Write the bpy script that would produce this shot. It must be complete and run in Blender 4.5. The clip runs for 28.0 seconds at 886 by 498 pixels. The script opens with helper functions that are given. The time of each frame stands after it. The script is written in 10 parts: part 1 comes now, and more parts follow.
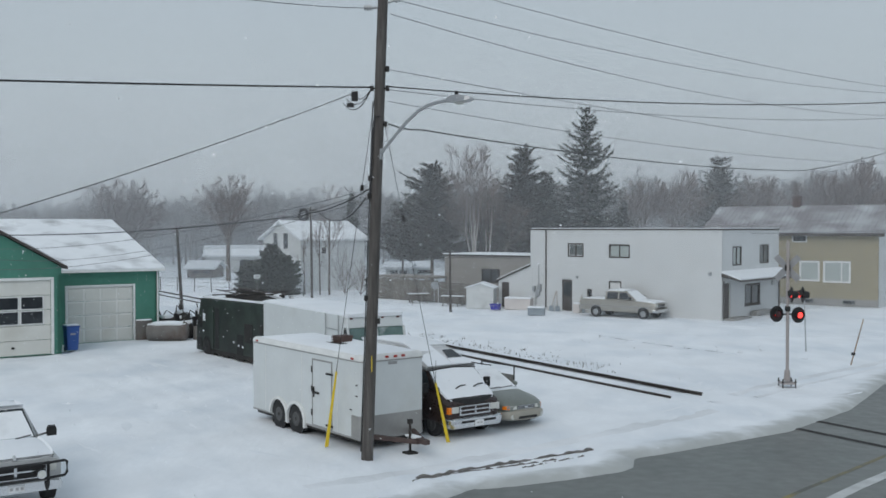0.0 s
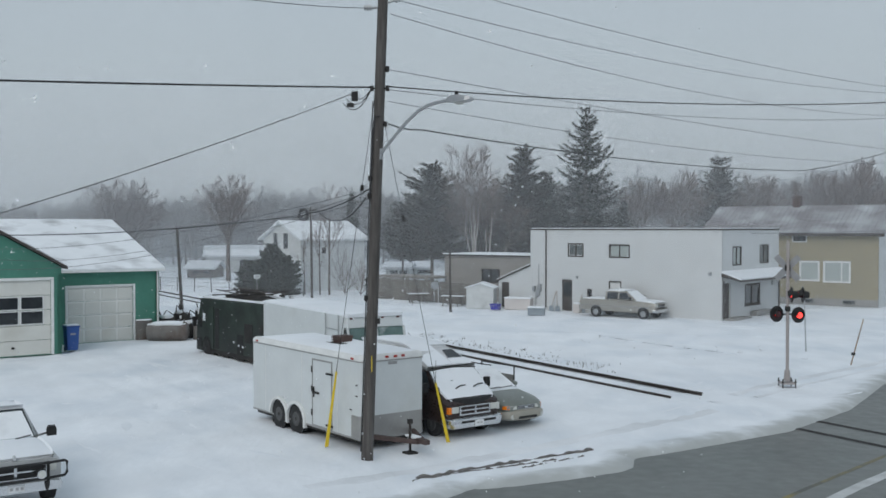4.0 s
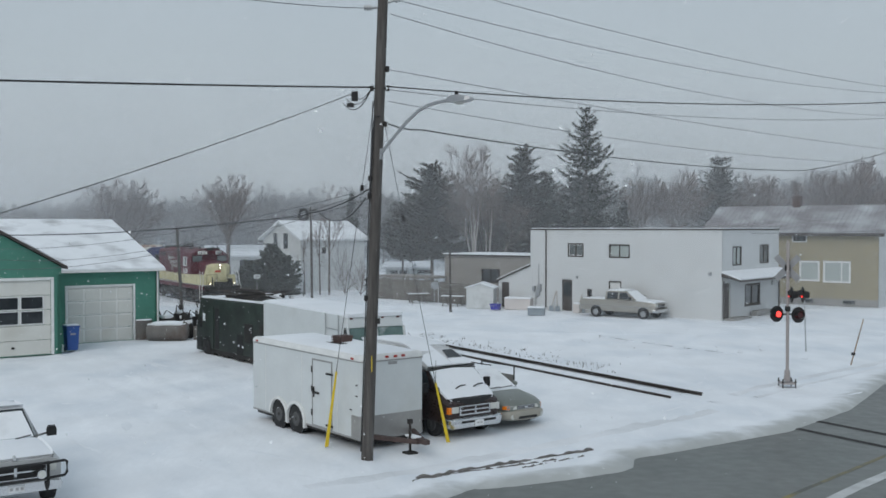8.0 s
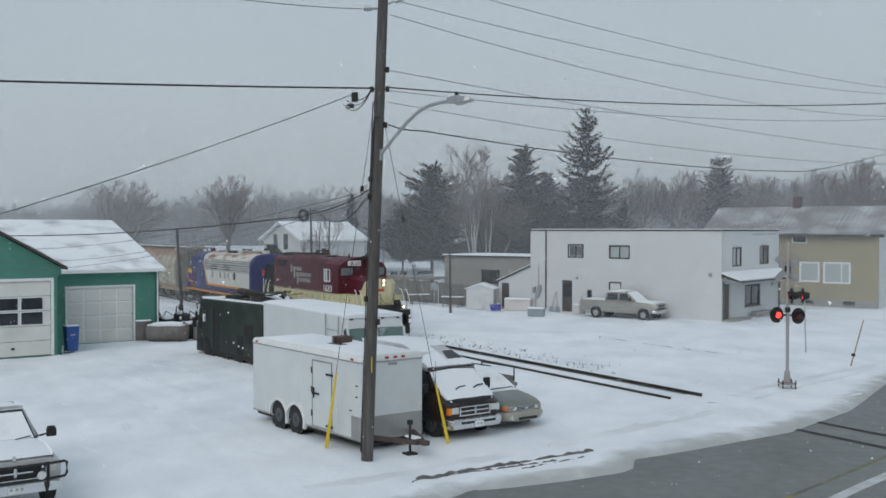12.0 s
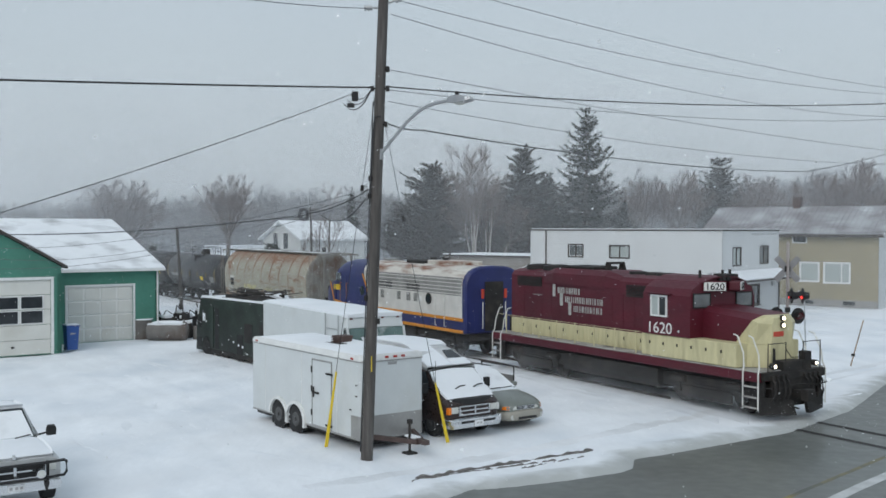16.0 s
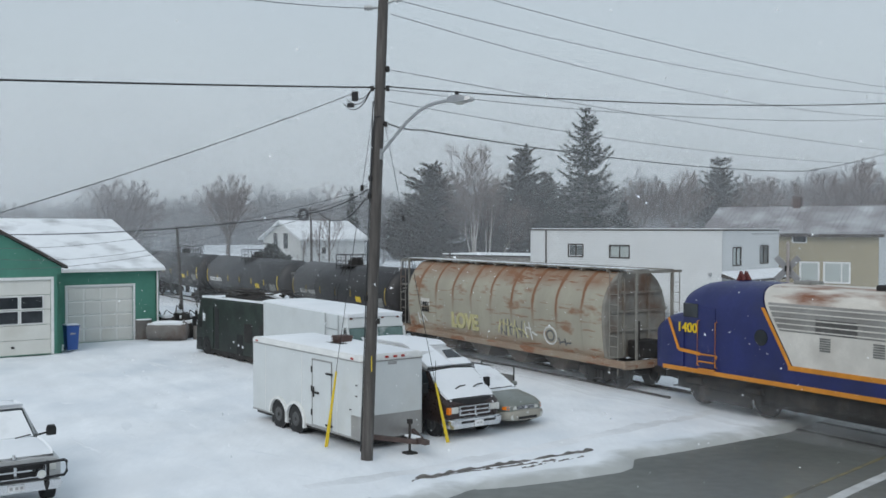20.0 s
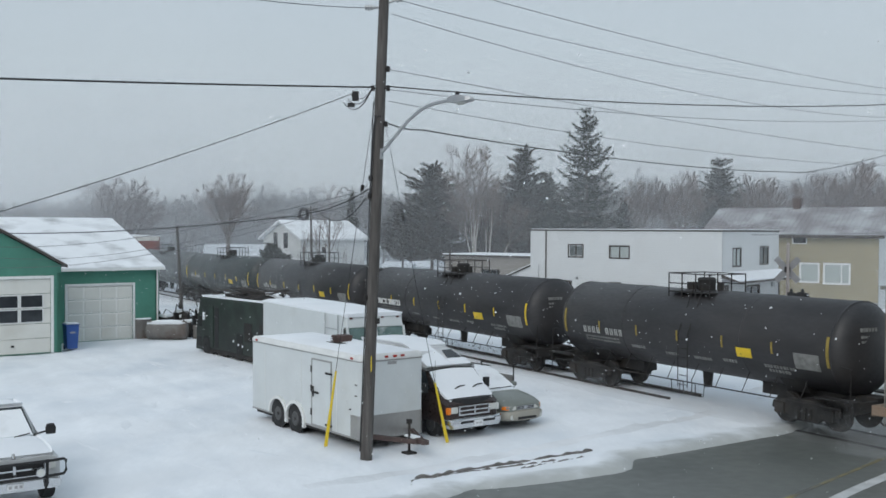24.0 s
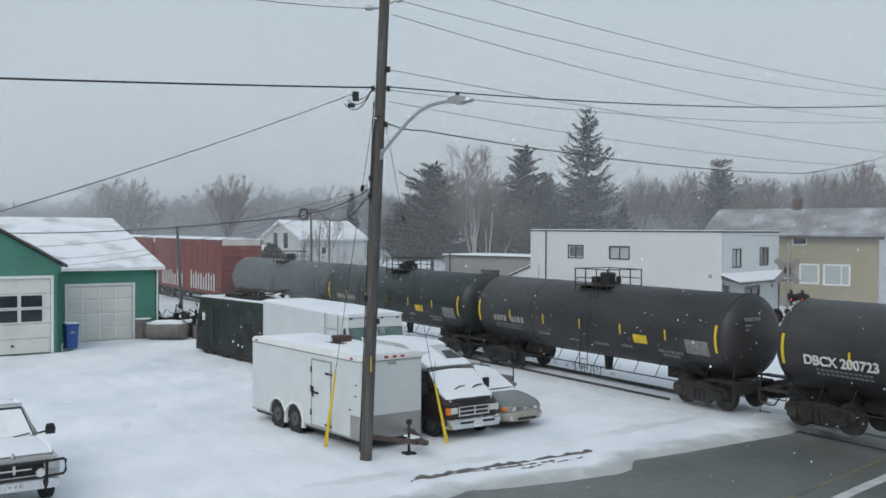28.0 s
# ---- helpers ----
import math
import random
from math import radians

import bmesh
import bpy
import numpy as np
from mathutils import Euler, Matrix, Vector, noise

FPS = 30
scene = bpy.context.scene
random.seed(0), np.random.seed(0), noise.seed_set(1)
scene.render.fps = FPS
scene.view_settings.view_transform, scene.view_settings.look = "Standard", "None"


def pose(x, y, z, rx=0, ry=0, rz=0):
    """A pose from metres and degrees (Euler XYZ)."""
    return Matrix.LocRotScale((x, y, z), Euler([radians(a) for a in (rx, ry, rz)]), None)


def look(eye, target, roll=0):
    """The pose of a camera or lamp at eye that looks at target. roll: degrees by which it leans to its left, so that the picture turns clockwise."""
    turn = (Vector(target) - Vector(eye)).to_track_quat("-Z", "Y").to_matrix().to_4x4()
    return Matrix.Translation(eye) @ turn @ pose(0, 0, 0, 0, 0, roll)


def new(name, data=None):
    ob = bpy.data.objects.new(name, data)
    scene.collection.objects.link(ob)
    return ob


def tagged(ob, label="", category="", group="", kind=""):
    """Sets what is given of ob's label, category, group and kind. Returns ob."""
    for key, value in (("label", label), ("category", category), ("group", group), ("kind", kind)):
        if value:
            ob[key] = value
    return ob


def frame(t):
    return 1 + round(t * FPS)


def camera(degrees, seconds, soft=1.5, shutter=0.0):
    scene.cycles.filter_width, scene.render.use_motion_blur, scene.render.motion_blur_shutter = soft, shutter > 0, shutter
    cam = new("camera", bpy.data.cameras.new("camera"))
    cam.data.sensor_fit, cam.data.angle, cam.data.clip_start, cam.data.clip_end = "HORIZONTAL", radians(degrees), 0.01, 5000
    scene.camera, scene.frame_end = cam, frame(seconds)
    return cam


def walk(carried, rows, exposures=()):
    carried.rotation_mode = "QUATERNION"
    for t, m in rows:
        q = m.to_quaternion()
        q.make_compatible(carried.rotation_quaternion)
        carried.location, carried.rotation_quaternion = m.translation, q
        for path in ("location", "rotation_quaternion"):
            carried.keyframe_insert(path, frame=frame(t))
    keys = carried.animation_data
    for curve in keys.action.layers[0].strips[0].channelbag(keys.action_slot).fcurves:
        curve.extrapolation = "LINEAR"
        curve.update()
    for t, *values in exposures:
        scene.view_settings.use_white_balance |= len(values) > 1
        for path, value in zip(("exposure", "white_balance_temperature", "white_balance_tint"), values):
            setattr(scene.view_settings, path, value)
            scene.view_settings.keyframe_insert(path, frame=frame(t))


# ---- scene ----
# ---------- camera: a window on an upper floor, held by hand ----------
cam = camera(47.07, 28.0, soft=1.6)
EYE = (0.0, 0.0, 6.0)


def aim(dip, roll):
    """The view along +y, dip degrees below the level, rolled clockwise."""
    a = radians(dip)
    return look(EYE, (0, math.cos(a), 6.0 - math.sin(a)), roll)


walk(cam, [
    (0.0, aim(1.146, 0.0)), (8.0, aim(1.146, 0.0)), (10.0, aim(1.10, 0.0)), (12.0, aim(1.10, 0.02)),
    (14.5, aim(1.13, 0.11)), (17.0, aim(1.13, 0.11)), (19.0, aim(1.14, 0.08)), (21.5, aim(1.13, 0.14)),
    (23.5, aim(1.14, 0.24)), (25.0, aim(1.12, 0.30)), (26.5, aim(1.11, 0.35)), (28.0, aim(1.11, 0.35))],
    exposures=[(0.0, -0.08), (11.0, -0.07), (12.5, -0.04), (14.5, 0.11), (16.0, 0.15), (28.0, 0.15)])

# ---------- overcast winter daylight ----------
world = bpy.data.worlds.new("overcast_sky")
scene.world = world
world.use_nodes = True
wn, wl = world.node_tree.nodes, world.node_tree.links
wn.clear()
sky = wn.new("ShaderNodeTexSky")
sky.sky_type, sky.sun_disc = "NISHITA", False
sky.sun_elevation, sky.sun_rotation = radians(32), radians(215)
sky.air_density, sky.dust_density = 2.0, 4.0
clear_bg = wn.new("ShaderNodeBackground")
clear_bg.inputs["Strength"].default_value = 0.05
wl.new(sky.outputs[0], clear_bg.inputs["Color"])
# the cloud deck: an even grey, paler towards the horizon
geo = wn.new("ShaderNodeTexCoord")
sep = wn.new("ShaderNodeSeparateXYZ")
wl.new(geo.outputs["Generated"], sep.inputs[0])
ramp = wn.new("ShaderNodeValToRGB")
ramp.color_ramp.elements[0].position, ramp.color_ramp.elements[0].color = 0.0, (0.475, 0.535, 0.57, 1)
ramp.color_ramp.elements[1].position, ramp.color_ramp.elements[1].color = 0.30, (0.42, 0.50, 0.575, 1)
wl.new(sep.outputs["Z"], ramp.inputs[0])
clouds = wn.new("ShaderNodeTexNoise")
clouds.inputs["Scale"].default_value, clouds.inputs["Detail"].default_value = 1.6, 3
wl.new(geo.outputs["Generated"], clouds.inputs["Vector"])
cmix = wn.new("ShaderNodeMix")
cmix.data_type, cmix.blend_type = "RGBA", "SOFT_LIGHT"
cmix.inputs[0].default_value = 0.18
wl.new(ramp.outputs[0], cmix.inputs[6])
wl.new(clouds.outputs["Fac"], cmix.inputs[7])
grey_bg = wn.new("ShaderNodeBackground")
grey_bg.inputs["Strength"].default_value = 1.03
wl.new(cmix.outputs[2], grey_bg.inputs["Color"])
wadd = wn.new("ShaderNodeMixShader")
wadd.inputs[0].default_value = 0.96
wl.new(clear_bg.outputs[0], wadd.inputs[1])
wl.new(grey_bg.outputs[0], wadd.inputs[2])
wout = wn.new("ShaderNodeOutputWorld")
wl.new(wadd.outputs[0], wout.inputs[0])

sun_data = bpy.data.lights.new("sun", "SUN")
sun_data.energy, sun_data.angle, sun_data.color = 1.0, radians(40), (1.0, 0.97, 0.93)
sun = new("sun", sun_data)
sun.matrix_world = look((-20, -30, 40), (0, 20, 0))


# ---------- materials ----------
def mat(name, col, rough=0.7, metal=0.0, var=0.18, scale=3.0, bump=0.15, bscale=None, second=None, amount=0.5,
        spread=0.12, stretch=(1, 1, 1), random_piece=0.0, emit=0.0, alpha=1.0):
    """A surface with fine grain, broad variation, an optional second colour in patches, and relief."""
    m = bpy.data.materials.new(name)
    m.use_nodes = True
    n, l = m.node_tree.nodes, m.node_tree.links
    b = n["Principled BSDF"]
    b.inputs["Roughness"].default_value, b.inputs["Metallic"].default_value = rough, metal
    tc, mp = n.new("ShaderNodeTexCoord"), n.new("ShaderNodeMapping")
    mp.inputs["Scale"].default_value = stretch
    l.new(tc.outputs["Object"], mp.inputs["Vector"])

    def noisy(sc, detail=5):
        t = n.new("ShaderNodeTexNoise")
        t.inputs["Scale"].default_value, t.inputs["Detail"].default_value = sc, detail
        l.new(mp.outputs[0], t.inputs["Vector"])
        return t.outputs["Fac"]

    def mix(kind, fac, a, c):
        x = n.new("ShaderNodeMix")
        x.data_type, x.blend_type = "RGBA", kind
        for slot, v in ((0, fac), (6, a), (7, c)):
            if isinstance(v, (float, int)):
                x.inputs[slot].default_value = v
            elif isinstance(v, tuple):
                x.inputs[slot].default_value = (*v, 1)
            else:
                l.new(v, x.inputs[slot])
        return x.outputs[2]

    def remap(v, a, c, lo=0.0, hi=1.0):
        x = n.new("ShaderNodeMapRange")
        for k, w in enumerate((a, c, lo, hi)):
            x.inputs[1 + k].default_value = w
        l.new(v, x.inputs[0])
        return x.outputs[0]

    dark = tuple(c * (1 - var) for c in col)
    light = tuple(min(1, c * (1 + var)) for c in col)
    out = mix("MIX", remap(noisy(scale), 0.3, 0.7), dark, light)
    fine = noisy(scale * 9, 3)
    out = mix("MIX", remap(fine, 0.35, 0.65, 0, 0.35), out, tuple(c * (1 - 0.8 * var) for c in col))
    if second:
        out = mix("MIX", remap(noisy(scale * 0.6, 8), 1 - amount - spread, 1 - amount + spread), out, second)
    if random_piece:
        oi = n.new("ShaderNodeObjectInfo")
        out = mix("MULTIPLY", random_piece, out, remap(oi.outputs["Random"], 0, 1, 0.35, 1.0))
    l.new(out, b.inputs["Base Color"])
    if bump:
        bp = n.new("ShaderNodeBump")
        bp.inputs["Strength"].default_value, bp.inputs["Distance"].default_value = bump, 0.03
        l.new(noisy(bscale or scale * 6, 4), bp.inputs["Height"])
        l.new(bp.outputs[0], b.inputs["Normal"])
    l.new(remap(fine, 0, 1, max(0.02, rough - 0.12), min(1, rough + 0.12)), b.inputs["Roughness"])
    if emit:
        b.inputs["Emission Color"].default_value = (*col, 1)
        b.inputs["Emission Strength"].default_value = emit
    return m


SNOW = mat("snow", (0.83, 0.855, 0.885), 0.85, var=0.05, scale=0.5, bump=0.35, bscale=5)
SNOW_THIN = mat("thin_snow", (0.84, 0.865, 0.89), 0.85, var=0.05, scale=1.2, bump=0.3, second=(0.36, 0.37, 0.38), amount=0.32, spread=0.16)
SNOW_PATCHY = mat("patchy_snow", (0.80, 0.83, 0.86), 0.85, var=0.05, scale=1.6, bump=0.3, second=(0.22, 0.22, 0.23), amount=0.42, spread=0.10)
ASPHALT = mat("wet_asphalt", (0.118, 0.128, 0.118), 0.40, var=0.20, scale=0.30, bump=0.02, bscale=40, second=(0.17, 0.175, 0.165), amount=0.42, spread=0.25)
GLASS_DARK = mat("dark_window_glass", (0.035, 0.04, 0.045), 0.08, var=0.3, scale=2, bump=0)
GLASS_PALE = mat("curtained_window_glass", (0.42, 0.46, 0.45), 0.15, var=0.08, scale=1, bump=0)
GLASS_DIM = mat("dim_window_glass", (0.16, 0.175, 0.18), 0.1, var=0.4, scale=1.4, bump=0)
GLASS_CAR = mat("car_glass", (0.03, 0.035, 0.04), 0.06, var=0.3, scale=2, bump=0)
GLASS_GREEN = mat("greenish_windscreen", (0.11, 0.17, 0.16), 0.1, var=0.3, scale=2, bump=0, second=(0.7, 0.72, 0.72), amount=0.35)
BLACK = mat("black_rubber", (0.02, 0.02, 0.021), 0.75, var=0.3, scale=6, bump=0.1)
IRON = mat("dirty_black_iron", (0.022, 0.020, 0.019), 0.75, var=0.4, scale=2.5, bump=0.3, second=(0.055, 0.046, 0.040), amount=0.35)
STEEL = mat("galvanized_steel", (0.42, 0.43, 0.44), 0.45, 0.7, var=0.15, scale=3, bump=0.08)
RAIL = mat("rusty_rail", (0.055, 0.045, 0.040), 0.6, 0.3, var=0.3, scale=4, bump=0.2)
WHITE = mat("dingy_white_paint", (0.60, 0.63, 0.635), 0.45, var=0.05, scale=1.2, bump=0.03, second=(0.50, 0.51, 0.49), amount=0.24, spread=0.2)
TRIM = mat("white_trim", (0.72, 0.73, 0.72), 0.55, var=0.08, scale=3, bump=0.05)
YELLOW = mat("yellow_plastic", (0.72, 0.53, 0.03), 0.5, var=0.1, scale=4, bump=0.03)
WOODPOLE = mat("weathered_pole_wood", (0.090, 0.082, 0.077), 0.85, var=0.35, scale=5, bump=0.5, stretch=(3, 3, 0.25), second=(0.155, 0.145, 0.138), amount=0.35)
CABLE = mat("cable", (0.025, 0.025, 0.027), 0.6, var=0.1, scale=3, bump=0)
WIRE = mat("bare_wire", (0.14, 0.14, 0.15), 0.5, 0.4, var=0.1, scale=3, bump=0)


# ---------- mesh helpers ----------
def box(bm, x0, x1, y0, y1, z0, z1, m=None):
    v = [bm.verts.new((x, y, z)) for x in (x0, x1) for y in (y0, y1) for z in (z0, z1)]
    if m is not None:
        for w in v:
            w.co = m @ w.co
    for f in ((0, 1, 3, 2), (4, 6, 7, 5), (0, 4, 5, 1), (2, 3, 7, 6), (0, 2, 6, 4), (1, 5, 7, 3)):
        bm.faces.new([v[i] for i in f])
    return v


def rod(bm, a, b, r0, r1=None, n=8):
    """A round bar from a to b."""
    a, b = Vector(a), Vector(b)
    r1 = r0 if r1 is None else r1
    d = b - a
    q = d.to_track_quat("Z", "Y").to_matrix()
    rings = []
    for p, r in ((a, r0), (b, r1)):
        rings.append([bm.verts.new(p + q @ Vector((r * math.cos(2 * math.pi * i / n), r * math.sin(2 * math.pi * i / n), 0))) for i in range(n)])
    for i in range(n):
        j = (i + 1) % n
        bm.faces.new((rings[0][i], rings[0][j], rings[1][j], rings[1][i]))
    bm.faces.new(rings[0][::-1])
    bm.faces.new(rings[1])


def pipe(bm, pts, r, n=6):
    """A round bar bent through the points."""
    pts = [Vector(p) for p in pts]
    secs = []
    for k, p in enumerate(pts):
        d = (pts[min(k + 1, len(pts) - 1)] - pts[max(k - 1, 0)]).normalized()
        q = d.to_track_quat("Z", "Y").to_matrix()
        secs.append([p + q @ Vector((r * math.cos(2 * math.pi * i / n), r * math.sin(2 * math.pi * i / n), 0)) for i in range(n)])
    loft(bm, secs)


def loft(bm, sections, cap=True):
    """Skins rings of equally many points."""
    rings = [[bm.verts.new(p) for p in s] for s in sections]
    n = len(rings[0])
    for a, b in zip(rings, rings[1:]):
        for i in range(n):
            j = (i + 1) % n
            bm.faces.new((a[i], a[j], b[j], b[i]))
    if cap:
        bm.faces.new(rings[0][::-1])
        bm.faces.new(rings[-1])
    return rings


def extrude(bm, outline, x0, x1):
    """A (y, z) outline drawn out along x."""
    loft(bm, [[(x, y, z) for y, z in outline] for x in (x0, x1)])


def soften(bm, width=0.03, seg=2, angle=35):
    bmesh.ops.recalc_face_normals(bm, faces=bm.faces)
    es = [e for e in bm.edges if len(e.link_faces) == 2 and e.calc_face_angle(0) > radians(angle)]
    if es:
        bmesh.ops.bevel(bm, geom=es, offset=width, segments=seg, profile=0.5, affect="EDGES", clamp_overlap=True)


def mesh_of(bm, name, material, smooth=False):
    bmesh.ops.recalc_face_normals(bm, faces=bm.faces)
    me = bpy.data.meshes.new(name)
    bm.to_mesh(me)
    bm.free()
    me.materials.append(material)
    if smooth:
        me.polygons.foreach_set("use_smooth", [True] * len(me.polygons))
        me.set_sharp_from_angle(angle=radians(38))
    return me


def part(name, bm, material, parent=None, label="", smooth=False, m=None):
    ob = new(name, mesh_of(bm, name, material, smooth))
    if parent is not None:
        ob.parent = parent
    if m is not None:
        ob.matrix_basis = m
    return tagged(ob, label)


def block(name, parent, material, x0, x1, y0, y1, z0, z1, bevel=0.02, label="", m=None):
    bm = bmesh.new()
    box(bm, x0, x1, y0, y1, z0, z1)
    if bevel:
        soften(bm, bevel)
    return part(name, bm, material, parent, label, m=m)


def thing(name, m, label, category, group="", kind=""):
    ob = new(name)
    ob.empty_display_size = 0.3
    ob.matrix_basis = m
    return tagged(ob, label, category, group, kind)


def lettering(name, text, size, material, parent, m, squeeze=1.0, thick=0.006, bold=0.0):
    """Raised letters, standing in the xz plane and read from -y."""
    cu = bpy.data.curves.new(name, "FONT")
    cu.body, cu.size, cu.extrude, cu.offset = text, size, thick, bold
    cu.align_x, cu.align_y = "CENTER", "CENTER"
    tmp = bpy.data.objects.new(name, cu)
    scene.collection.objects.link(tmp)
    bpy.context.view_layer.update()
    me = bpy.data.meshes.new_from_object(tmp.evaluated_get(bpy.context.evaluated_depsgraph_get()))
    bpy.data.objects.remove(tmp)
    me.transform(Matrix.Rotation(radians(90), 4, "X") @ Matrix.Diagonal((squeeze, 1, 1, 1)))
    me.materials.clear()
    me.materials.append(material)
    ob = new(name, me)
    ob.parent, ob.matrix_basis = parent, m
    return ob


def wall_mesh(L, H, holes, t=0.22, board=0.0):
    """A wall along x, its outer face at y = 0 looking to -y, with rectangular openings (x0, x1, z0, z1)."""
    bm = bmesh.new()
    xs = sorted({0.0, L, *[v for h in holes for v in h[:2]]})
    zs = sorted({0.0, H, *[v for h in holes for v in h[2:]]})
    for xa, xb in zip(xs, xs[1:]):
        for za, zb in zip(zs, zs[1:]):
            cx, cz = (xa + xb) / 2, (za + zb) / 2
            if not any(h[0] < cx < h[1] and h[2] < cz < h[3] for h in holes):
                box(bm, xa, xb, 0, t, za, zb)
    if board:
        z = 0.0
        while z < H - 0.01:
            zt = min(z + board, H)
            cuts = sorted((h[0], h[1]) for h in holes if h[2] < zt and h[3] > z)
            x = 0.0
            for a, b in cuts + [(L, L)]:
                if a > x:
                    v = [bm.verts.new(p) for p in ((x, -0.034, z), (a, -0.034, z), (a, -0.004, zt), (x, -0.004, zt), (x, -0.004, z), (a, -0.004, z))]
                    bm.faces.new(v[:4])
                    bm.faces.new((v[0], v[4], v[5], v[1]))
                x = max(x, b)
            z = zt
    bmesh.ops.remove_doubles(bm, verts=bm.verts, dist=0.0006)
    return bm


def window(parent, x0, x1, z0, z1, glass, frame_mat, split=1, depth=0.09, w=0.07, name="window", cross=0, sill=False):
    """A framed window in the wall plane of its parent (outer face y = 0)."""
    bm = bmesh.new()
    box(bm, x0, x1, -0.03, depth, z1 - w, z1)
    box(bm, x0, x1, -0.03, depth, z0, z0 + w)
    box(bm, x0, x0 + w, -0.03, depth, z0 + w, z1 - w)
    box(bm, x1 - w, x1, -0.03, depth, z0 + w, z1 - w)
    for k in range(1, split):
        xc = x0 + (x1 - x0) * k / split
        box(bm, xc - w * 0.35, xc + w * 0.35, -0.01, depth, z0 + w, z1 - w)
    for k in range(1, cross + 1):
        zc = z0 + (z1 - z0) * k / (cross + 1)
        box(bm, x0 + w, x1 - w, -0.008, depth, zc - w * 0.35, zc + w * 0.35)
    win = part(name, bm, frame_mat, parent)
    for k in range(split):
        g = bmesh.new()
        box(g, x0 + w * 0.6 + (x1 - x0 - 1.2 * w) * k / split, x0 + w * 0.6 + (x1 - x0 - 1.2 * w) * (k + 1) / split - 0.004, 0.05, 0.07, z0 + w * 0.5, z1 - w * 0.5)
        part("pane", g, glass, win)
    if sill:
        block("window_sill", win, frame_mat, x0 - 0.05, x1 + 0.05, -0.10, -0.031, z0 - 0.06, z0, 0.01)
    return win
# ---------- ground and road ----------
ROAD_DIR = Vector((0.694, 0.720, 0.0))
ROAD_N = Vector((0.720, -0.694, 0.0))      # from the yard towards the near side
ROAD_FAR, ROAD_NEAR = -14.75, -4.6         # edges of the bare asphalt, along ROAD_N


# the ploughed edge bulges out beside the kerb and swings back at the crossing: (along, across)
EDGE = [(-30, -15.2), (16.5, -15.9), (17.4, -15.95), (18.3, -15.5), (19.7, -14.93), (21.3, -14.45), (21.9, -14.5), (22.8, -15.05), (24.5, -14.68), (26.0, -14.36), (29.0, -13.75), (33.7, -13.9), (41.8, -15.4), (60, -15.4), (160, -15.4)]


def bare_road(x, y):
    """How far (metres) a spot lies inside the bare asphalt, with a ragged snow edge."""
    u = x * ROAD_N.x + y * ROAD_N.y
    v = x * ROAD_DIR.x + y * ROAD_DIR.y
    wob = 0.55 * noise.noise(Vector((v * 0.13, 3.1, 0))) + 0.12 * noise.noise(Vector((v * 0.9, 7.7, 0))) + 0.04 * noise.noise(Vector((v * 3.1, u * 2, 1.0)))
    for (v0, u0), (v1, u1) in zip(EDGE, EDGE[1:]):
        if v < v1:
            break
    far = u0 + (u1 - u0) * max(0.0, min(1.0, (v - v0) / (v1 - v0))) + 0.25 * wob
    return min(u - far, ROAD_NEAR - u + wob)


def snow_height(x, y):
    inside = bare_road(x, y)
    h = 0.05 * noise.noise(Vector((x * 0.12, y * 0.12, 0.3))) + 0.030 * noise.noise(Vector((x * 0.8, y * 0.8, 4.0))) + 0.016 * noise.noise(Vector((x * 2.1, y * 1.7, 8.0)))
    # wheel ruts across the yard, bending from the road to the garage
    for k in range(5):
        off = (y - 26) * 0.62 + (x + 4) * 1.0 + 1.6 * math.sin(y * 0.10 + k) - 1.9 * k + 4
        if -30 < x < 1 and 20 < y < 52:
            h -= 0.055 * math.exp(-(off / 0.24) ** 2)
    # a ploughed lip beside the asphalt and a shallow bank
    if inside > -1.2:
        h += 0.05 * math.exp(-((inside + 0.45) / 0.35) ** 2)
    # the walked and driven strip along the kerb
    if -3.2 < inside < -1.4:
        h -= 0.03
    p = Vector((x, y, 0)) - Vector((9.0486, 34.9945, 0))
    lat = abs(p.x * -0.85665 + p.y * -0.51589)
    if lat < 2.3:
        h = h * min(1, max(0, (lat - 1.3))) + (0.075 if p.x * -0.85665 + p.y * -0.51589 > 0 else 0.04) * min(1, 2.3 - lat)
    h *= 1.0 if y < 110 else 0.3
    h = max(h, -0.05)
    if inside > 0:
        h = -0.16 * min(1, inside / 0.25) + h * max(0, 1 - inside / 0.25)
    return h


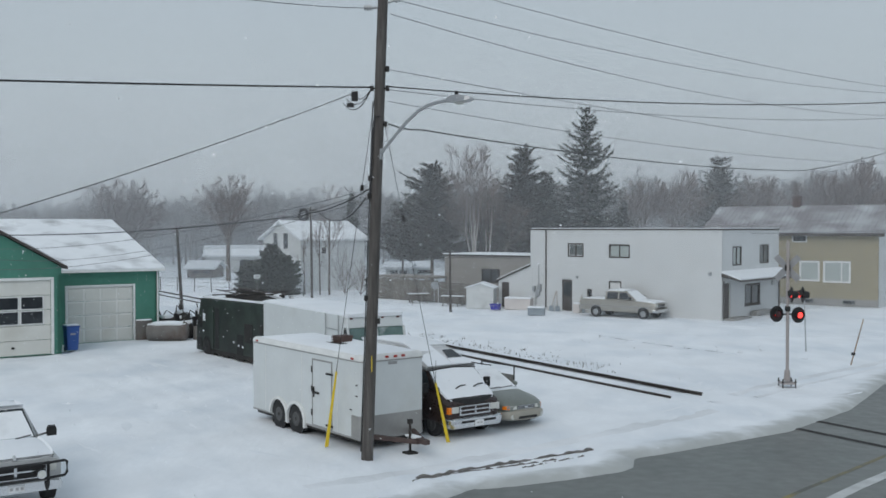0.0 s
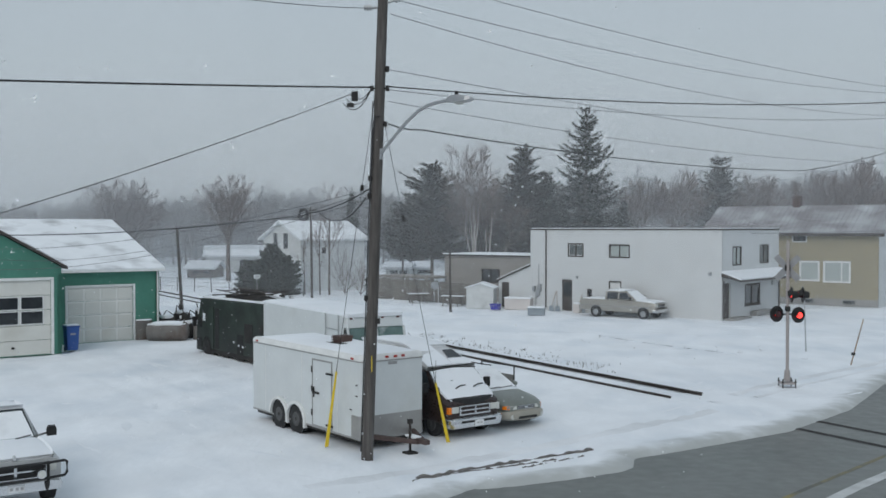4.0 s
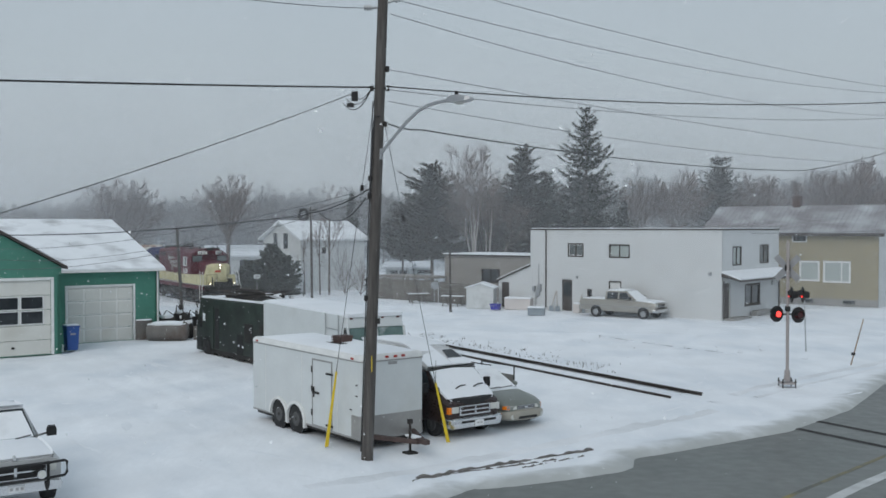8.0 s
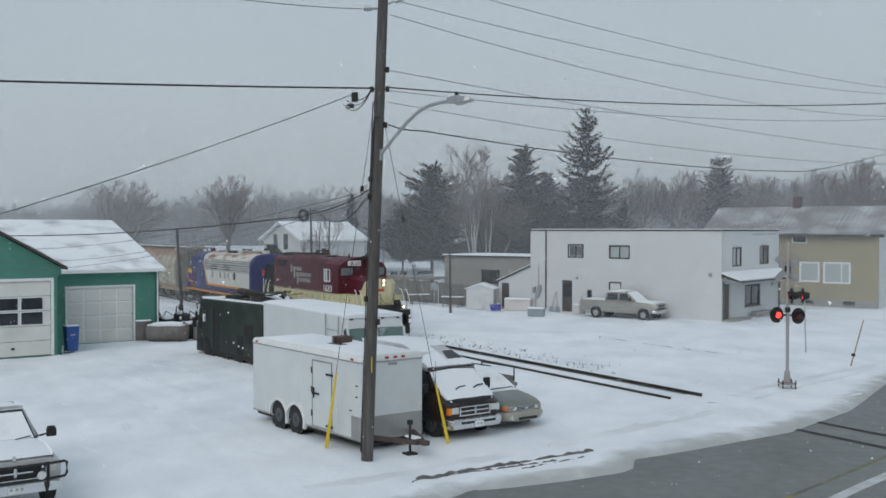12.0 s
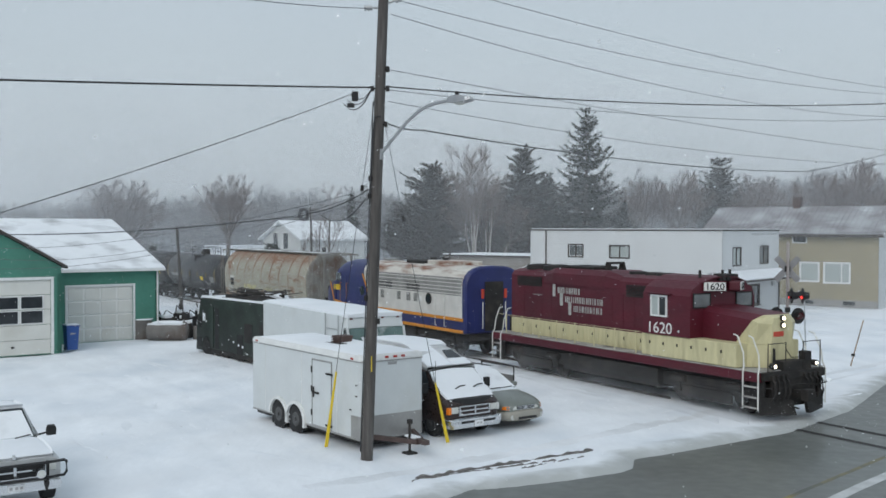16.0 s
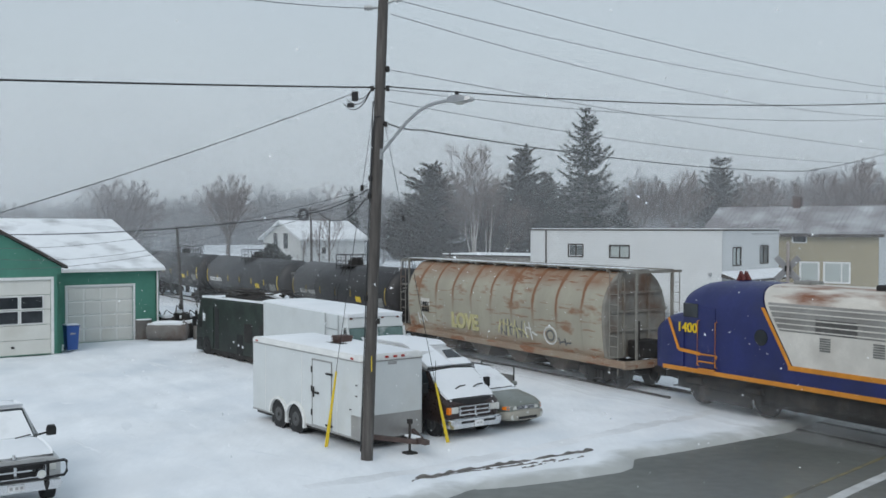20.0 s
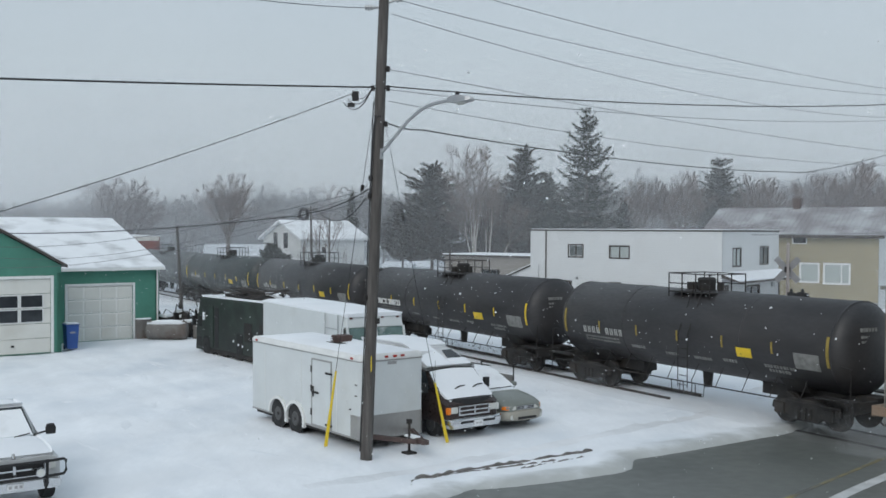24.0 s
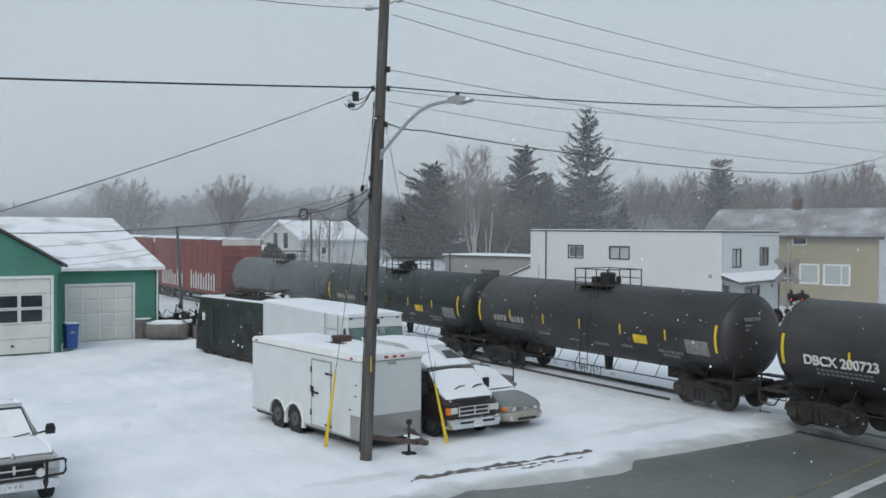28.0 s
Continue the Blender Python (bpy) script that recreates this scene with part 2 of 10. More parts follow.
def slushy(*args, **kw):
    """Ground snow that turns to grey slush where the traffic splashes it."""
    m = mat(*args, **kw)
    n, l = m.node_tree.nodes, m.node_tree.links
    b = n["Principled BSDF"]
    old = b.inputs["Base Color"].links[0].from_socket
    tc, near, rng_, ns = n.new("ShaderNodeTexCoord"), n.new("ShaderNodeAttribute"), n.new("ShaderNodeMapRange"), n.new("ShaderNodeTexNoise")
    near.attribute_name = "splash"
    l.new(tc.outputs["Object"], ns.inputs["Vector"])
    ns.inputs["Scale"].default_value, ns.inputs["Detail"].default_value = 1.1, 6
    add, scl = n.new("ShaderNodeMath"), n.new("ShaderNodeMath")
    scl.operation = "MULTIPLY"
    scl.inputs[1].default_value = 1.5
    l.new(ns.outputs["Fac"], scl.inputs[0])
    l.new(near.outputs["Fac"], add.inputs[0])
    l.new(scl.outputs[0], add.inputs[1])
    rng_.interpolation_type = "SMOOTHSTEP"
    for k, w in enumerate((-0.25, 0.95, 0.0, 0.92)):
        rng_.inputs[1 + k].default_value = w
    l.new(add.outputs[0], rng_.inputs[0])
    mx = n.new("ShaderNodeMix")
    mx.data_type = "RGBA"
    l.new(rng_.outputs[0], mx.inputs[0])
    l.new(old, mx.inputs[6])
    mx.inputs[7].default_value = (0.40, 0.415, 0.405, 1)
    l.new(mx.outputs[2], b.inputs["Base Color"])
    return m


def ground():
    xs = [-900, -400, -200, -120, -80, -60] + [-50 + 1.0 * k for k in range(28)] + [-22 + 0.25 * k for k in range(200)] + [28 + 1.0 * k for k in range(20)] + [50, 65, 90, 140, 250, 500, 900]
    ys = [-300, -100, -40, -10, 0, 8, 14] + [17 + 0.25 * k for k in range(136)] + [51 + 0.8 * k for k in range(74)] + [115, 130, 160, 220, 350, 600, 1200, 2400]
    verts = [(x, y, snow_height(x, y)) for y in ys for x in xs]
    n = len(xs)
    faces = [(j * n + i, j * n + i + 1, (j + 1) * n + i + 1, (j + 1) * n + i) for j in range(len(ys) - 1) for i in range(n - 1)]
    me = bpy.data.meshes.new("ground")
    me.from_pydata(verts, [], faces)
    me.materials.append(SNOW_GROUND)
    splash = me.attributes.new("splash", "FLOAT", "POINT")
    splash.data.foreach_set("value", [max(-4.0, bare_road(x, y)) for x, y, z in verts])
    me.polygons.foreach_set("use_smooth", [True] * len(me.polygons))
    tagged(new("ground", me), "fresh snow with faint wheel ruts and dirty edges", "ground", kind="structure")


SNOW_GROUND = slushy("ground_snow", (0.865, 0.89, 0.92), 0.9, var=0.07, scale=0.7, bump=1.0, bscale=3.4, second=(0.70, 0.745, 0.795), amount=0.40, spread=0.14, stretch=(0.8, 0.45, 1))
ground()


def strip(name, u0, u1, v0, v1, z, material, label="", ragged=0.0, step=0.5):
    """A flat strip along the road between two offsets."""
    bm = bmesh.new()
    prev = None
    v = v0
    while v <= v1 + 1e-6:
        row = []
        for u in (u0, u1):
            e = ragged * noise.noise(Vector((v * 0.7, u, 2.2)))
            p = ROAD_N * (u + e) + ROAD_DIR * v
            row.append(bm.verts.new((p.x, p.y, z)))
        if prev:
            bm.faces.new((prev[0], prev[1], row[1], row[0]))
        prev = row
        v += step
    ob = part(name, bm, material)
    return tagged(ob, label, name.replace("_", " "), kind="structure")


strip("road", -17.6, -2.5, -30, 160, -0.075, ASPHALT, "wet grey asphalt road with snowy edges", step=5)
YELLOWLINE = mat("worn_yellow_road_paint", (0.30, 0.25, 0.09), 0.6, var=0.2, scale=1.5, bump=0.1, second=(0.11, 0.11, 0.10), amount=0.5)
WHITELINE = mat("worn_white_road_paint", (0.55, 0.56, 0.56), 0.6, var=0.2, scale=1.5, bump=0.1, second=(0.15, 0.15, 0.15), amount=0.3)
strip("centre_line", -10.35, -10.22, -30, 160, -0.071, YELLOWLINE, "worn yellow centre line on asphalt", 0.03)
strip("edge_line", -9.62, -9.32, -30, 160, -0.071, WHITELINE, "dirty white line on asphalt", 0.05)

TRACKSNOW = mat("packed_snow", (0.80, 0.83, 0.865), 0.85, var=0.07, scale=0.9, bump=0.8, bscale=5, second=(0.86, 0.885, 0.915), amount=0.50, spread=0.16)
PATHSNOW = mat("trodden_dirty_snow", (0.68, 0.70, 0.72), 0.85, var=0.08, scale=0.7, bump=0.7, bscale=5, second=(0.87, 0.89, 0.92), amount=0.50, spread=0.20)


def tyre_track(pts, w, name="tyre_track", material=None, label="packed tyre track in the snow"):
    """A narrow ribbon of packed snow that follows the ground."""
    bm = bmesh.new()
    prev = None
    fine = []
    for k in range(len(pts) - 1):
        p0, p1, p2, p3 = (Vector(pts[max(0, min(len(pts) - 1, k + j))]) for j in (-1, 0, 1, 2))
        for j in range(10):
            t = j / 10
            fine.append(0.5 * ((2 * p1) + (p2 - p0) * t + (2 * p0 - 5 * p1 + 4 * p2 - p3) * t * t + (3 * p1 - p0 - 3 * p2 + p3) * t ** 3))
    for k, p in enumerate(fine):
        d = (fine[min(k + 1, len(fine) - 1)] - fine[max(k - 1, 0)]).normalized()
        s = Vector((-d.y, d.x))
        ww = w * (0.85 + 0.3 * noise.noise(Vector((p.x, p.y, 9.0))))
        row = []
        for f in (-1, -0.33, 0.33, 1):
            q = p + s * (ww * f)
            row.append(bm.verts.new((q.x, q.y, snow_height(q.x, q.y) + (0.012 if abs(f) < 1 else -0.012))))
        if prev:
            for i in range(3):
                bm.faces.new((prev[i], prev[i + 1], row[i + 1], row[i]))
        prev = row
    tagged(part(name, bm, material or TRACKSNOW), label, "snow", "tracks in the snow", kind="structure")


# trodden way along the kerb, and scuffs by the crossing
tyre_track([(-3.2, 23.6), (0.2, 25.9), (3.4, 28.6), (6.4, 31.2), (9.0, 33.2)], 0.45, "trodden_path", PATHSNOW, "trodden grey path along the kerb")
tyre_track([(10.4, 36.6), (12.2, 38.6), (15.0, 41.4), (19.5, 45.5), (24.0, 50.5)], 0.38, "trodden_path", PATHSNOW, "trodden grey path along the road")
tyre_track([(11.2, 36.2), (14.0, 39.2), (17.4, 42.4), (22.0, 47.0)], 0.20, "trodden_path", PATHSNOW, "trodden grey path along the road")


def scuffs():
    """Ragged scuffed spots where boots and tyres pressed the snow grey, at the crossing and in the yard."""
    rng = random.Random(5)
    spots = [(rng.uniform(9.5, 15.5), rng.uniform(36.0, 42.0)) for _ in range(16)] + [(rng.uniform(6.5, 10.5), rng.uniform(31.5, 35.0)) for _ in range(8)]
    spots += [(rng.uniform(-13, -3), rng.uniform(24, 46)) for _ in range(34)]
    bm = bmesh.new()
    for x, y in spots:
        a, L, w = rng.gauss(0.75 if x > 0 else -0.9, 0.3), rng.uniform(0.3, 1.1), rng.uniform(0.05, 0.16)
        d, q = Vector((math.cos(a), math.sin(a))), Vector((-math.sin(a), math.cos(a)))
        ring = []
        for k in range(18):
            t = 2 * math.pi * k / 18
            p = Vector((x, y)) + d * (L * math.cos(t)) + q * (w * math.sin(t) * (1 + 0.8 * noise.noise(Vector((x + 3 * math.cos(t), y, t)))))
            ring.append(bm.verts.new((p.x, p.y, snow_height(p.x, p.y) + 0.004)))
        mid = bm.verts.new((x, y, snow_height(x, y) + 0.012))
        for k in range(18):
            bm.faces.new((ring[k], ring[(k + 1) % 18], mid))
    tagged(part("snow_scuffs", bm, TRACKSNOW), "faint grey scuffs pressed into the snow", "snow", kind="stuff")


scuffs()

# ---------- kerb, scraped free in places ----------
KERB = mat("dirty_concrete_kerb", (0.16, 0.148, 0.14), 0.9, var=0.35, scale=3, bump=0.4, second=(0.62, 0.64, 0.67), amount=0.33, spread=0.07)


def kerb():
    bm = bmesh.new()
    for a, b, bow, lift, wide, n in ((Vector((-0.62, 24.13, 0)), Vector((4.05, 27.45, 0)), 0.28, 0.030, 0.046, 140), (Vector((-0.72, 23.95, 0)), Vector((2.95, 26.40, 0)), 0.26, 0.014, 0.020, 110), (Vector((2.0, 25.45, 0)), Vector((3.7, 26.65, 0)), 0.05, 0.010, 0.020, 50)):
        d = (b - a).normalized()
        side = Vector((-d.y, d.x, 0))
        secs = []
        for k in range(n + 1):
            f = k / n
            p = a + (b - a) * f + side * (bow * math.sin(math.pi * f ** 0.6) + 0.03 * noise.noise(Vector((f * 9, lift * 50, 0))))
            top = snow_height(p.x, p.y) + lift + 0.055 * noise.noise(Vector((f * 23, 1.5 + lift * 30, 0)))
            w = wide + wide * 0.5 * noise.noise(Vector((f * 27, 8.5, 0)))
            secs.append([tuple(p - side * w + Vector((0, 0, -0.2))), tuple(p - side * w + Vector((0, 0, top))), tuple(p + side * w + Vector((0, 0, top + 0.01))), tuple(p + side * w + Vector((0, 0, -0.2)))])
        loft(bm, secs)
    tagged(part("kerb", bm, KERB), "dark concrete kerb showing through the snow", "kerb", kind="structure")


kerb()


# ---------- track ----------
def rails():
    for lat in (-0.752, 0.752):
        bm = bmesh.new()
        prof = [(-0.07, 0.0), (-0.07, 0.02), (-0.012, 0.04), (-0.012, 0.115), (-0.036, 0.125), (-0.036, 0.16), (0.036, 0.16), (0.036, 0.125), (0.012, 0.115), (0.012, 0.04), (0.07, 0.02), (0.07, 0.0)]
        # in the yard, the crossing and beyond
        for s0, s1, drop in ((-330, -0.9, 0.0), (-0.9, 2.4, -0.165), (2.4, 13, -0.225), (13, 60, 0.0)):
            secs = []
            n = 40 if s0 == -330 else 8
            for k in range(n + 1):
                s = s0 + (s1 - s0) * k / n
                c = CROSSING_P + AHEAD_P * s - TOWARDS_P * 0 + TOWARDS_P * lat
                secs.append([(c.x + TOWARDS_P.x * y, c.y + TOWARDS_P.y * y, z + drop) for y, z in prof])
            loft(bm, secs)
        tagged(part("rail", bm, RAIL), "dark rusty steel rail in snow", "rail", "rails of the track", kind="structure")


AHEAD_P, TOWARDS_P, CROSSING_P = Vector((0.51589, -0.85665, 0.0)), Vector((-0.85665, -0.51589, 0.0)), Vector((9.0486, 34.9945, 0.0))
rails()


def groove(name, lat, w, s0, s1, z, material, label):
    bm = bmesh.new()
    v = []
    for s, l in ((s0, lat - w), (s1, lat - w), (s1, lat + w), (s0, lat + w)):
        p = CROSSING_P + AHEAD_P * s + TOWARDS_P * l
        v.append(bm.verts.new((p.x, p.y, z)))
    bm.faces.new(v)
    tagged(part(name, bm, material), label, "rail crossing", kind="structure")


for lat in (-0.80, 0.72):
    groove("crossing_strip", lat, 0.13, 2.6, 12.6, -0.066, BLACK, "black rubber strip beside a rail in the road")
# flat dark strips imitate the shadow between each rail and the snow
for lat, wd in ((-0.635, 0.055), (0.655, 0.035)):
    groove("rail_gap", lat, wd, -60, -1.6, 0.088, RAIL, "dark strip painted for the shaded gap along the rail")
STONES = mat("ballast_stone", (0.13, 0.12, 0.11), 0.9, var=0.3, scale=8, bump=0.4)


def ballast():
    """Stones and weeds that stick out of the snow along the far rail."""
    rng = random.Random(11)
    bm = bmesh.new()
    for k in range(170):
        s = rng.uniform(-46, -7) if k % 3 else rng.uniform(-22, -8)
        lat = -1.5 - abs(rng.gauss(0, 0.6))
        p = CROSSING_P + AHEAD_P * s + TOWARDS_P * lat
        r = rng.uniform(0.012, 0.042)
        bmesh.ops.create_icosphere(bm, subdivisions=1, radius=r, matrix=pose(p.x, p.y, 0.015, rng.uniform(0, 90), rng.uniform(0, 90), 0))
    tagged(part("ballast_stones", bm, STONES), "dark ballast stones poking out of snow", "stones", kind="stuff")


ballast()


def weeds():
    """Dry stalks that stand out of the snow along the line and in the field."""
    rng = random.Random(12)
    v, f = [], []
    for k in range(136):
        if k < 110:
            p = CROSSING_P + AHEAD_P * rng.uniform(-44, -6) + TOWARDS_P * (-1.7 - abs(rng.gauss(0, 0.9)))
        else:
            p = Vector((rng.uniform(4, 17), rng.uniform(44, 66), 0))
        for _ in range(rng.randrange(2, 7)):
            q = p + Vector((rng.gauss(0, 0.09), rng.gauss(0, 0.09), -0.02))
            tip = q + Vector((rng.gauss(0, 0.07), rng.gauss(0, 0.07), rng.uniform(0.06, 0.24) * (1.0 if k < 110 else 0.6)))
            n = len(v)
            v += [tuple(q - Vector((0.010, 0, 0))), tuple(q + Vector((0.010, 0, 0))), tuple(tip)]
            f.append((n, n + 1, n + 2))
    me = bpy.data.meshes.new("weeds")
    me.from_pydata(v, [], f)
    me.materials.append(STONES)
    tagged(new("dry_weeds", me), "dry brown weed stalks poking out of the snow", "weeds", kind="stuff")


weeds()


# ---------- buildings ----------
SIDING = mat("white_vinyl_siding", (0.62, 0.635, 0.64), 0.6, var=0.05, scale=0.6, bump=0.05, second=(0.60, 0.60, 0.59), amount=0.22, spread=0.25)
GREEN = mat("green_painted_stucco", (0.070, 0.225, 0.170), 0.75, var=0.14, scale=0.7, bump=0.3, bscale=14, second=(0.075, 0.19, 0.145), amount=0.28, spread=0.2)
DOORWHITE = mat("garage_door_white", (0.66, 0.66, 0.62), 0.55, var=0.06, scale=0.8, bump=0.05, second=(0.52, 0.50, 0.44), amount=0.25, spread=0.2)
# lighter white than the raised fields set on it
DOORPALE = mat("pale_garage_door_white", (0.78, 0.78, 0.75), 0.55, var=0.06, scale=0.8, bump=0.05)
DARKTRIM = mat("dark_brown_trim", (0.055, 0.045, 0.04), 0.6, var=0.15, scale=3, bump=0.05)
TAN = mat("tan_house_siding", (0.335, 0.295, 0.20), 0.7, var=0.07, scale=0.5, bump=0.1, second=(0.27, 0.24, 0.17), amount=0.3, spread=0.25)
STUCCO = mat("grey_beige_stucco", (0.285, 0.268, 0.25), 0.85, var=0.1, scale=0.6, bump=0.25, bscale=12, second=(0.24, 0.22, 0.20), amount=0.3, spread=0.2)
FARWHITE = mat("offwhite_clapboard", (0.60, 0.62, 0.62), 0.7, var=0.08, scale=0.6, bump=0.1, second=(0.48, 0.49, 0.49), amount=0.3)
ROOFMETAL = mat("ribbed_grey_metal_roof", (0.26, 0.245, 0.25), 0.5, 0.2, var=0.15, scale=0.8, bump=0.05, second=(0.62, 0.64, 0.66), amount=0.36, spread=0.2)
FENCEWOOD = mat("weathered_fence_boards", (0.21, 0.195, 0.175), 0.85, var=0.3, scale=3, bump=0.3, stretch=(4, 4, 0.5), random_piece=0.5)
BRICKRED = mat("chimney_brick", (0.11, 0.075, 0.068), 0.85, var=0.3, scale=4, bump=0.4)
CONCRETE = mat("grey_concrete", (0.30, 0.295, 0.285), 0.9, var=0.15, scale=1.5, bump=0.3)


def wall(parent, name, a, b, H, holes, material, t=0.22, board=0.0, z0=0.0, label=""):
    """A wall from a to b as seen from outside, left to right."""
    d = Vector((b[0] - a[0], b[1] - a[1], 0))
    bm = wall_mesh(d.length, H, holes, t, board)
    ob = part(name, bm, material, parent, label)
    ob.matrix_basis = pose(a[0], a[1], z0, 0, 0, math.degrees(math.atan2(d.y, d.x)))
    return ob


def clapboard(m, pitch, grime=0.30, edge=0.028):
    """Grime and lap shadow put into the colour along a boarded wall's joints."""
    n, l = m.node_tree.nodes, m.node_tree.links
    b = n["Principled BSDF"]
    old = b.inputs["Base Color"].links[0].from_socket
    tc, sp, wrap, band, ns, mul = (n.new("ShaderNode" + k) for k in ("TexCoord", "SeparateXYZ", "Math", "MapRange", "TexNoise", "Math"))
    l.new(tc.outputs["Object"], sp.inputs[0])
    wrap.operation, mul.operation = "MODULO", "MULTIPLY"
    l.new(sp.outputs["Z"], wrap.inputs[0])
    wrap.inputs[1].default_value = pitch
    for k, w in enumerate((pitch - edge * 1.6, pitch - edge * 0.6, 0.0, grime)):
        band.inputs[1 + k].default_value = w
    l.new(wrap.outputs[0], band.inputs[0])
    ns.inputs["Scale"].default_value = 0.9
    l.new(tc.outputs["Object"], ns.inputs["Vector"])
    l.new(band.outputs[0], mul.inputs[0])
    l.new(ns.outputs["Fac"], mul.inputs[1])
    mul2 = n.new("ShaderNodeMath")
    mul2.operation = "MULTIPLY"
    mul2.inputs[1].default_value = 2.0
    l.new(mul.outputs[0], mul2.inputs[0])
    mx = n.new("ShaderNodeMix")
    mx.data_type = "RGBA"
    l.new(mul2.outputs[0], mx.inputs[0])
    l.new(old, mx.inputs[6])
    mx.inputs[7].default_value = (0.16, 0.155, 0.15, 1)
    l.new(mx.outputs[2], b.inputs["Base Color"])


clapboard(SIDING, 0.16, 0.20)
clapboard(TAN, 0.22, 0.22)
clapboard(FARWHITE, 0.2, 0.35)


# --- white two-storey building ---
def white_building():
    b = thing("house", pose(0, 0, 0), "white vinyl-sided two-storey flat-roofed building with a small porch roof", "house")
    A, B, C = (6.55, 75.6), (18.15, 66.1), (24.25, 73.5)
    H = 5.90
    L1 = math.dist(A, B)
    # openings on the long side: two upper windows, two doors, a small vent window
    holes = [(3.21, 4.54, 3.97, 4.95), (6.61, 8.26, 3.95, 4.90), (2.73, 3.59, 0.06, 2.32), (6.61, 7.60, 0.30, 2.33), (4.86, 5.24, 1.15, 1.70)]
    w1 = wall(b, "wall", A, B, H, holes, SIDING, board=0.16)
    for k, h in enumerate(holes[:2]):
        window(w1, *h, GLASS_DIM if k == 0 else GLASS_PALE, DARKTRIM, split=2, w=0.10)
    d = block("door", w1, DARKTRIM, holes[2][0], holes[2][1], 0.03, 0.09, 0.06, 2.32, 0.01, "dark weathered door")
    block("pane", d, GLASS_DARK, holes[2][0] + 0.12, holes[2][1] - 0.12, 0.015, 0.03, 1.15, 2.1, 0)
    window(w1, *holes[3], TRIM, DARKTRIM, w=0.08, name="door", cross=0)
    window(w1, *holes[4], GLASS_DARK, DARKTRIM, w=0.06)
    L2 = math.dist(B, C)
    holes2 = [(1.56, 3.03, 3.54, 4.83), (6.10, 7.72, 3.58, 4.89), (0.18, 1.30, 0.10, 2.42), (3.59, 6.20, 0.78, 2.25)]
    w2 = wall(b, "wall", B, C, H, holes2, SIDING, board=0.16)
    window(w2, *holes2[0], GLASS_PALE, DARKTRIM, split=2, w=0.10)
    window(w2, *holes2[1], GLASS_DIM, DARKTRIM, split=2, w=0.10)
    block("door", w2, DARKTRIM, holes2[2][0], holes2[2][1], 0.10, 0.16, 0.10, 2.42, 0.01, "dark recessed entrance door")
    window(w2, *holes2[3], GLASS_DARK, DARKTRIM, split=2, w=0.12, sill=True)
    back = (A[0] + C[0] - B[0], A[1] + C[1] - B[1])
    wall(b, "wall", C, back, H, [], SIDING)
    wall(b, "wall", back, A, H, [], SIDING)
    for n, (p, q) in enumerate(((A, B), (B, C), (C, back), (back, A))):
        L = math.dist(p, q)
        m = pose(p[0], p[1], 0, 0, 0, math.degrees(math.atan2(q[1] - p[1], q[0] - p[0])))
        block("parapet_cap", b, DARKTRIM, -0.06, L + 0.06, -0.07, 0.28, H, H + 0.09, 0.01, m=m)
        block("snow", b, SNOW, 0.05, L - 0.05, 0.0, 0.24, H + 0.091, H + 0.15, 0.02, m=m)
    bm = bmesh.new()
    vs = [bm.verts.new((*p, H - 0.12)) for p in (A, B, C, back)]
    bm.faces.new(vs)
    part("roof", bm, SNOW, b, "flat roof under snow")
    # corner boards, downpipe, lamp, meter boxes
    m1 = w1.matrix_basis
    bm = bmesh.new()
    rod(bm, (1.36, -0.07, 0.25), (1.36, -0.07, H), 0.05, 0.05, 8)
    rod(bm, (1.36, -0.07, 0.25), (1.06, -0.35, 0.12), 0.05, 0.05, 8)
    part("downpipe", bm, DARKTRIM, w1)
    block("corner_board", w1, SIDING, -0.03, 0.10, -0.035, -0.024, 0, H, 0.003)
    block("wall_lamp", w1, STEEL, 14.12, 14.32, -0.22, -0.024, 2.95, 3.15, 0.03)
    block("wall_lamp", w1, STEEL, 3.95, 4.10, -0.16, -0.024, 2.45, 2.62, 0.02)
    for x, z in ((0.035, 1.0), (0.046, 1.35)):
        block("meter_box", w1, STEEL, x * L1, x * L1 + 0.28, -0.22, -0.024, z, z + 0.55, 0.02, "grey meter box")
    for x, z0, z1 in ((0.48, 0.2, 1.0), (0.74, 1.9, 3.4), (0.60, 0.9, 1.35)):
        bm = bmesh.new()
        rod(bm, (x, -0.10, z0), (x, -0.10, z1), 0.03, 0.03, 8)
        part("conduit", bm, STEEL, w1)
    block("meter_box", w1, STEEL, 0.22, 0.46, -0.20, -0.024, 1.35, 1.75, 0.02, "grey meter box")
    for x0, x1, z0, z1 in ((3.30, 4.45, 4.06, 4.86),):
        for zz in (z0, z1 - 0.05):
            block("inner_frame", w1, TRIM, x0, x1, 0.03, 0.049, zz, zz + 0.05, 0)
        for xx in (x0, (x0 + x1) / 2 - 0.03, x1 - 0.05):
            block("inner_frame", w1, TRIM, xx, xx + 0.05, 0.026, 0.049, z0, z1, 0)
    # porch roof over the shop front
    L = L2
    m2 = w2.matrix_basis
    bm = bmesh.new()
    loft(bm, [[(x, 0.0, 3.12), (x, -1.25, 2.68), (x, -1.25, 2.60), (x, 0.0, 2.86)] for x in (-0.10, L + 0.15)])
    pr = part("porch_roof", bm, DARKTRIM, b, "sloping porch roof", m=m2)
    bm = bmesh.new()
    loft(bm, [[(x, -0.024, 3.24), (x, -1.30, 2.77), (x, -1.30, 2.69), (x, -0.024, 3.13)] for x in (-0.12, L + 0.18)])
    part("snow", bm, SNOW, pr)
    bm = bmesh.new()
    box(bm, -0.12, L + 0.17, -1.37, -1.28, 2.55, 2.68)
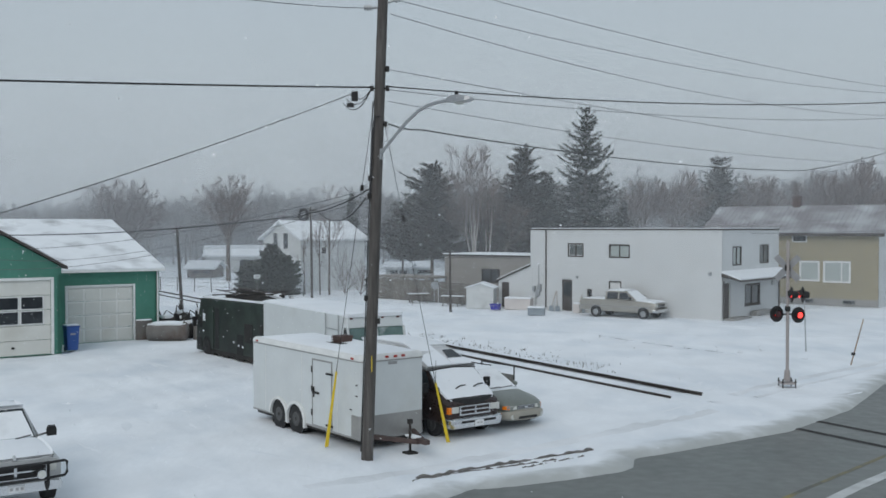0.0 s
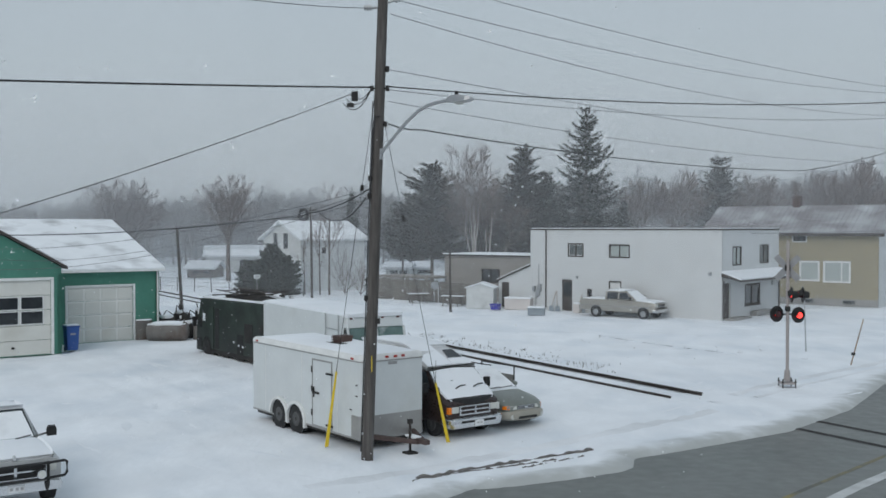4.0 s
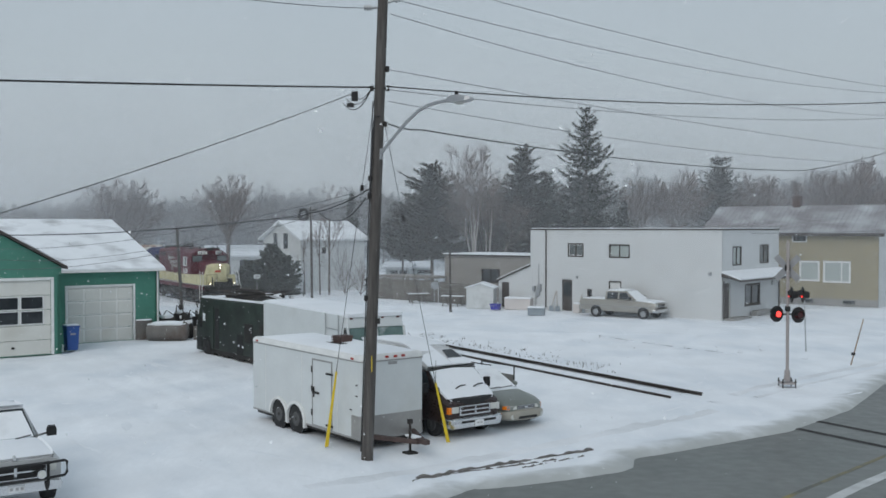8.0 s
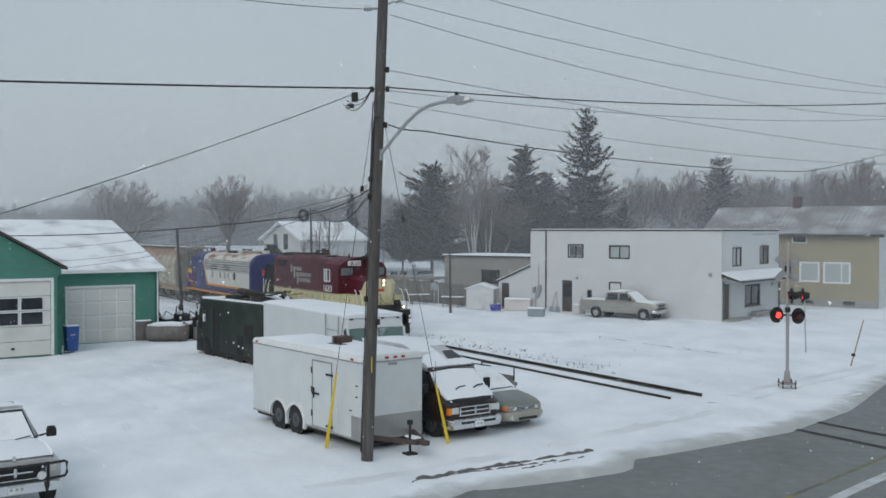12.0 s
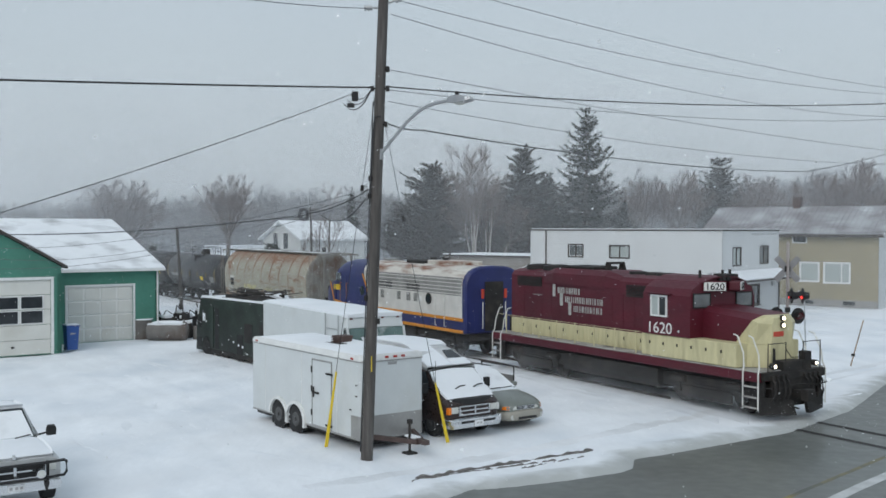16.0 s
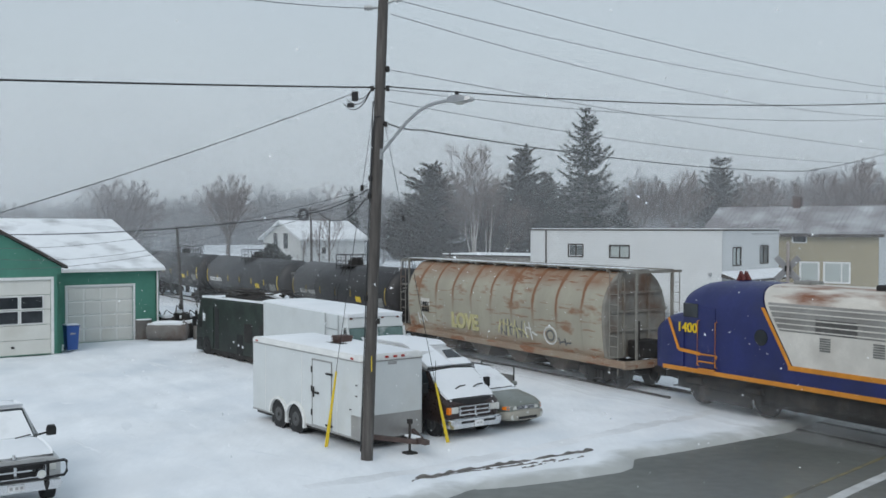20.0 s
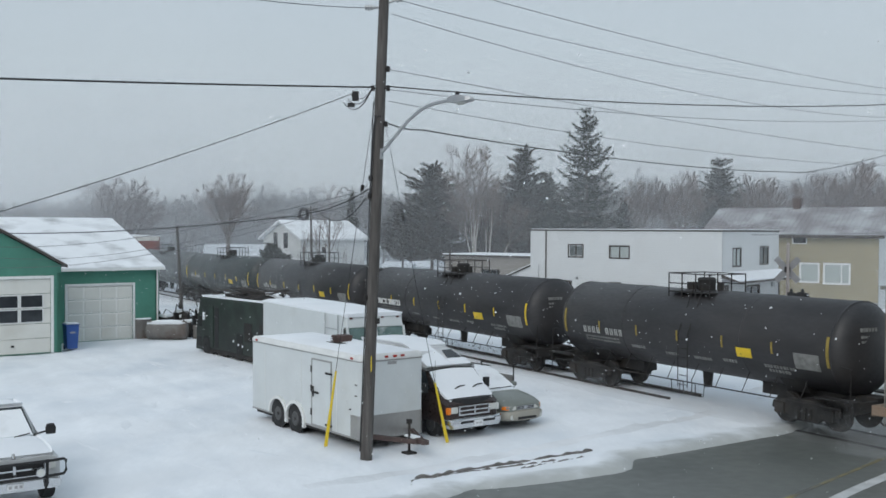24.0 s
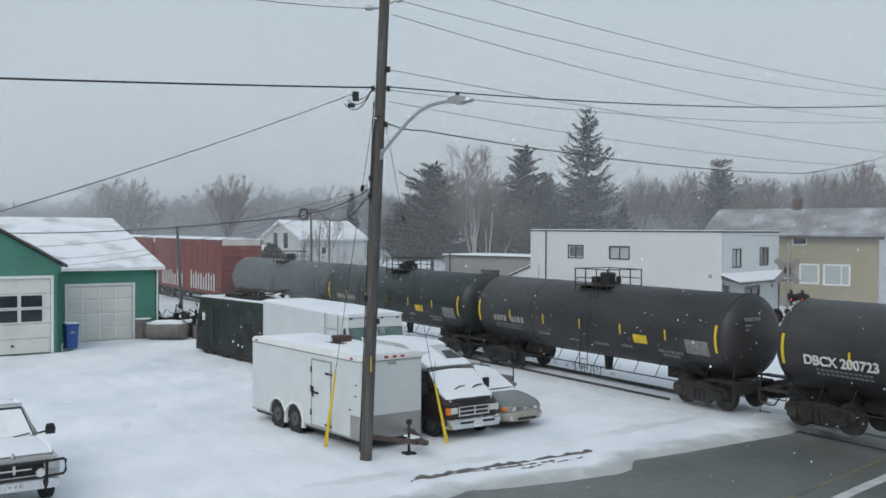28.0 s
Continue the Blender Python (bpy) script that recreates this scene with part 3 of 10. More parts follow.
    part("gutter", bm, DARKTRIM, pr)
    bm = bmesh.new()
    rod(bm, (0.06, -0.10, 0.1), (0.06, -0.10, 2.60), 0.05, 0.05, 8)
    part("downpipe", bm, DARKTRIM, w2)
    rod_bm = bmesh.new()
    rod(rod_bm, (L - 0.1, -0.10, 0.1), (L - 0.1, -0.10, 2.60), 0.05, 0.05, 8)
    part("downpipe", rod_bm, DARKTRIM, w2)
    block("letter_box", w2, STEEL, 0.86 * L, 0.90 * L, -0.14, -0.024, 2.0, 2.3, 0.02)
    block("doorstep", w2, CONCRETE, 0.02 * L, 0.30 * L, -0.85, -0.024, 0, 0.14, 0.02)
    block("bench", w2, CONCRETE, 0.46 * L, 0.72 * L, -0.55, -0.15, 0.05, 0.40, 0.02, "low concrete ledge dusted with snow")


white_building()


# --- lean-to and grey annex behind ---
def annexes():
    b = thing("annex", pose(0, 0, 0), "grey-beige stucco annex with a flat snowy roof", "building")
    A, B = (0.15, 86.5), (8.6, 80.0)
    L = math.dist(A, B)
    w = wall(b, "wall", A, B, 3.78, [(0.36 * L, 0.53 * L, 1.55, 2.7)], STUCCO)
    window(w, 0.36 * L, 0.53 * L, 1.55, 2.7, GLASS_DARK, DARKTRIM, split=2, w=0.08)
    wall(b, "wall", (3.4, 91.8), A, 3.78, [], STUCCO)
    block("roof", b, SNOW, -0.15, L + 0.1, -0.15, 5.5, 3.78, 3.92, 0.03, "snow on the flat roof", m=w.matrix_basis)
    block("eave", b, DARKTRIM, -0.16, L + 0.1, -0.17, -0.151, 3.72, 3.84, 0, m=w.matrix_basis)
    # lean-to against the white building: mono-pitch, sloping down to the left
    s = thing("lean_to_shed", pose(0, 0, 0), "white clapboard lean-to with a dark door under a sloping roof", "shed")
    A2, B2 = (4.25, 77.55), (6.55, 75.7)
    ang = math.degrees(math.atan2(B2[1] - A2[1], B2[0] - A2[0]))
    m = pose(A2[0], A2[1], 0, 0, 0, ang)
    L2 = math.dist(A2, B2)
    bm = bmesh.new()
    loft(bm, [[(0, y, 0), (0, y, 2.05), (L2, y, 3.25), (L2, y, 0)] for y in (0, 3.2)])
    part("body", bm, SIDING, s, m=m)
    bm = bmesh.new()
    loft(bm, [[(-0.2, y, 1.98), (-0.2, y, 2.08), (L2, y, 3.36), (L2, y, 3.26)] for y in (-0.15, 3.3)])
    part("roof", bm, DARKTRIM, s, m=m)
    bm = bmesh.new()
    loft(bm, [[(-0.2, y, 2.081), (-0.2, y, 2.14), (L2, y, 3.42), (L2, y, 3.361)] for y in (-0.1, 3.3)])
    part("snow", bm, SNOW, s, m=m)
    block("door", s, DARKTRIM, 0.32, 0.98, -0.03, 0.0, 0.05, 1.95, 0.01, "dark door", m=m)


annexes()


# --- tan house with the ribbed metal roof ---
def tan_house():
    b = thing("tan_house", pose(0, 0, 0), "tan-sided house with a ribbed grey metal roof under thin snow", "house")
    A, B = (25.6, 82.5), (33.0, 77.0)
    L = math.dist(A, B)
    H = 5.75
    holes = [(2.70, 3.86, 4.93, 5.50), (3.28, 4.86, 1.87, 3.47), (5.12, 7.19, 1.80, 3.48)]
    w = wall(b, "wall", A, B, H, holes, TAN, board=0.22)
    window(w, *holes[0], GLASS_DARK, TRIM, w=0.07)
    window(w, *holes[1], GLASS_PALE, TRIM, w=0.14)
    window(w, *holes[2], GLASS_PALE, TRIM, split=1, w=0.14)
    block("mullion", w, TRIM, 6.46, 6.56, -0.02, 0.06, 1.95, 3.4, 0)
    block("foundation", w, CONCRETE, 0, L, -0.05, -0.023, 0, 0.55, 0.01, "grey concrete foundation")
    for x0 in (0.38, 0.72):
        block("cellar_window", w, GLASS_DARK, x0 * L, x0 * L + 0.9, -0.06, -0.051, 0.18, 0.46, 0)
    d = Vector((B[0] - A[0], B[1] - A[1], 0)).normalized()
    nrm = Vector((-d.y, d.x, 0))
    W = 8.0
    C = (B[0] + nrm.x * W, B[1] + nrm.y * W)
    D = (A[0] + nrm.x * W, A[1] + nrm.y * W)
    wall(b, "wall", B, C, H, [], FARWHITE, board=0.2)
    wall(b, "wall", C, D, H, [], TAN)
    wall(b, "wall", D, A, H, [], TAN)
    m = w.matrix_basis
    # roof with ridge parallel to the front
    x0, x1 = -0.4, L + 0.5
    bm = bmesh.new()
    loft(bm, [[(x, -0.5, H - 0.12), (x, W / 2, H + 2.15), (x, W + 0.5, H - 0.12), (x, W + 0.5, H - 0.30), (x, W / 2, H + 1.98), (x, -0.5, H - 0.30)] for x in (x0 - 4.5, x1)])
    roof = part("roof", bm, ROOFMETAL, b, "ribbed metal roof with thin snow", m=m)
    slope = math.hypot(W / 2 + 0.5, 2.27)
    k = x0 - 4.4
    while k < x1:
        bm = bmesh.new()
        loft(bm, [[(k - 0.035, y, z), (k + 0.035, y, z), (k + 0.02, y, z + 0.05), (k - 0.02, y, z + 0.05)] for y, z in ((-0.5, H - 0.118), (W / 2, H + 2.152))])
        part("roof_rib", bm, ROOFMETAL, roof)
        k += 0.40
    bm = bmesh.new()
    box(bm, x0 - 4.5, x1 + 0.02, -0.56, -0.50, H - 0.34, H - 0.10)
    part("fascia", bm, DARKTRIM, roof)
    # gable, white
    bm = bmesh.new()
    loft(bm, [[(x, 0.05, H), (x, W / 2, H + 1.95), (x, W - 0.05, H)] for x in (L - 0.2, L - 0.002)])
    part("gable", bm, FARWHITE, b, m=m)
    wall_w = wall(b, "wall", (A[0] - d.x * 4.0, A[1] - d.y * 4.0), A, H, [], TAN)
    bm = bmesh.new()
    box(bm, 0.20 * L - 0.3, 0.20 * L + 0.3, W / 2 - 0.3, W / 2 + 0.3, H + 1.7, H + 2.95)
    box(bm, 0.20 * L - 0.36, 0.20 * L + 0.36, W / 2 - 0.36, W / 2 + 0.36, H + 2.75, H + 2.86)
    ch = part("chimney", bm, BRICKRED, roof, "weathered brick chimney")


tan_house()


# --- green garage ---
def garage():
    b = thing("garage", pose(0, 0, 0), "green stucco garage with white doors and a snow-covered gable roof", "garage")
    d, n = Vector((0.8, 0.6, 0)), Vector((-0.6, 0.8, 0))
    P1 = Vector((-18.30, 48.75, 0))              # corner of the gabled front
    L = 9.0
    P0 = P1 - d * L
    rot = math.degrees(math.atan2(d.y, d.x))
    m = pose(P0.x, P0.y, 0, 0, 0, rot)
    door = (L - 5.3, L - 0.50, 0.02, 3.55)
    w = wall(b, "wall", P0, P1, 4.16, [door], GREEN)
    # gable over the front
    bm = bmesh.new()
    loft(bm, [[(0, y, 4.16), (L, y, 4.16), (L - 4.5, y, 6.74)] for y in (0.0, 0.2)])
    part("gable", bm, GREEN, b, m=m)
    # sectional door with two rows of glazing
    x0, x1 = door[0], door[1]
    zs = [0.02, 0.72, 1.42, 2.14, 2.84, 3.55]
    for za, zb in zip(zs, zs[1:]):
        block("door_panel", w, DOORWHITE, x0, x1, 0.05, 0.10, za + 0.008, zb - 0.008, 0.012)
    for za, zb in ((1.52, 2.08), (2.22, 2.76)):
        for k in range(4):
            xa = x1 - 0.22 - (k + 1) * 1.12
            win = block("door_window", w, TRIM, xa - 0.06, xa + 1.02, 0.03, 0.05, za - 0.05, zb + 0.05, 0.01)
            block("pane", win, GLASS_DARK, xa, xa + 0.96, 0.018, 0.030, za, zb, 0)
    block("door_handle", w, IRON, x1 - 1.80, x1 - 1.66, 0.0, 0.05, 0.35, 0.45, 0.02)
    for a, c, za, zb in ((x0 - 0.14, x0, 0, 3.69), (x1, x1 + 0.14, 0, 3.69), (x0, x1, 3.55, 3.69)):
        block("door_trim", w, TRIM, a, c, -0.03, 0.05, za, zb, 0.01)
    # set-back wing
    back = 3.72
    Q0 = P1 + n * back
    Lw = 6.29
    Q1 = Q0 + d * Lw
    door2 = (1.38, 4.83, 0.02, 2.92)
    w2 = wall(b, "wall", Q0, Q1, 3.80, [door2], GREEN)
    for k in range(4):
        za, zb = 0.02 + 0.725 * k, 0.02 + 0.725 * (k + 1)
        pan = block("door_panel", w2, DOORPALE, door2[0], door2[1], 0.05, 0.10, za + 0.006, zb - 0.006, 0.008)
        for j in range(4):
            wd = (door2[1] - door2[0]) / 4
            block("raised_field", pan, DOORWHITE, door2[0] + wd * j + 0.05, door2[0] + wd * (j + 1) - 0.05, 0.022, 0.05, za + 0.07, zb - 0.07, 0.02)
    for a, c, za, zb in ((door2[0] - 0.12, door2[0], 0, 3.04), (door2[1], door2[1] + 0.12, 0, 3.04), (door2[0], door2[1], 2.92, 3.04)):
        block("door_trim", w2, TRIM, a, c, -0.03, 0.05, za, zb, 0.01)
    m2 = w2.matrix_basis
    W = 16.2
    wall(b, "wall", P1, Q0, 3.80, [], GREEN)
    R1, R0 = Q1 + n * W, P0 + n * (W + back)
    wall(b, "wall", Q1, R1, 3.80, [], GREEN)
    wall(b, "wall", R1, R0, 3.80, [], GREEN)
    wall(b, "wall", R0, P0, 3.80, [], GREEN)
    # wing roof: ridge parallel to the wing's front, gable at its end
    e, top = 0.42, 6.50
    bm = bmesh.new()
    loft(bm, [[(x, -e, 3.72), (x, W / 2, top - 0.12), (x, W + e, 3.72), (x, W + e, 3.84), (x, W / 2, top), (x, -e, 3.84)] for x in (-9.0, Lw + 0.20)])
    roof = part("roof", bm, TRIM, b, "roof boards with white fascia", m=m2)
    bm = bmesh.new()
    loft(bm, [[(x, -e + 0.02, 3.845), (x, W / 2, top + 0.005), (x, W + e, 3.845), (x, W + e, 3.91), (x, W / 2, top + 0.07), (x, -e + 0.02, 3.91)] for x in (-8.98, Lw + 0.18)])
    part("snow", bm, SNOW_THIN, roof, "snow with thin spots")
    bm = bmesh.new()
    loft(bm, [[(x, 0.0, 3.80), (x, W / 2, top - 0.14), (x, W, 3.80)] for x in (Lw - 0.2, Lw - 0.002)])
    part("gable", bm, GREEN, b, m=m2)
    # front gable roof, running back into the wing's slope
    bm = bmesh.new()
    loft(bm, [[(L + 0.22, y, 4.07), (L - 4.5, y, 6.77), (-0.22, y, 4.07), (-0.22, y, 4.19), (L - 4.5, y, 6.89), (L + 0.22, y, 4.19)] for y in (-0.32, back + 1.2)])
    r2 = part("front_roof", bm, DARKTRIM, b, "front gable roof with dark rake boards", m=m)
    bm = bmesh.new()
    loft(bm, [[(L + 0.20, y, 4.195), (L - 4.5, y, 6.895), (-0.20, y, 4.195), (-0.20, y, 4.26), (L - 4.5, y, 6.965), (L + 0.20, y, 4.26)] for y in (-0.30, back + 4.5)])
    part("snow", bm, SNOW_THIN, r2)
    bm = bmesh.new()
    rod(bm, (Lw - 0.12, -0.08, 0.1), (Lw - 0.12, -0.08, 3.75), 0.05, 0.05, 8)
    part("downpipe", bm, TRIM, w2)


garage()


# --- white house beyond the tracks, and small houses farther off ---
FARBROWN = mat("brown_board_siding", (0.13, 0.105, 0.09), 0.8, var=0.2, scale=1.0, bump=0.1)


def far_houses():
    b = thing("white_farmhouse", pose(0, 0, 0), "white clapboard farmhouse with a snowy gable roof", "house")
    A, B, C = (-17.8, 101.0), (-13.4, 96.0), (-7.8, 101.0)      # gable front, long side
    L1, L2 = math.dist(A, B), math.dist(B, C)
    w1 = wall(b, "wall", A, B, 5.0, [], FARWHITE)
    m1 = w1.matrix_basis
    bm = bmesh.new()
    loft(bm, [[(0, y, 5.0), (L1 * 0.5, y, 6.6), (L1, y, 5.0)] for y in (0.0, 0.2)])
    part("gable", bm, FARWHITE, b, m=m1)
    for fa, fb in ((0.27, 0.40), (0.54, 0.68)):
        window(w1, fa * L1, fb * L1, 4.0, 5.65, GLASS_DARK, TRIM, w=0.10, depth=-0.004)
        block("pane", w1, GLASS_DARK, fa * L1 + 0.08, fb * L1 - 0.08, -0.05, -0.031, 4.08, 5.57, 0)
    w2 = wall(b, "wall", B, C, 5.0, [(0.30 * L2, 0.40 * L2, 3.5, 4.3)], FARWHITE)
    window(w2, 0.30 * L2, 0.40 * L2, 3.5, 4.3, GLASS_DARK, TRIM, w=0.1)
    m2 = w2.matrix_basis
    bm = bmesh.new()
    loft(bm, [[(x, -0.40, 4.86), (x, L1 / 2, 6.62), (x, L1 + 0.40, 4.86), (x, L1 + 0.40, 5.02), (x, L1 / 2, 6.80), (x, -0.40, 5.02)] for x in (-0.4, L2 + 0.4)])
    part("roof", bm, SNOW_THIN, b, "snow-covered gable roof", m=m2)
    block("porch", b, FARWHITE, 0.5, L1, -2.2, 0.0, 0, 2.3, 0.02, m=m1)
    block("porch_roof", b, SNOW_THIN, 0.3, L1 + 0.1, -2.5, -0.001, 2.3, 2.48, 0.03, m=m1)
    back = (A[0] + C[0] - B[0], A[1] + C[1] - B[1])
    wall(b, "wall", C, back, 5.0, [], FARWHITE)
    wall(b, "wall", back, A, 5.0, [], FARWHITE)
    for x, y, wd, dp, hh, rot, material, lab, rise in ((-31.2, 124.0, 3.3, 3.6, 1.15, -8, FARBROWN, "low brown hut with a snowy roof", 0.75),
                                                       (-32.0, 137.0, 7.6, 5.0, 2.3, 6, FARWHITE, "low white house with a snowy roof", 1.25), (-6.9, 122, 2.9, 3, 1.30, -8, FARWHITE, "low pale shed with a snowy roof", 0.5), (-3.5, 124, 1.9, 3, 1.25, 10, FARWHITE, "small white shed with a snowy roof", 0.55)):
        h = thing("small_house", pose(x, y, 0, 0, 0, rot), lab, "house")
        block("wall", h, material, 0, wd, 0, dp, 0, hh, 0.02)
        bm = bmesh.new()
        loft(bm, [[(xx, -0.4, hh - 0.1), (xx, dp / 2, hh + rise), (xx, dp + 0.4, hh - 0.1), (xx, dp + 0.4, hh + 0.1), (xx, dp / 2, hh + rise + 0.2), (xx, -0.4, hh + 0.1)] for xx in (-0.4, wd + 0.4)])
        part("roof", bm, SNOW, h, "snowy roof")
        bm = bmesh.new()
        loft(bm, [[(xx, 0, hh), (xx, dp / 2, hh + rise - 0.05), (xx, dp, hh)] for xx in (0.01, wd - 0.01)])
        part("gable", bm, material, h)
        for k in range(2):
            block("window", h, GLASS_DARK, wd * (0.2 + 0.4 * k), wd * (0.2 + 0.4 * k) + 0.9, -0.03, -0.001, hh * 0.4, hh * 0.75, 0.01)


far_houses()
# ---------- the railway ----------
AHEAD = Vector((0.51589, -0.85665, 0.0))      # the way the train runs
TOWARDS = Vector((-0.85665, -0.51589, 0.0))   # square to the track, to the near side
CROSSING = Vector((9.0486, 34.9945, 0.0))     # a point on the track's centre line
HEADING = math.degrees(math.atan2(AHEAD.y, AHEAD.x))
RAIL_TOP = 0.16


def on_track(s, z=0.0):
    p = CROSSING + AHEAD * s
    return pose(p.x, p.y, z, 0, 0, HEADING)


MAROON = mat("maroon_paint", (0.092, 0.005, 0.016), 0.55, var=0.22, scale=1.1, bump=0.04, second=(0.058, 0.010, 0.016), amount=0.34, spread=0.22, stretch=(0.6, 1, 1.6))
CREAM = mat("dirty_cream_paint", (0.60, 0.55, 0.33), 0.55, var=0.12, scale=2.2, bump=0.05, second=(0.26, 0.22, 0.13), amount=0.30, spread=0.18, stretch=(2.2, 1, 0.45))
BLUE = mat("royal_blue_paint", (0.017, 0.024, 0.118), 0.45, var=0.2, scale=1.2, bump=0.03, second=(0.022, 0.026, 0.07), amount=0.32, spread=0.2)
ORANGE = mat("orange_stripe_paint", (0.62, 0.24, 0.02), 0.5, var=0.15, scale=3, bump=0.03)
OFFWHITE = mat("grimy_offwhite_paint", (0.62, 0.60, 0.56), 0.55, var=0.12, scale=1.3, bump=0.05, second=(0.36, 0.33, 0.30), amount=0.24, spread=0.2)
ROOF_RUST = mat("rusted_white_roof", (0.60, 0.57, 0.52), 0.7, var=0.15, scale=1.6, bump=0.1, second=(0.20, 0.075, 0.035), amount=0.43, spread=0.08, stretch=(0.45, 1.6, 1.6))


def weeping_steel(name, col, rust, pitch, start):
    """Pale painted steel; rust gathers at the seams near the roof and runs down, with blotches between."""
    m = mat(name, col, 0.65, var=0.10, scale=0.9, bump=0.08, second=tuple(c * 0.72 for c in col), amount=0.36, spread=0.2, stretch=(1, 1, 0.5))
    n, l = m.node_tree.nodes, m.node_tree.links
    b = n["Principled BSDF"]
    old = b.inputs["Base Color"].links[0].from_socket
    tc, sp = n.new("ShaderNodeTexCoord"), n.new("ShaderNodeSeparateXYZ")
    l.new(tc.outputs["Object"], sp.inputs[0])

    def calc(op, *args):
        x = n.new("ShaderNodeMath")
        x.operation = op
        for k, v in enumerate(args):
            if isinstance(v, (int, float)):
                x.inputs[k].default_value = v
            else:
                l.new(v, x.inputs[k])
        return x.outputs[0]

    def noise_at(scale, stretch):
        mp, t = n.new("ShaderNodeMapping"), n.new("ShaderNodeTexNoise")
        mp.inputs["Scale"].default_value = stretch
        l.new(tc.outputs["Object"], mp.inputs["Vector"])
        l.new(mp.outputs[0], t.inputs["Vector"])
        t.inputs["Scale"].default_value, t.inputs["Detail"].default_value = scale, 5
        return t.outputs["Fac"]

    def ramp_of(v, a_, b_):
        x = n.new("ShaderNodeMapRange")
        x.interpolation_type = "SMOOTHSTEP"
        x.inputs[1].default_value, x.inputs[2].default_value = a_, b_
        l.new(v, x.inputs[0])
        return x.outputs[0]

    wob = calc("MULTIPLY", calc("SUBTRACT", noise_at(1.2, (1, 1, 1)), 0.5), 0.30)
    away = calc("ABSOLUTE", calc("SUBTRACT", calc("MODULO", calc("ADD", calc("ADD", sp.outputs["X"], wob), 20 * pitch - start), pitch), pitch / 2))
    seam = ramp_of(away, pitch / 2 - 0.15, pitch / 2 - 0.01)
    high = ramp_of(calc("ADD", sp.outputs["Z"], calc("MULTIPLY", calc("SUBTRACT", noise_at(0.55, (1, 1, 0.2)), 0.5), 3.2)), 2.1, 3.6)
    runs = calc("MULTIPLY", calc("MULTIPLY", seam, high), 0.95)
    blot = calc("MULTIPLY", ramp_of(noise_at(1.1, (0.6, 1, 1.6)), 0.56, 0.68), 0.75)
    # short sideways scrapes
    blot = calc("MAXIMUM", blot, calc("MULTIPLY", ramp_of(noise_at(2.2, (0.35, 1, 3.2)), 0.60, 0.68), 0.60))
    foot = calc("MULTIPLY", calc("SUBTRACT", 1.0, ramp_of(sp.outputs["Z"], 1.2, 1.75)), calc("MULTIPLY", noise_at(1.6, (0.6, 1, 1)), 0.9))
    eave = calc("MULTIPLY", ramp_of(sp.outputs["Z"], 3.55, 4.2), calc("MULTIPLY", noise_at(1.3, (1, 1, 1)), 1.25))
    tot = calc("MINIMUM", calc("ADD", calc("MAXIMUM", runs, blot), calc("MAXIMUM", foot, eave)), 0.92)
    mx = n.new("ShaderNodeMix")
    mx.data_type = "RGBA"
    l.new(tot, mx.inputs[0])
    l.new(old, mx.inputs[6])
    mx.inputs[7].default_value = (*rust, 1)
    l.new(mx.outputs[2], b.inputs["Base Color"])
    return m


HOPPER = weeping_steel("rusting_pale_grey_steel", (0.385, 0.36, 0.29), (0.22, 0.085, 0.032), 1.54, -6.24)
HOPPER_END = mat("weathered_grey_steel", (0.24, 0.23, 0.205), 0.7, var=0.2, scale=1.5, bump=0.1, second=(0.14, 0.07, 0.04), amount=0.36, spread=0.12)
HOPPER_LOW = mat("grimy_hopper_steel", (0.085, 0.072, 0.062), 0.8, var=0.3, scale=1.6, bump=0.2, second=(0.15, 0.10, 0.07), amount=0.3, spread=0.15)
TANKBLACK = mat("dull_black_tank_paint", (0.030, 0.029, 0.031), 0.48, var=0.35, scale=0.9, bump=0.05, second=(0.060, 0.055, 0.054), amount=0.36, spread=0.22, stretch=(0.5, 1, 1.6))
TANKGREEN = mat("dull_dark_green_tank_paint", (0.030, 0.038, 0.037), 0.45, var=0.25, scale=0.8, bump=0.04, second=(0.06, 0.06, 0.057), amount=0.3, spread=0.25)
TANKGREY = mat("dull_grey_tank_paint", (0.10, 0.11, 0.115), 0.5, var=0.2, scale=0.8, bump=0.04, second=(0.16, 0.165, 0.165), amount=0.3, spread=0.25)
BOXRED = mat("faded_oxide_red_paint", (0.22, 0.06, 0.05), 0.7, var=0.2, scale=0.8, bump=0.08, second=(0.17, 0.06, 0.05), amount=0.35)
CHALK = mat("chalky_white_marking", (0.72, 0.72, 0.70), 0.7, var=0.15, scale=6, bump=0)
CHALK_MID = mat("worn_white_marking", (0.42, 0.42, 0.40), 0.7, var=0.25, scale=6, bump=0)
GRILLEGREY = mat("sooty_grille_grey", (0.27, 0.265, 0.255), 0.7, var=0.3, scale=1.4, bump=0.2, second=(0.17, 0.155, 0.14), amount=0.35, spread=0.15)
CHALK_SOOT = mat("soot_dark_grey", (0.10, 0.098, 0.095), 0.8, var=0.3, scale=3, bump=0.1)
CHALK_DIM = mat("faded_grey_marking", (0.22, 0.22, 0.21), 0.7, var=0.3, scale=6, bump=0)
MARK_YELLOW = mat("yellow_reflective_tape", (0.75, 0.52, 0.02), 0.5, var=0.15, scale=3, bump=0)
RAILWHITE = mat("white_handrail_paint", (0.72, 0.72, 0.68), 0.5, var=0.15, scale=4, bump=0)
LAMP_LIT = mat("lit_headlamp", (1.0, 0.88, 0.62), 0.3, var=0.0, bump=0, emit=6.0)
DULL_YELLOW = mat("faded_yellow_strip", (0.30, 0.22, 0.05), 0.7, var=0.3, scale=5, bump=0)
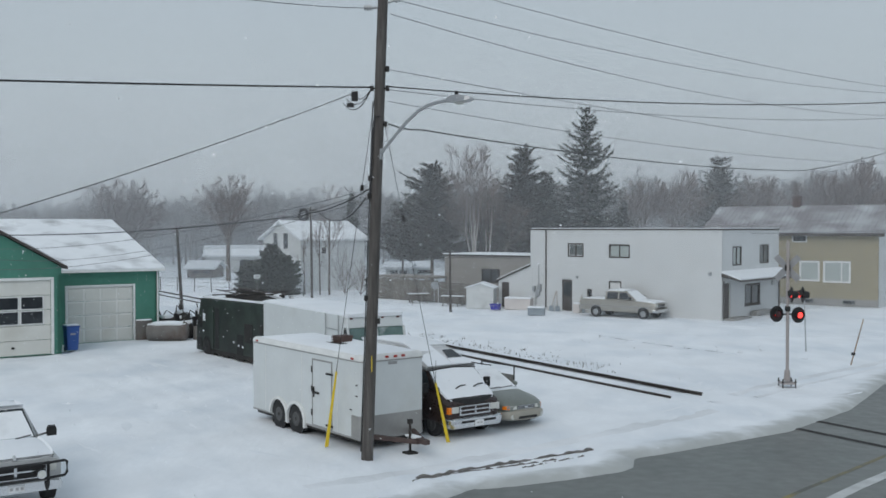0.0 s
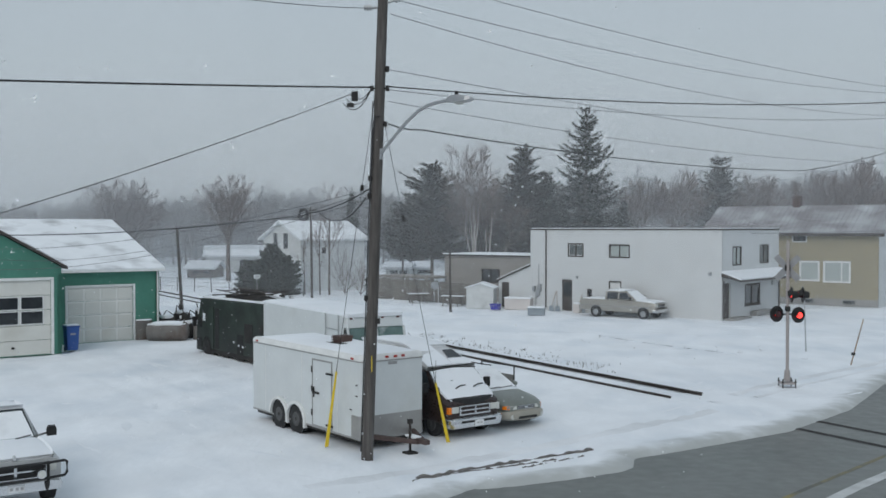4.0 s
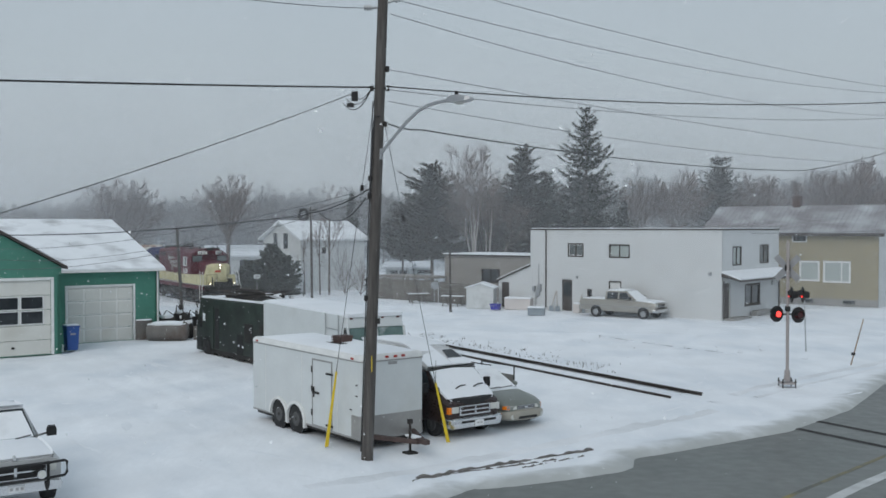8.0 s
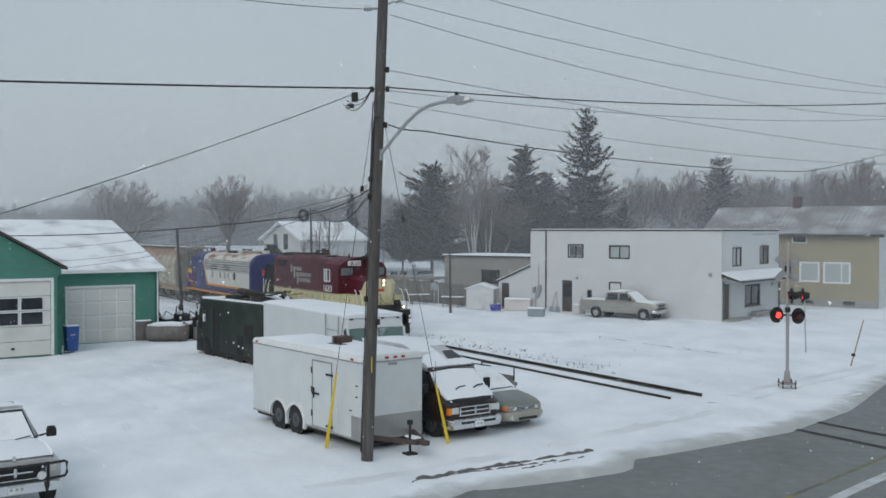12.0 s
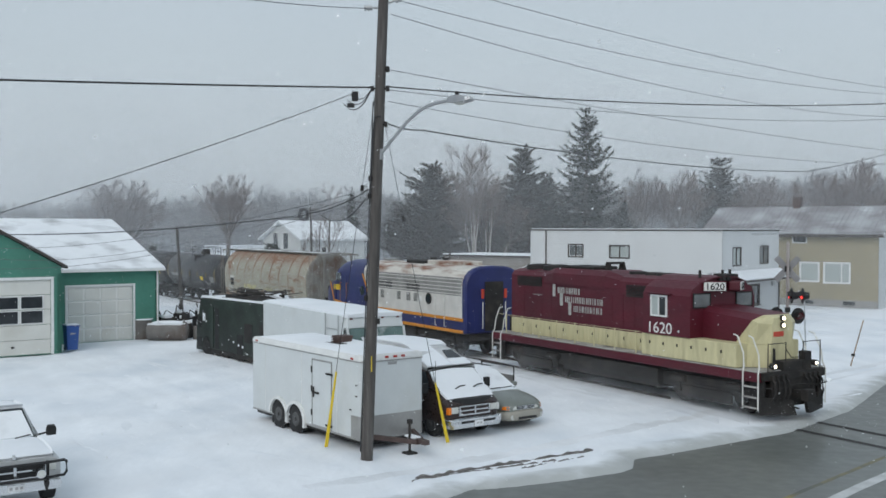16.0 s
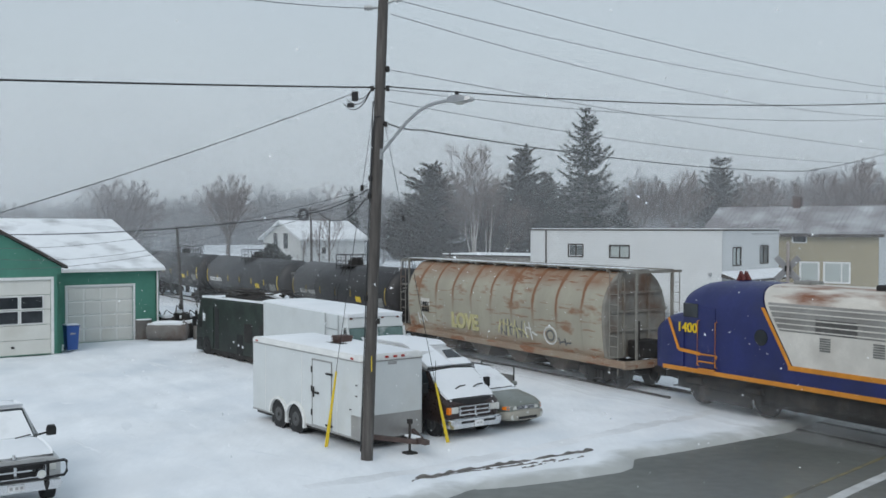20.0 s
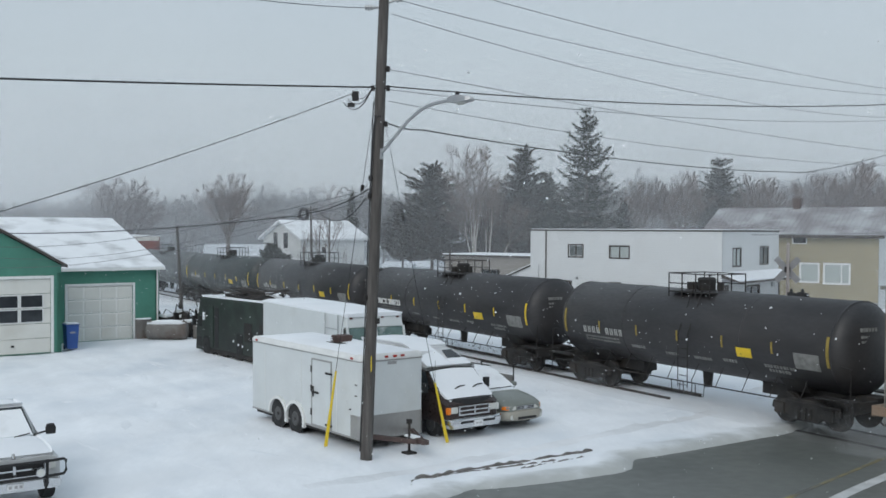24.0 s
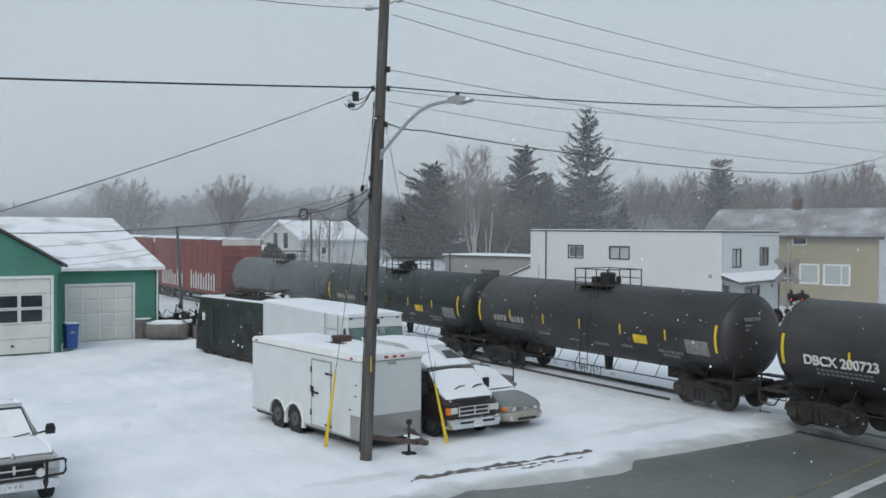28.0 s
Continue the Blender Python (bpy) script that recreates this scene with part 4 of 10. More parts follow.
HORNRED = mat("dull_red_horn_paint", (0.10, 0.014, 0.012), 0.6, bump=0)
WALKWAY = mat("grimy_pale_walkway", (0.42, 0.41, 0.39), 0.7, var=0.25, scale=2, bump=0.1, second=(0.18, 0.16, 0.15), amount=0.4)
SIGNRED = mat("red_sticker", (0.55, 0.06, 0.03), 0.5, bump=0)
GRAFFITI_A = mat("pale_yellow_spray_paint", (0.50, 0.46, 0.25), 0.7, var=0.2, scale=3, bump=0)
GRAFFITI_B = mat("pale_grey_spray_paint", (0.62, 0.62, 0.60), 0.7, var=0.2, scale=3, bump=0)
GRAFFITI_C = mat("dark_grey_spray_paint", (0.13, 0.13, 0.13), 0.7, var=0.2, scale=3, bump=0)

ROLLING = []      # (vehicle, place on the line at 20 s)
WHEELSETS = []    # (wheelset, its place in the bogie, wheel radius)


def wheelset(parent, x, r):
    bm = bmesh.new()
    for y in (-0.72, 0.72):
        s = 1 if y > 0 else -1
        rod(bm, (0, y - 0.065, 0), (0, y + 0.065, 0), r, r * 0.985, 28)
        rod(bm, (0, y - s * 0.10, 0), (0, y - s * 0.065, 0), r + 0.03, r + 0.03, 28)
        for k in range(6):
            a = k * math.pi / 3
            box(bm, r * 0.25, r * 0.8, -0.02, 0.02, -0.05, 0.05, Matrix.Translation((0, y + s * 0.068, 0)) @ Matrix.Rotation(a, 4, "Y"))
    rod(bm, (0, -1.02, 0), (0, 1.02, 0), 0.085, 0.085, 10)
    ob = part("wheelset", bm, IRON, parent, smooth=True)
    here = pose(x, 0, RAIL_TOP + r)
    ob.matrix_basis = here
    WHEELSETS.append((ob, (x, 0, RAIL_TOP + r), r))


def bogie(parent, x, base, r, heavy=False):
    """A four-wheeled truck with its side frames, springs and axle boxes."""
    bm = bmesh.new()
    zc = RAIL_TOP + r
    for y in (-1.0, 1.0):
        if heavy:
            box(bm, -base / 2 - 0.80, base / 2 + 0.80, y - 0.12, y + 0.12, zc - 0.02, zc + 0.46)
            box(bm, -base / 2 + 0.25, base / 2 - 0.25, y * 1.12 - 0.05, y * 1.12 + 0.05, zc - 0.30, zc + 0.10)
            for k in (-1, 1):
                rod(bm, (k * (base / 2 + 0.25), y * 1.2, zc + 0.30), (k * (base / 2 - 0.45), y * 1.2, zc + 0.30), 0.13, 0.13, 10)
            box(bm, -0.55, 0.55, y - 0.14, y + 0.14, zc - 0.25, zc + 0.20)
            for k in (-1, 1):
                rod(bm, (k * base / 4, y * 1.06, zc - 0.05), (k * base / 4, y * 1.06, zc + 0.12), 0.13, 0.13, 10)
        else:
            loft(bm, [[(-base / 2 - 0.35, yy, zc - 0.02), (-base / 2 - 0.30, yy, zc + 0.20), (-0.5, yy, zc + 0.36), (0.5, yy, zc + 0.36),
                       (base / 2 + 0.30, yy, zc + 0.20), (base / 2 + 0.35, yy, zc - 0.02), (base / 2 - 0.2, yy, zc - 0.12), (0.45, yy, zc - 0.30),
                       (-0.45, yy, zc - 0.30), (-base / 2 + 0.2, yy, zc - 0.12)] for yy in (y - 0.07, y + 0.07)])
            for k in (-0.2, 0.0, 0.2):
                rod(bm, (k, y * 1.09, zc - 0.22), (k, y * 1.09, zc + 0.12), 0.08, 0.08, 8)
        for k in (-1, 1):
            box(bm, k * base / 2 - 0.17, k * base / 2 + 0.17, y * 1.0 - 0.17, y * 1.0 + 0.17, zc - 0.16, zc + 0.18)
    box(bm, -0.28, 0.28, -1.0, 1.0, zc - 0.02, zc + 0.36)
    soften(bm, 0.025, 1)
    b = part("bogie", bm, IRON, parent)
    b.matrix_basis = pose(x, 0, 0)
    for k in (-1, 1):
        wheelset(b, k * base / 2, r)
    return b


def coupler(parent, x, way):
    bm = bmesh.new()
    box(bm, min(x, x + way * 0.42), max(x, x + way * 0.42), -0.10, 0.10, 0.78, 1.02)
    box(bm, min(x + way * 0.42, x + way * 0.68), max(x + way * 0.42, x + way * 0.68), -0.20, 0.16, 0.72, 1.08)
    pipe(bm, [(x, -0.4, 0.85), (x + way * 0.2, -0.42, 0.55), (x + way * 0.5, -0.36, 0.5)], 0.03)
    soften(bm, 0.03, 1)
    part("coupler", bm, IRON, parent)


def rail_vehicle(name, s, label, category, group=""):
    ob = thing(name, on_track(s), label, category, group)
    ROLLING.append((ob, s))
    return ob


def skin(bm, x0, x1, outline):
    loft(bm, [[(x, y, z) for y, z in outline] for x in (x0, x1)])


# --- hood-unit diesel, maroon over cream ---
def road_switcher():
    e = rail_vehicle("diesel_locomotive", 23.6, "maroon and cream hood-unit diesel locomotive with white lettering", "locomotive")
    bm = bmesh.new()
    box(bm, -7.35, 7.25, -1.50, 1.50, 1.30, 1.60)
    soften(bm, 0.03, 1)
    part("side_sill", bm, MAROON, e)
    bm = bmesh.new()
    box(bm, -7.35, 7.25, -1.495, 1.495, 1.602, 1.630)
    part("walkway", bm, WALKWAY, e, "grimy pale walkway edge")
    # long hood with chamfered shoulders
    prof = [(-0.92, 2.27), (-0.92, 4.08), (-0.80, 4.24), (-0.45, 4.33), (0.45, 4.33), (0.80, 4.24), (0.92, 4.08), (0.92, 2.27)]
    bm = bmesh.new()
    skin(bm, -6.75, 2.1, prof)
    part("long_hood", bm, MAROON, e, "maroon long hood")
    bm = bmesh.new()
    box(bm, -6.752, 1.95, -0.925, 0.925, 1.645, 2.268)
    part("hood_base", bm, CREAM, e, "streaked cream band along the hood")
    # doors in the hood side
    for k in range(13):
        x = -6.4 + k * 0.62
        block("hood_door", e, MAROON, x, x + 0.585, -0.930, -0.921, 2.36, 3.62, 0.004)
    for k in range(9):
        x = -6.2 + k * 0.9
        block("hatch", e, CREAM, x, x + 0.70, -0.944, -0.926, 1.74, 2.18, 0.006)
        block("latch", e, IRON, x + 0.32, x + 0.37, -0.955, -0.945, 1.95, 2.07, 0)
    # filter grille near the cab and rear radiator screens
    for x0, x1, z0, z1 in ((0.55, 1.75, 3.55, 4.0), (-6.3, -4.6, 3.66, 4.05)):
        bm = bmesh.new()
        for k in range(9):
            z = z0 + (z1 - z0) * k / 9
            box(bm, x0, x1, -0.96, -0.92, z, z + 0.03)
        part("grille", bm, IRON, e, "dark louvred grille")
    # raised roof: dynamic-brake hump, fans, stacks, bell frame
    bm = bmesh.new()
    hump = [(-0.99, 3.80), (-0.99, 4.24), (-0.80, 4.44), (0.80, 4.44), (0.99, 4.24), (0.99, 3.80)]
    low = [(y * 0.93, 3.80 + (z - 3.80) * 0.74) for y, z in hump]
    loft(bm, [[(x, y, z) for y, z in s] for x, s in ((-4.5, low), (-3.8, hump), (-0.6, hump), (0.15, low))])
    part("brake_hump", bm, MAROON, e)
    for x in (-5.9, -4.75):
        bm = bmesh.new()
        rod(bm, (x, 0, 4.30), (x, 0, 4.50), 0.62, 0.60, 24)
        rod(bm, (x, 0, 4.50), (x, 0, 4.53), 0.45, 0.40, 24)
        part("roof_fan", bm, IRON, e, "black roof fan housing")
    bm = bmesh.new()
    box(bm, -3.6, -1.7, -0.62, 0.62, 4.42, 4.56)
    soften(bm, 0.06)
    part("winter_hatch", bm, IRON, e)
    bm = bmesh.new()
    for y in (-0.35, 0.35):
        loft(bm, [[(-1.35, y - 0.04, 4.42), (-0.95, y - 0.04, 4.42), (-1.05, y - 0.04, 4.72), (-1.25, y - 0.04, 4.72)],
                  [(-1.35, y + 0.04, 4.42), (-0.95, y + 0.04, 4.42), (-1.05, y + 0.04, 4.72), (-1.25, y + 0.04, 4.72)]])
    box(bm, -1.24, -1.06, -0.39, 0.39, 4.66, 4.75)
    part("exhaust_stack", bm, IRON, e)
    for x in (0.15, 1.0, 1.6):
        bm = bmesh.new()
        rod(bm, (x, 0, 4.31), (x, 0, 4.43), 0.36, 0.33, 18)
        part("roof_hatch", bm, IRON, e)
    # cab
    cab = bmesh.new()
    cp = [(-1.52, 2.40), (-1.52, 3.78), (-1.38, 4.02), (-1.05, 4.22), (-0.55, 4.36), (0, 4.40), (0.55, 4.36), (1.05, 4.22), (1.38, 4.02), (1.52, 3.78), (1.52, 2.40)]
    skin(cab, 2.1, 4.35, cp)
    cab_ob = part("cab", cab, MAROON, e, "maroon driver's cab")
    bm = bmesh.new()
    skin(bm, 2.06, 4.46, [(-1.02, 4.225), (-0.55, 4.365), (0, 4.405), (0.55, 4.365), (1.02, 4.225), (1.00, 4.25), (0.55, 4.40), (0, 4.44), (-0.55, 4.40), (-1.00, 4.25)])
    part("cab_roof", bm, MAROON, cab_ob, "maroon cab roof")
    for y in (-0.62, 0.45, 0.8):
        bm = bmesh.new()
        rod(bm, (3.9, y, 4.3), (3.9, y, 4.62), 0.05, 0.05, 8)
        part("horn", bm, IRON, cab_ob)
    block("roof_box", cab_ob, IRON, 3.6, 4.2, 0.3, 0.9, 4.3, 4.48, 0.02)
    # side window with its frame and two sliding panes
    w = bmesh.new()
    for a in ((2.50, 3.30, 3.02, 3.08), (2.50, 3.30, 3.70, 3.76), (2.50, 2.56, 3.08, 3.70), (3.24, 3.30, 3.08, 3.70), (2.87, 2.93, 3.08, 3.70)):
        box(w, a[0], a[1], -1.565, -1.515, a[2], a[3])
    win = part("cab_window", w, TRIM, cab_ob, "white-framed sliding window")
    for x0, x1 in ((2.56, 2.87), (2.93, 3.24)):
        g = bmesh.new()
        box(g, x0, x1, -1.54, -1.522, 3.08, 3.70)
        part("pane", g, GLASS_PALE if x0 < 2.6 else GLASS_DARK, win)
    block("sun_visor", cab_ob, MAROON, 2.35, 3.5, -1.66, -1.50, 3.80, 3.83, 0.01)
    lettering("number", "1620", 0.54, CHALK, cab_ob, pose(2.92, -1.532, 2.62), 1.15, 0.008)
    for y in (-1.0, 1.0):
        g = bmesh.new()
        box(g, 4.35, 4.375, y - 0.36, y + 0.36, 3.42, 3.84)
        # paler glass colour imitates the sky reflected in these panes
        part("front_window", g, GLASS_DIM, cab_ob)
        f = bmesh.new()
        for a in ((y - 0.40, y + 0.40, 3.38, 3.42), (y - 0.40, y + 0.40, 3.84, 3.88), (y - 0.40, y - 0.36, 3.42, 3.84), (y + 0.36, y + 0.40, 3.42, 3.84)):
            box(f, 4.352, 4.39, *a)
        part("window_gasket", f, BLACK, cab_ob)
    # number boards over the windscreen
    for y, turn in ((-0.60, -34), (0.60, 34)):
        nb = block("number_board", cab_ob, MAROON, -0.34, 0.06, -0.39, 0.39, -0.165, 0.165, 0.06, m=pose(4.56, y * 1.02, 4.10, 0, 0, turn))
        pl = block("lit_board", nb, CHALK, 0.050, 0.075, -0.36, 0.36, -0.14, 0.14, 0.05)
        lettering("board_number", "1620", 0.31, BLACK, pl, pose(0.080, 0, -0.01, 0, 0, 90), 1.02, 0.004, 0.004)
    bm = bmesh.new()
    for y in (-0.10, 0.10):
        rod(bm, (4.36, y, 4.36), (4.50, y, 4.36), 0.075, 0.075, 12)
    box(bm, 4.30, 4.46, -0.25, 0.25, 4.27, 4.46)
    part("cab_lamp", bm, IRON, cab_ob)
    # short nose: sides maroon, front wedge cream
    bm = bmesh.new()
    loft(bm, [[(4.35, -0.92, 2.40), (4.35, -0.92, 3.30), (4.35, -0.70, 3.46), (4.35, 0.70, 3.46), (4.35, 0.92, 3.30), (4.35, 0.92, 2.40)],
              [(5.80, -0.92, 2.40), (6.45, -0.92, 3.14), (6.62, -0.62, 3.30), (6.62, 0.62, 3.30), (6.45, 0.92, 3.14), (5.80, 0.92, 2.40)]])
    part("short_hood", bm, MAROON, e)
    bm = bmesh.new()
    loft(bm, [[(5.79, -0.924, 2.38), (6.46, -0.924, 3.135), (6.62, -0.62, 3.298), (6.62, 0.62, 3.298), (6.46, 0.924, 3.135), (5.79, 0.924, 2.38)],
              [(6.50, -0.86, 2.38), (6.66, -0.84, 3.05), (6.74, -0.45, 3.26), (6.74, 0.45, 3.26), (6.66, 0.84, 3.05), (6.50, 0.86, 2.38)],
              [(6.86, -0.46, 2.38), (6.86, -0.46, 3.02), (6.84, -0.34, 3.22), (6.84, 0.34, 3.22), (6.86, 0.46, 3.02), (6.86, 0.46, 2.38)]])
    part("nose_front", bm, CREAM, e, "cream wedge on the nose")
    bm = bmesh.new()
    box(bm, 1.95, 6.30, -1.46, 1.46, 1.646, 2.395)
    soften(bm, 0.02, 1)
    part("battery_box", bm, CREAM, e, "streaked cream side boxes")
    bm = bmesh.new()
    loft(bm, [[(6.301, -0.95, z), (6.86, -0.5, z), (6.86, 0.5, z), (6.301, 0.95, z)] for z in (1.646, 2.379)])
    part("nose_base", bm, CREAM, e)
    for k in range(6):
        block("latch", e, IRON, 2.35 + k * 0.66, 2.41 + k * 0.66, -1.475, -1.461, 2.05, 2.15, 0)
    for z in (2.98, 3.20):
        bm = bmesh.new()
        rod(bm, (6.83, 0, z), (6.92, 0, z), 0.10, 0.10, 16)
        h = part("headlamp", bm, IRON, e)
        g = bmesh.new()
        rod(g, (6.921, 0, z), (6.932, 0, z), 0.060, 0.060, 16)
        part("lens", g, LAMP_LIT, h, "lit warm white lens")
    for y in (-0.95, 0.95):
        bm = bmesh.new()
        rod(bm, (7.25, y, 1.78), (7.42, y, 1.78), 0.095, 0.095, 14)
        h = part("ditch_lamp", bm, IRON, e)
        g = bmesh.new()
        rod(g, (7.421, y, 1.78), (7.432, y, 1.78), 0.050, 0.050, 14)
        part("lens", g, LAMP_LIT, h, "lit ditch light")
    bm = bmesh.new()
    box(bm, 6.862, 6.875, -0.40, 0.05, 2.62, 2.78)
    part("nose_herald", bm, SIGNRED, e, "small red emblem")
    # pilots, steps, handrails
    for way in (1, -1):
        x = 7.25 * way
        bm = bmesh.new()
        box(bm, min(x, x + 0.10 * way), max(x, x + 0.10 * way), -1.0, 1.0, 0.50, 1.59)
        box(bm, min(x, x + 0.14 * way), max(x, x + 0.14 * way), -1.40, 1.40, 1.36, 1.60)
        for y in (-1.3, 1.3):
            box(bm, min(x - 0.5 * way, x + 0.06 * way), max(x - 0.5 * way, x + 0.06 * way), y - 0.03, y + 0.03, 0.45, 1.36)
        # hoses, brackets and the uncoupling lever
        for y in (-1.05, -0.85, -0.62, -0.42, 0.42, 0.62, 0.85, 1.05):
            q = x + 0.12 * way
            pipe(bm, [(q, y, 1.42), (q + 0.16 * way, y * 1.02, 1.30), (q + 0.20 * way, y * 1.04, 0.95), (q + 0.10 * way, y * 1.10, 0.72)], 0.035)
            box(bm, min(q, q + 0.1 * way), max(q, q + 0.1 * way), y - 0.06, y + 0.06, 1.38, 1.50)
        pipe(bm, [(x + 0.2 * way, -1.4, 1.15), (x + 0.25 * way, -0.9, 1.12), (x + 0.3 * way, 0, 1.2), (x + 0.25 * way, 0.9, 1.12), (x + 0.2 * way, 1.4, 1.15)], 0.022)
        box(bm, min(x - 0.3 * way, x + 0.1 * way), max(x - 0.3 * way, x + 0.1 * way), -0.5, 0.5, 1.6, 1.9)
        box(bm, min(x - 0.2 * way, x + 0.05 * way), max(x - 0.2 * way, x + 0.05 * way), 0.55, 0.85, 1.6, 2.15)
        rod(bm, (x - 0.1 * way, -0.7, 1.6), (x - 0.1 * way, -0.7, 2.3), 0.05, 0.04, 8)
        if way > 0:
            for s in (-1, 1):
                loft(bm, [[(x + 0.05, s * 1.42, 0.30), (x + 0.05, s * 1.42, 0.86), (x - 0.05, s * 1.42, 0.86), (x - 0.05, s * 1.42, 0.30)],
                          [(x + 0.46, s * 0.30, 0.28), (x + 0.30, s * 0.30, 0.72), (x + 0.20, s * 0.30, 0.72), (x + 0.30, s * 0.30, 0.28)]])
        part("pilot", bm, IRON, e, "black pilot plate")
        for y in (-1, 1):
            for z in (0.50, 0.82, 1.14):
                block("step", e, WALKWAY, min(x, x - 0.55 * way), max(x, x - 0.55 * way), y * 1.52 - 0.10, y * 1.52 + 0.02, z, z + 0.035, 0.005)
            for dx in (-0.03, 0.58):
                bm = bmesh.new()
                xx = x - dx * way
                pipe(bm, [(xx, y * 1.55, 0.45), (xx, y * 1.55, 1.55), (xx - 0.04 * way, y * 1.46, 1.75), (xx - 0.08 * way, y * 1.44, 2.15), (xx - 0.34 * way, y * 1.42, 2.66), (xx - 0.52 * way, y * 1.40, 2.70)], 0.024)
                part("handrail", bm, RAILWHITE, e, "white step handrail")
        bm = bmesh.new()
        for y in (-1.2, -0.4, 0.4, 1.2):
            rod(bm, (x + 0.1 * way, y, 1.6), (x + 0.1 * way, y, 2.50), 0.018, 0.018, 6)
        for y in (-0.8, 0.8):
            rod(bm, (x + 0.1 * way, y - 0.4, 2.48), (x + 0.1 * way, y + 0.4, 2.48), 0.014, 0.014, 6)
        pipe(bm, [(x + 0.1 * way, -0.4, 2.3), (x + 0.14 * way, -0.2, 2.02), (x + 0.14 * way, 0.2, 2.02), (x + 0.1 * way, 0.4, 2.3)], 0.014)
        part("end_railing", bm, IRON, e)
        coupler(e, 7.35 * way, way)
    for y in (-1.44, 1.44):
        for k in range(8):
            bm = bmesh.new()
            x = -6.4 + k * 1.15
            rod(bm, (x, y, 1.62), (x, y, 2.42), 0.022, 0.022, 6)
            part("stanchion", bm, CREAM, e)
        bm = bmesh.new()
        rod(bm, (-6.9, y, 2.40), (1.9, y, 2.40), 0.009, 0.009, 6)
        part("long_handrail", bm, CREAM, e)
    # the name on the hood as plain white upright strokes, the first of each row taller
    rng = random.Random(62)
    for x0, z, length in ((-3.88, 3.56, 1.75), (-3.40, 3.22, 2.62), (-2.86, 2.88, 2.02)):
        bm = bmesh.new()
        box(bm, x0 + 0.03, x0 + 0.21, -0.952, -0.945, z - 0.25, z + 0.25)
        x = x0 + 0.36
        while x < x0 + length:
            w = rng.choice((0.035, 0.05, 0.075))
            box(bm, x, x + w, -0.952, -0.945, z - 0.11, z + 0.13)
            x += w + rng.choice((0.045, 0.06, 0.085))
        part("lettering_bar", bm, CHALK_MID, e, "worn white letter-like bars")
    block("marking", e, CHALK_DIM, -5.2, -4.55, -0.950, -0.946, 3.30, 3.34, 0)
    # underframe
    bm = bmesh.new()
    extrude(bm, [(-1.25, 0.55), (-1.40, 0.75), (-1.40, 1.20), (1.40, 1.20), (1.40, 0.75), (1.25, 0.42)], -2.7, 2.7)
    soften(bm, 0.05)
    part("fuel_tank", bm, IRON, e)
    bm = bmesh.new()
    box(bm, -7.2, 7.2, -0.9, 0.9, 0.85, 1.22)
    for y in (-1.2, 1.2):
        rod(bm, (-2.1, y, 1.05), (2.1, y, 1.05), 0.14, 0.14, 10)
    part("underframe", bm, IRON, e)
    for x in (-4.75, 4.75):
        bogie(e, x, 2.74, 0.51, True)


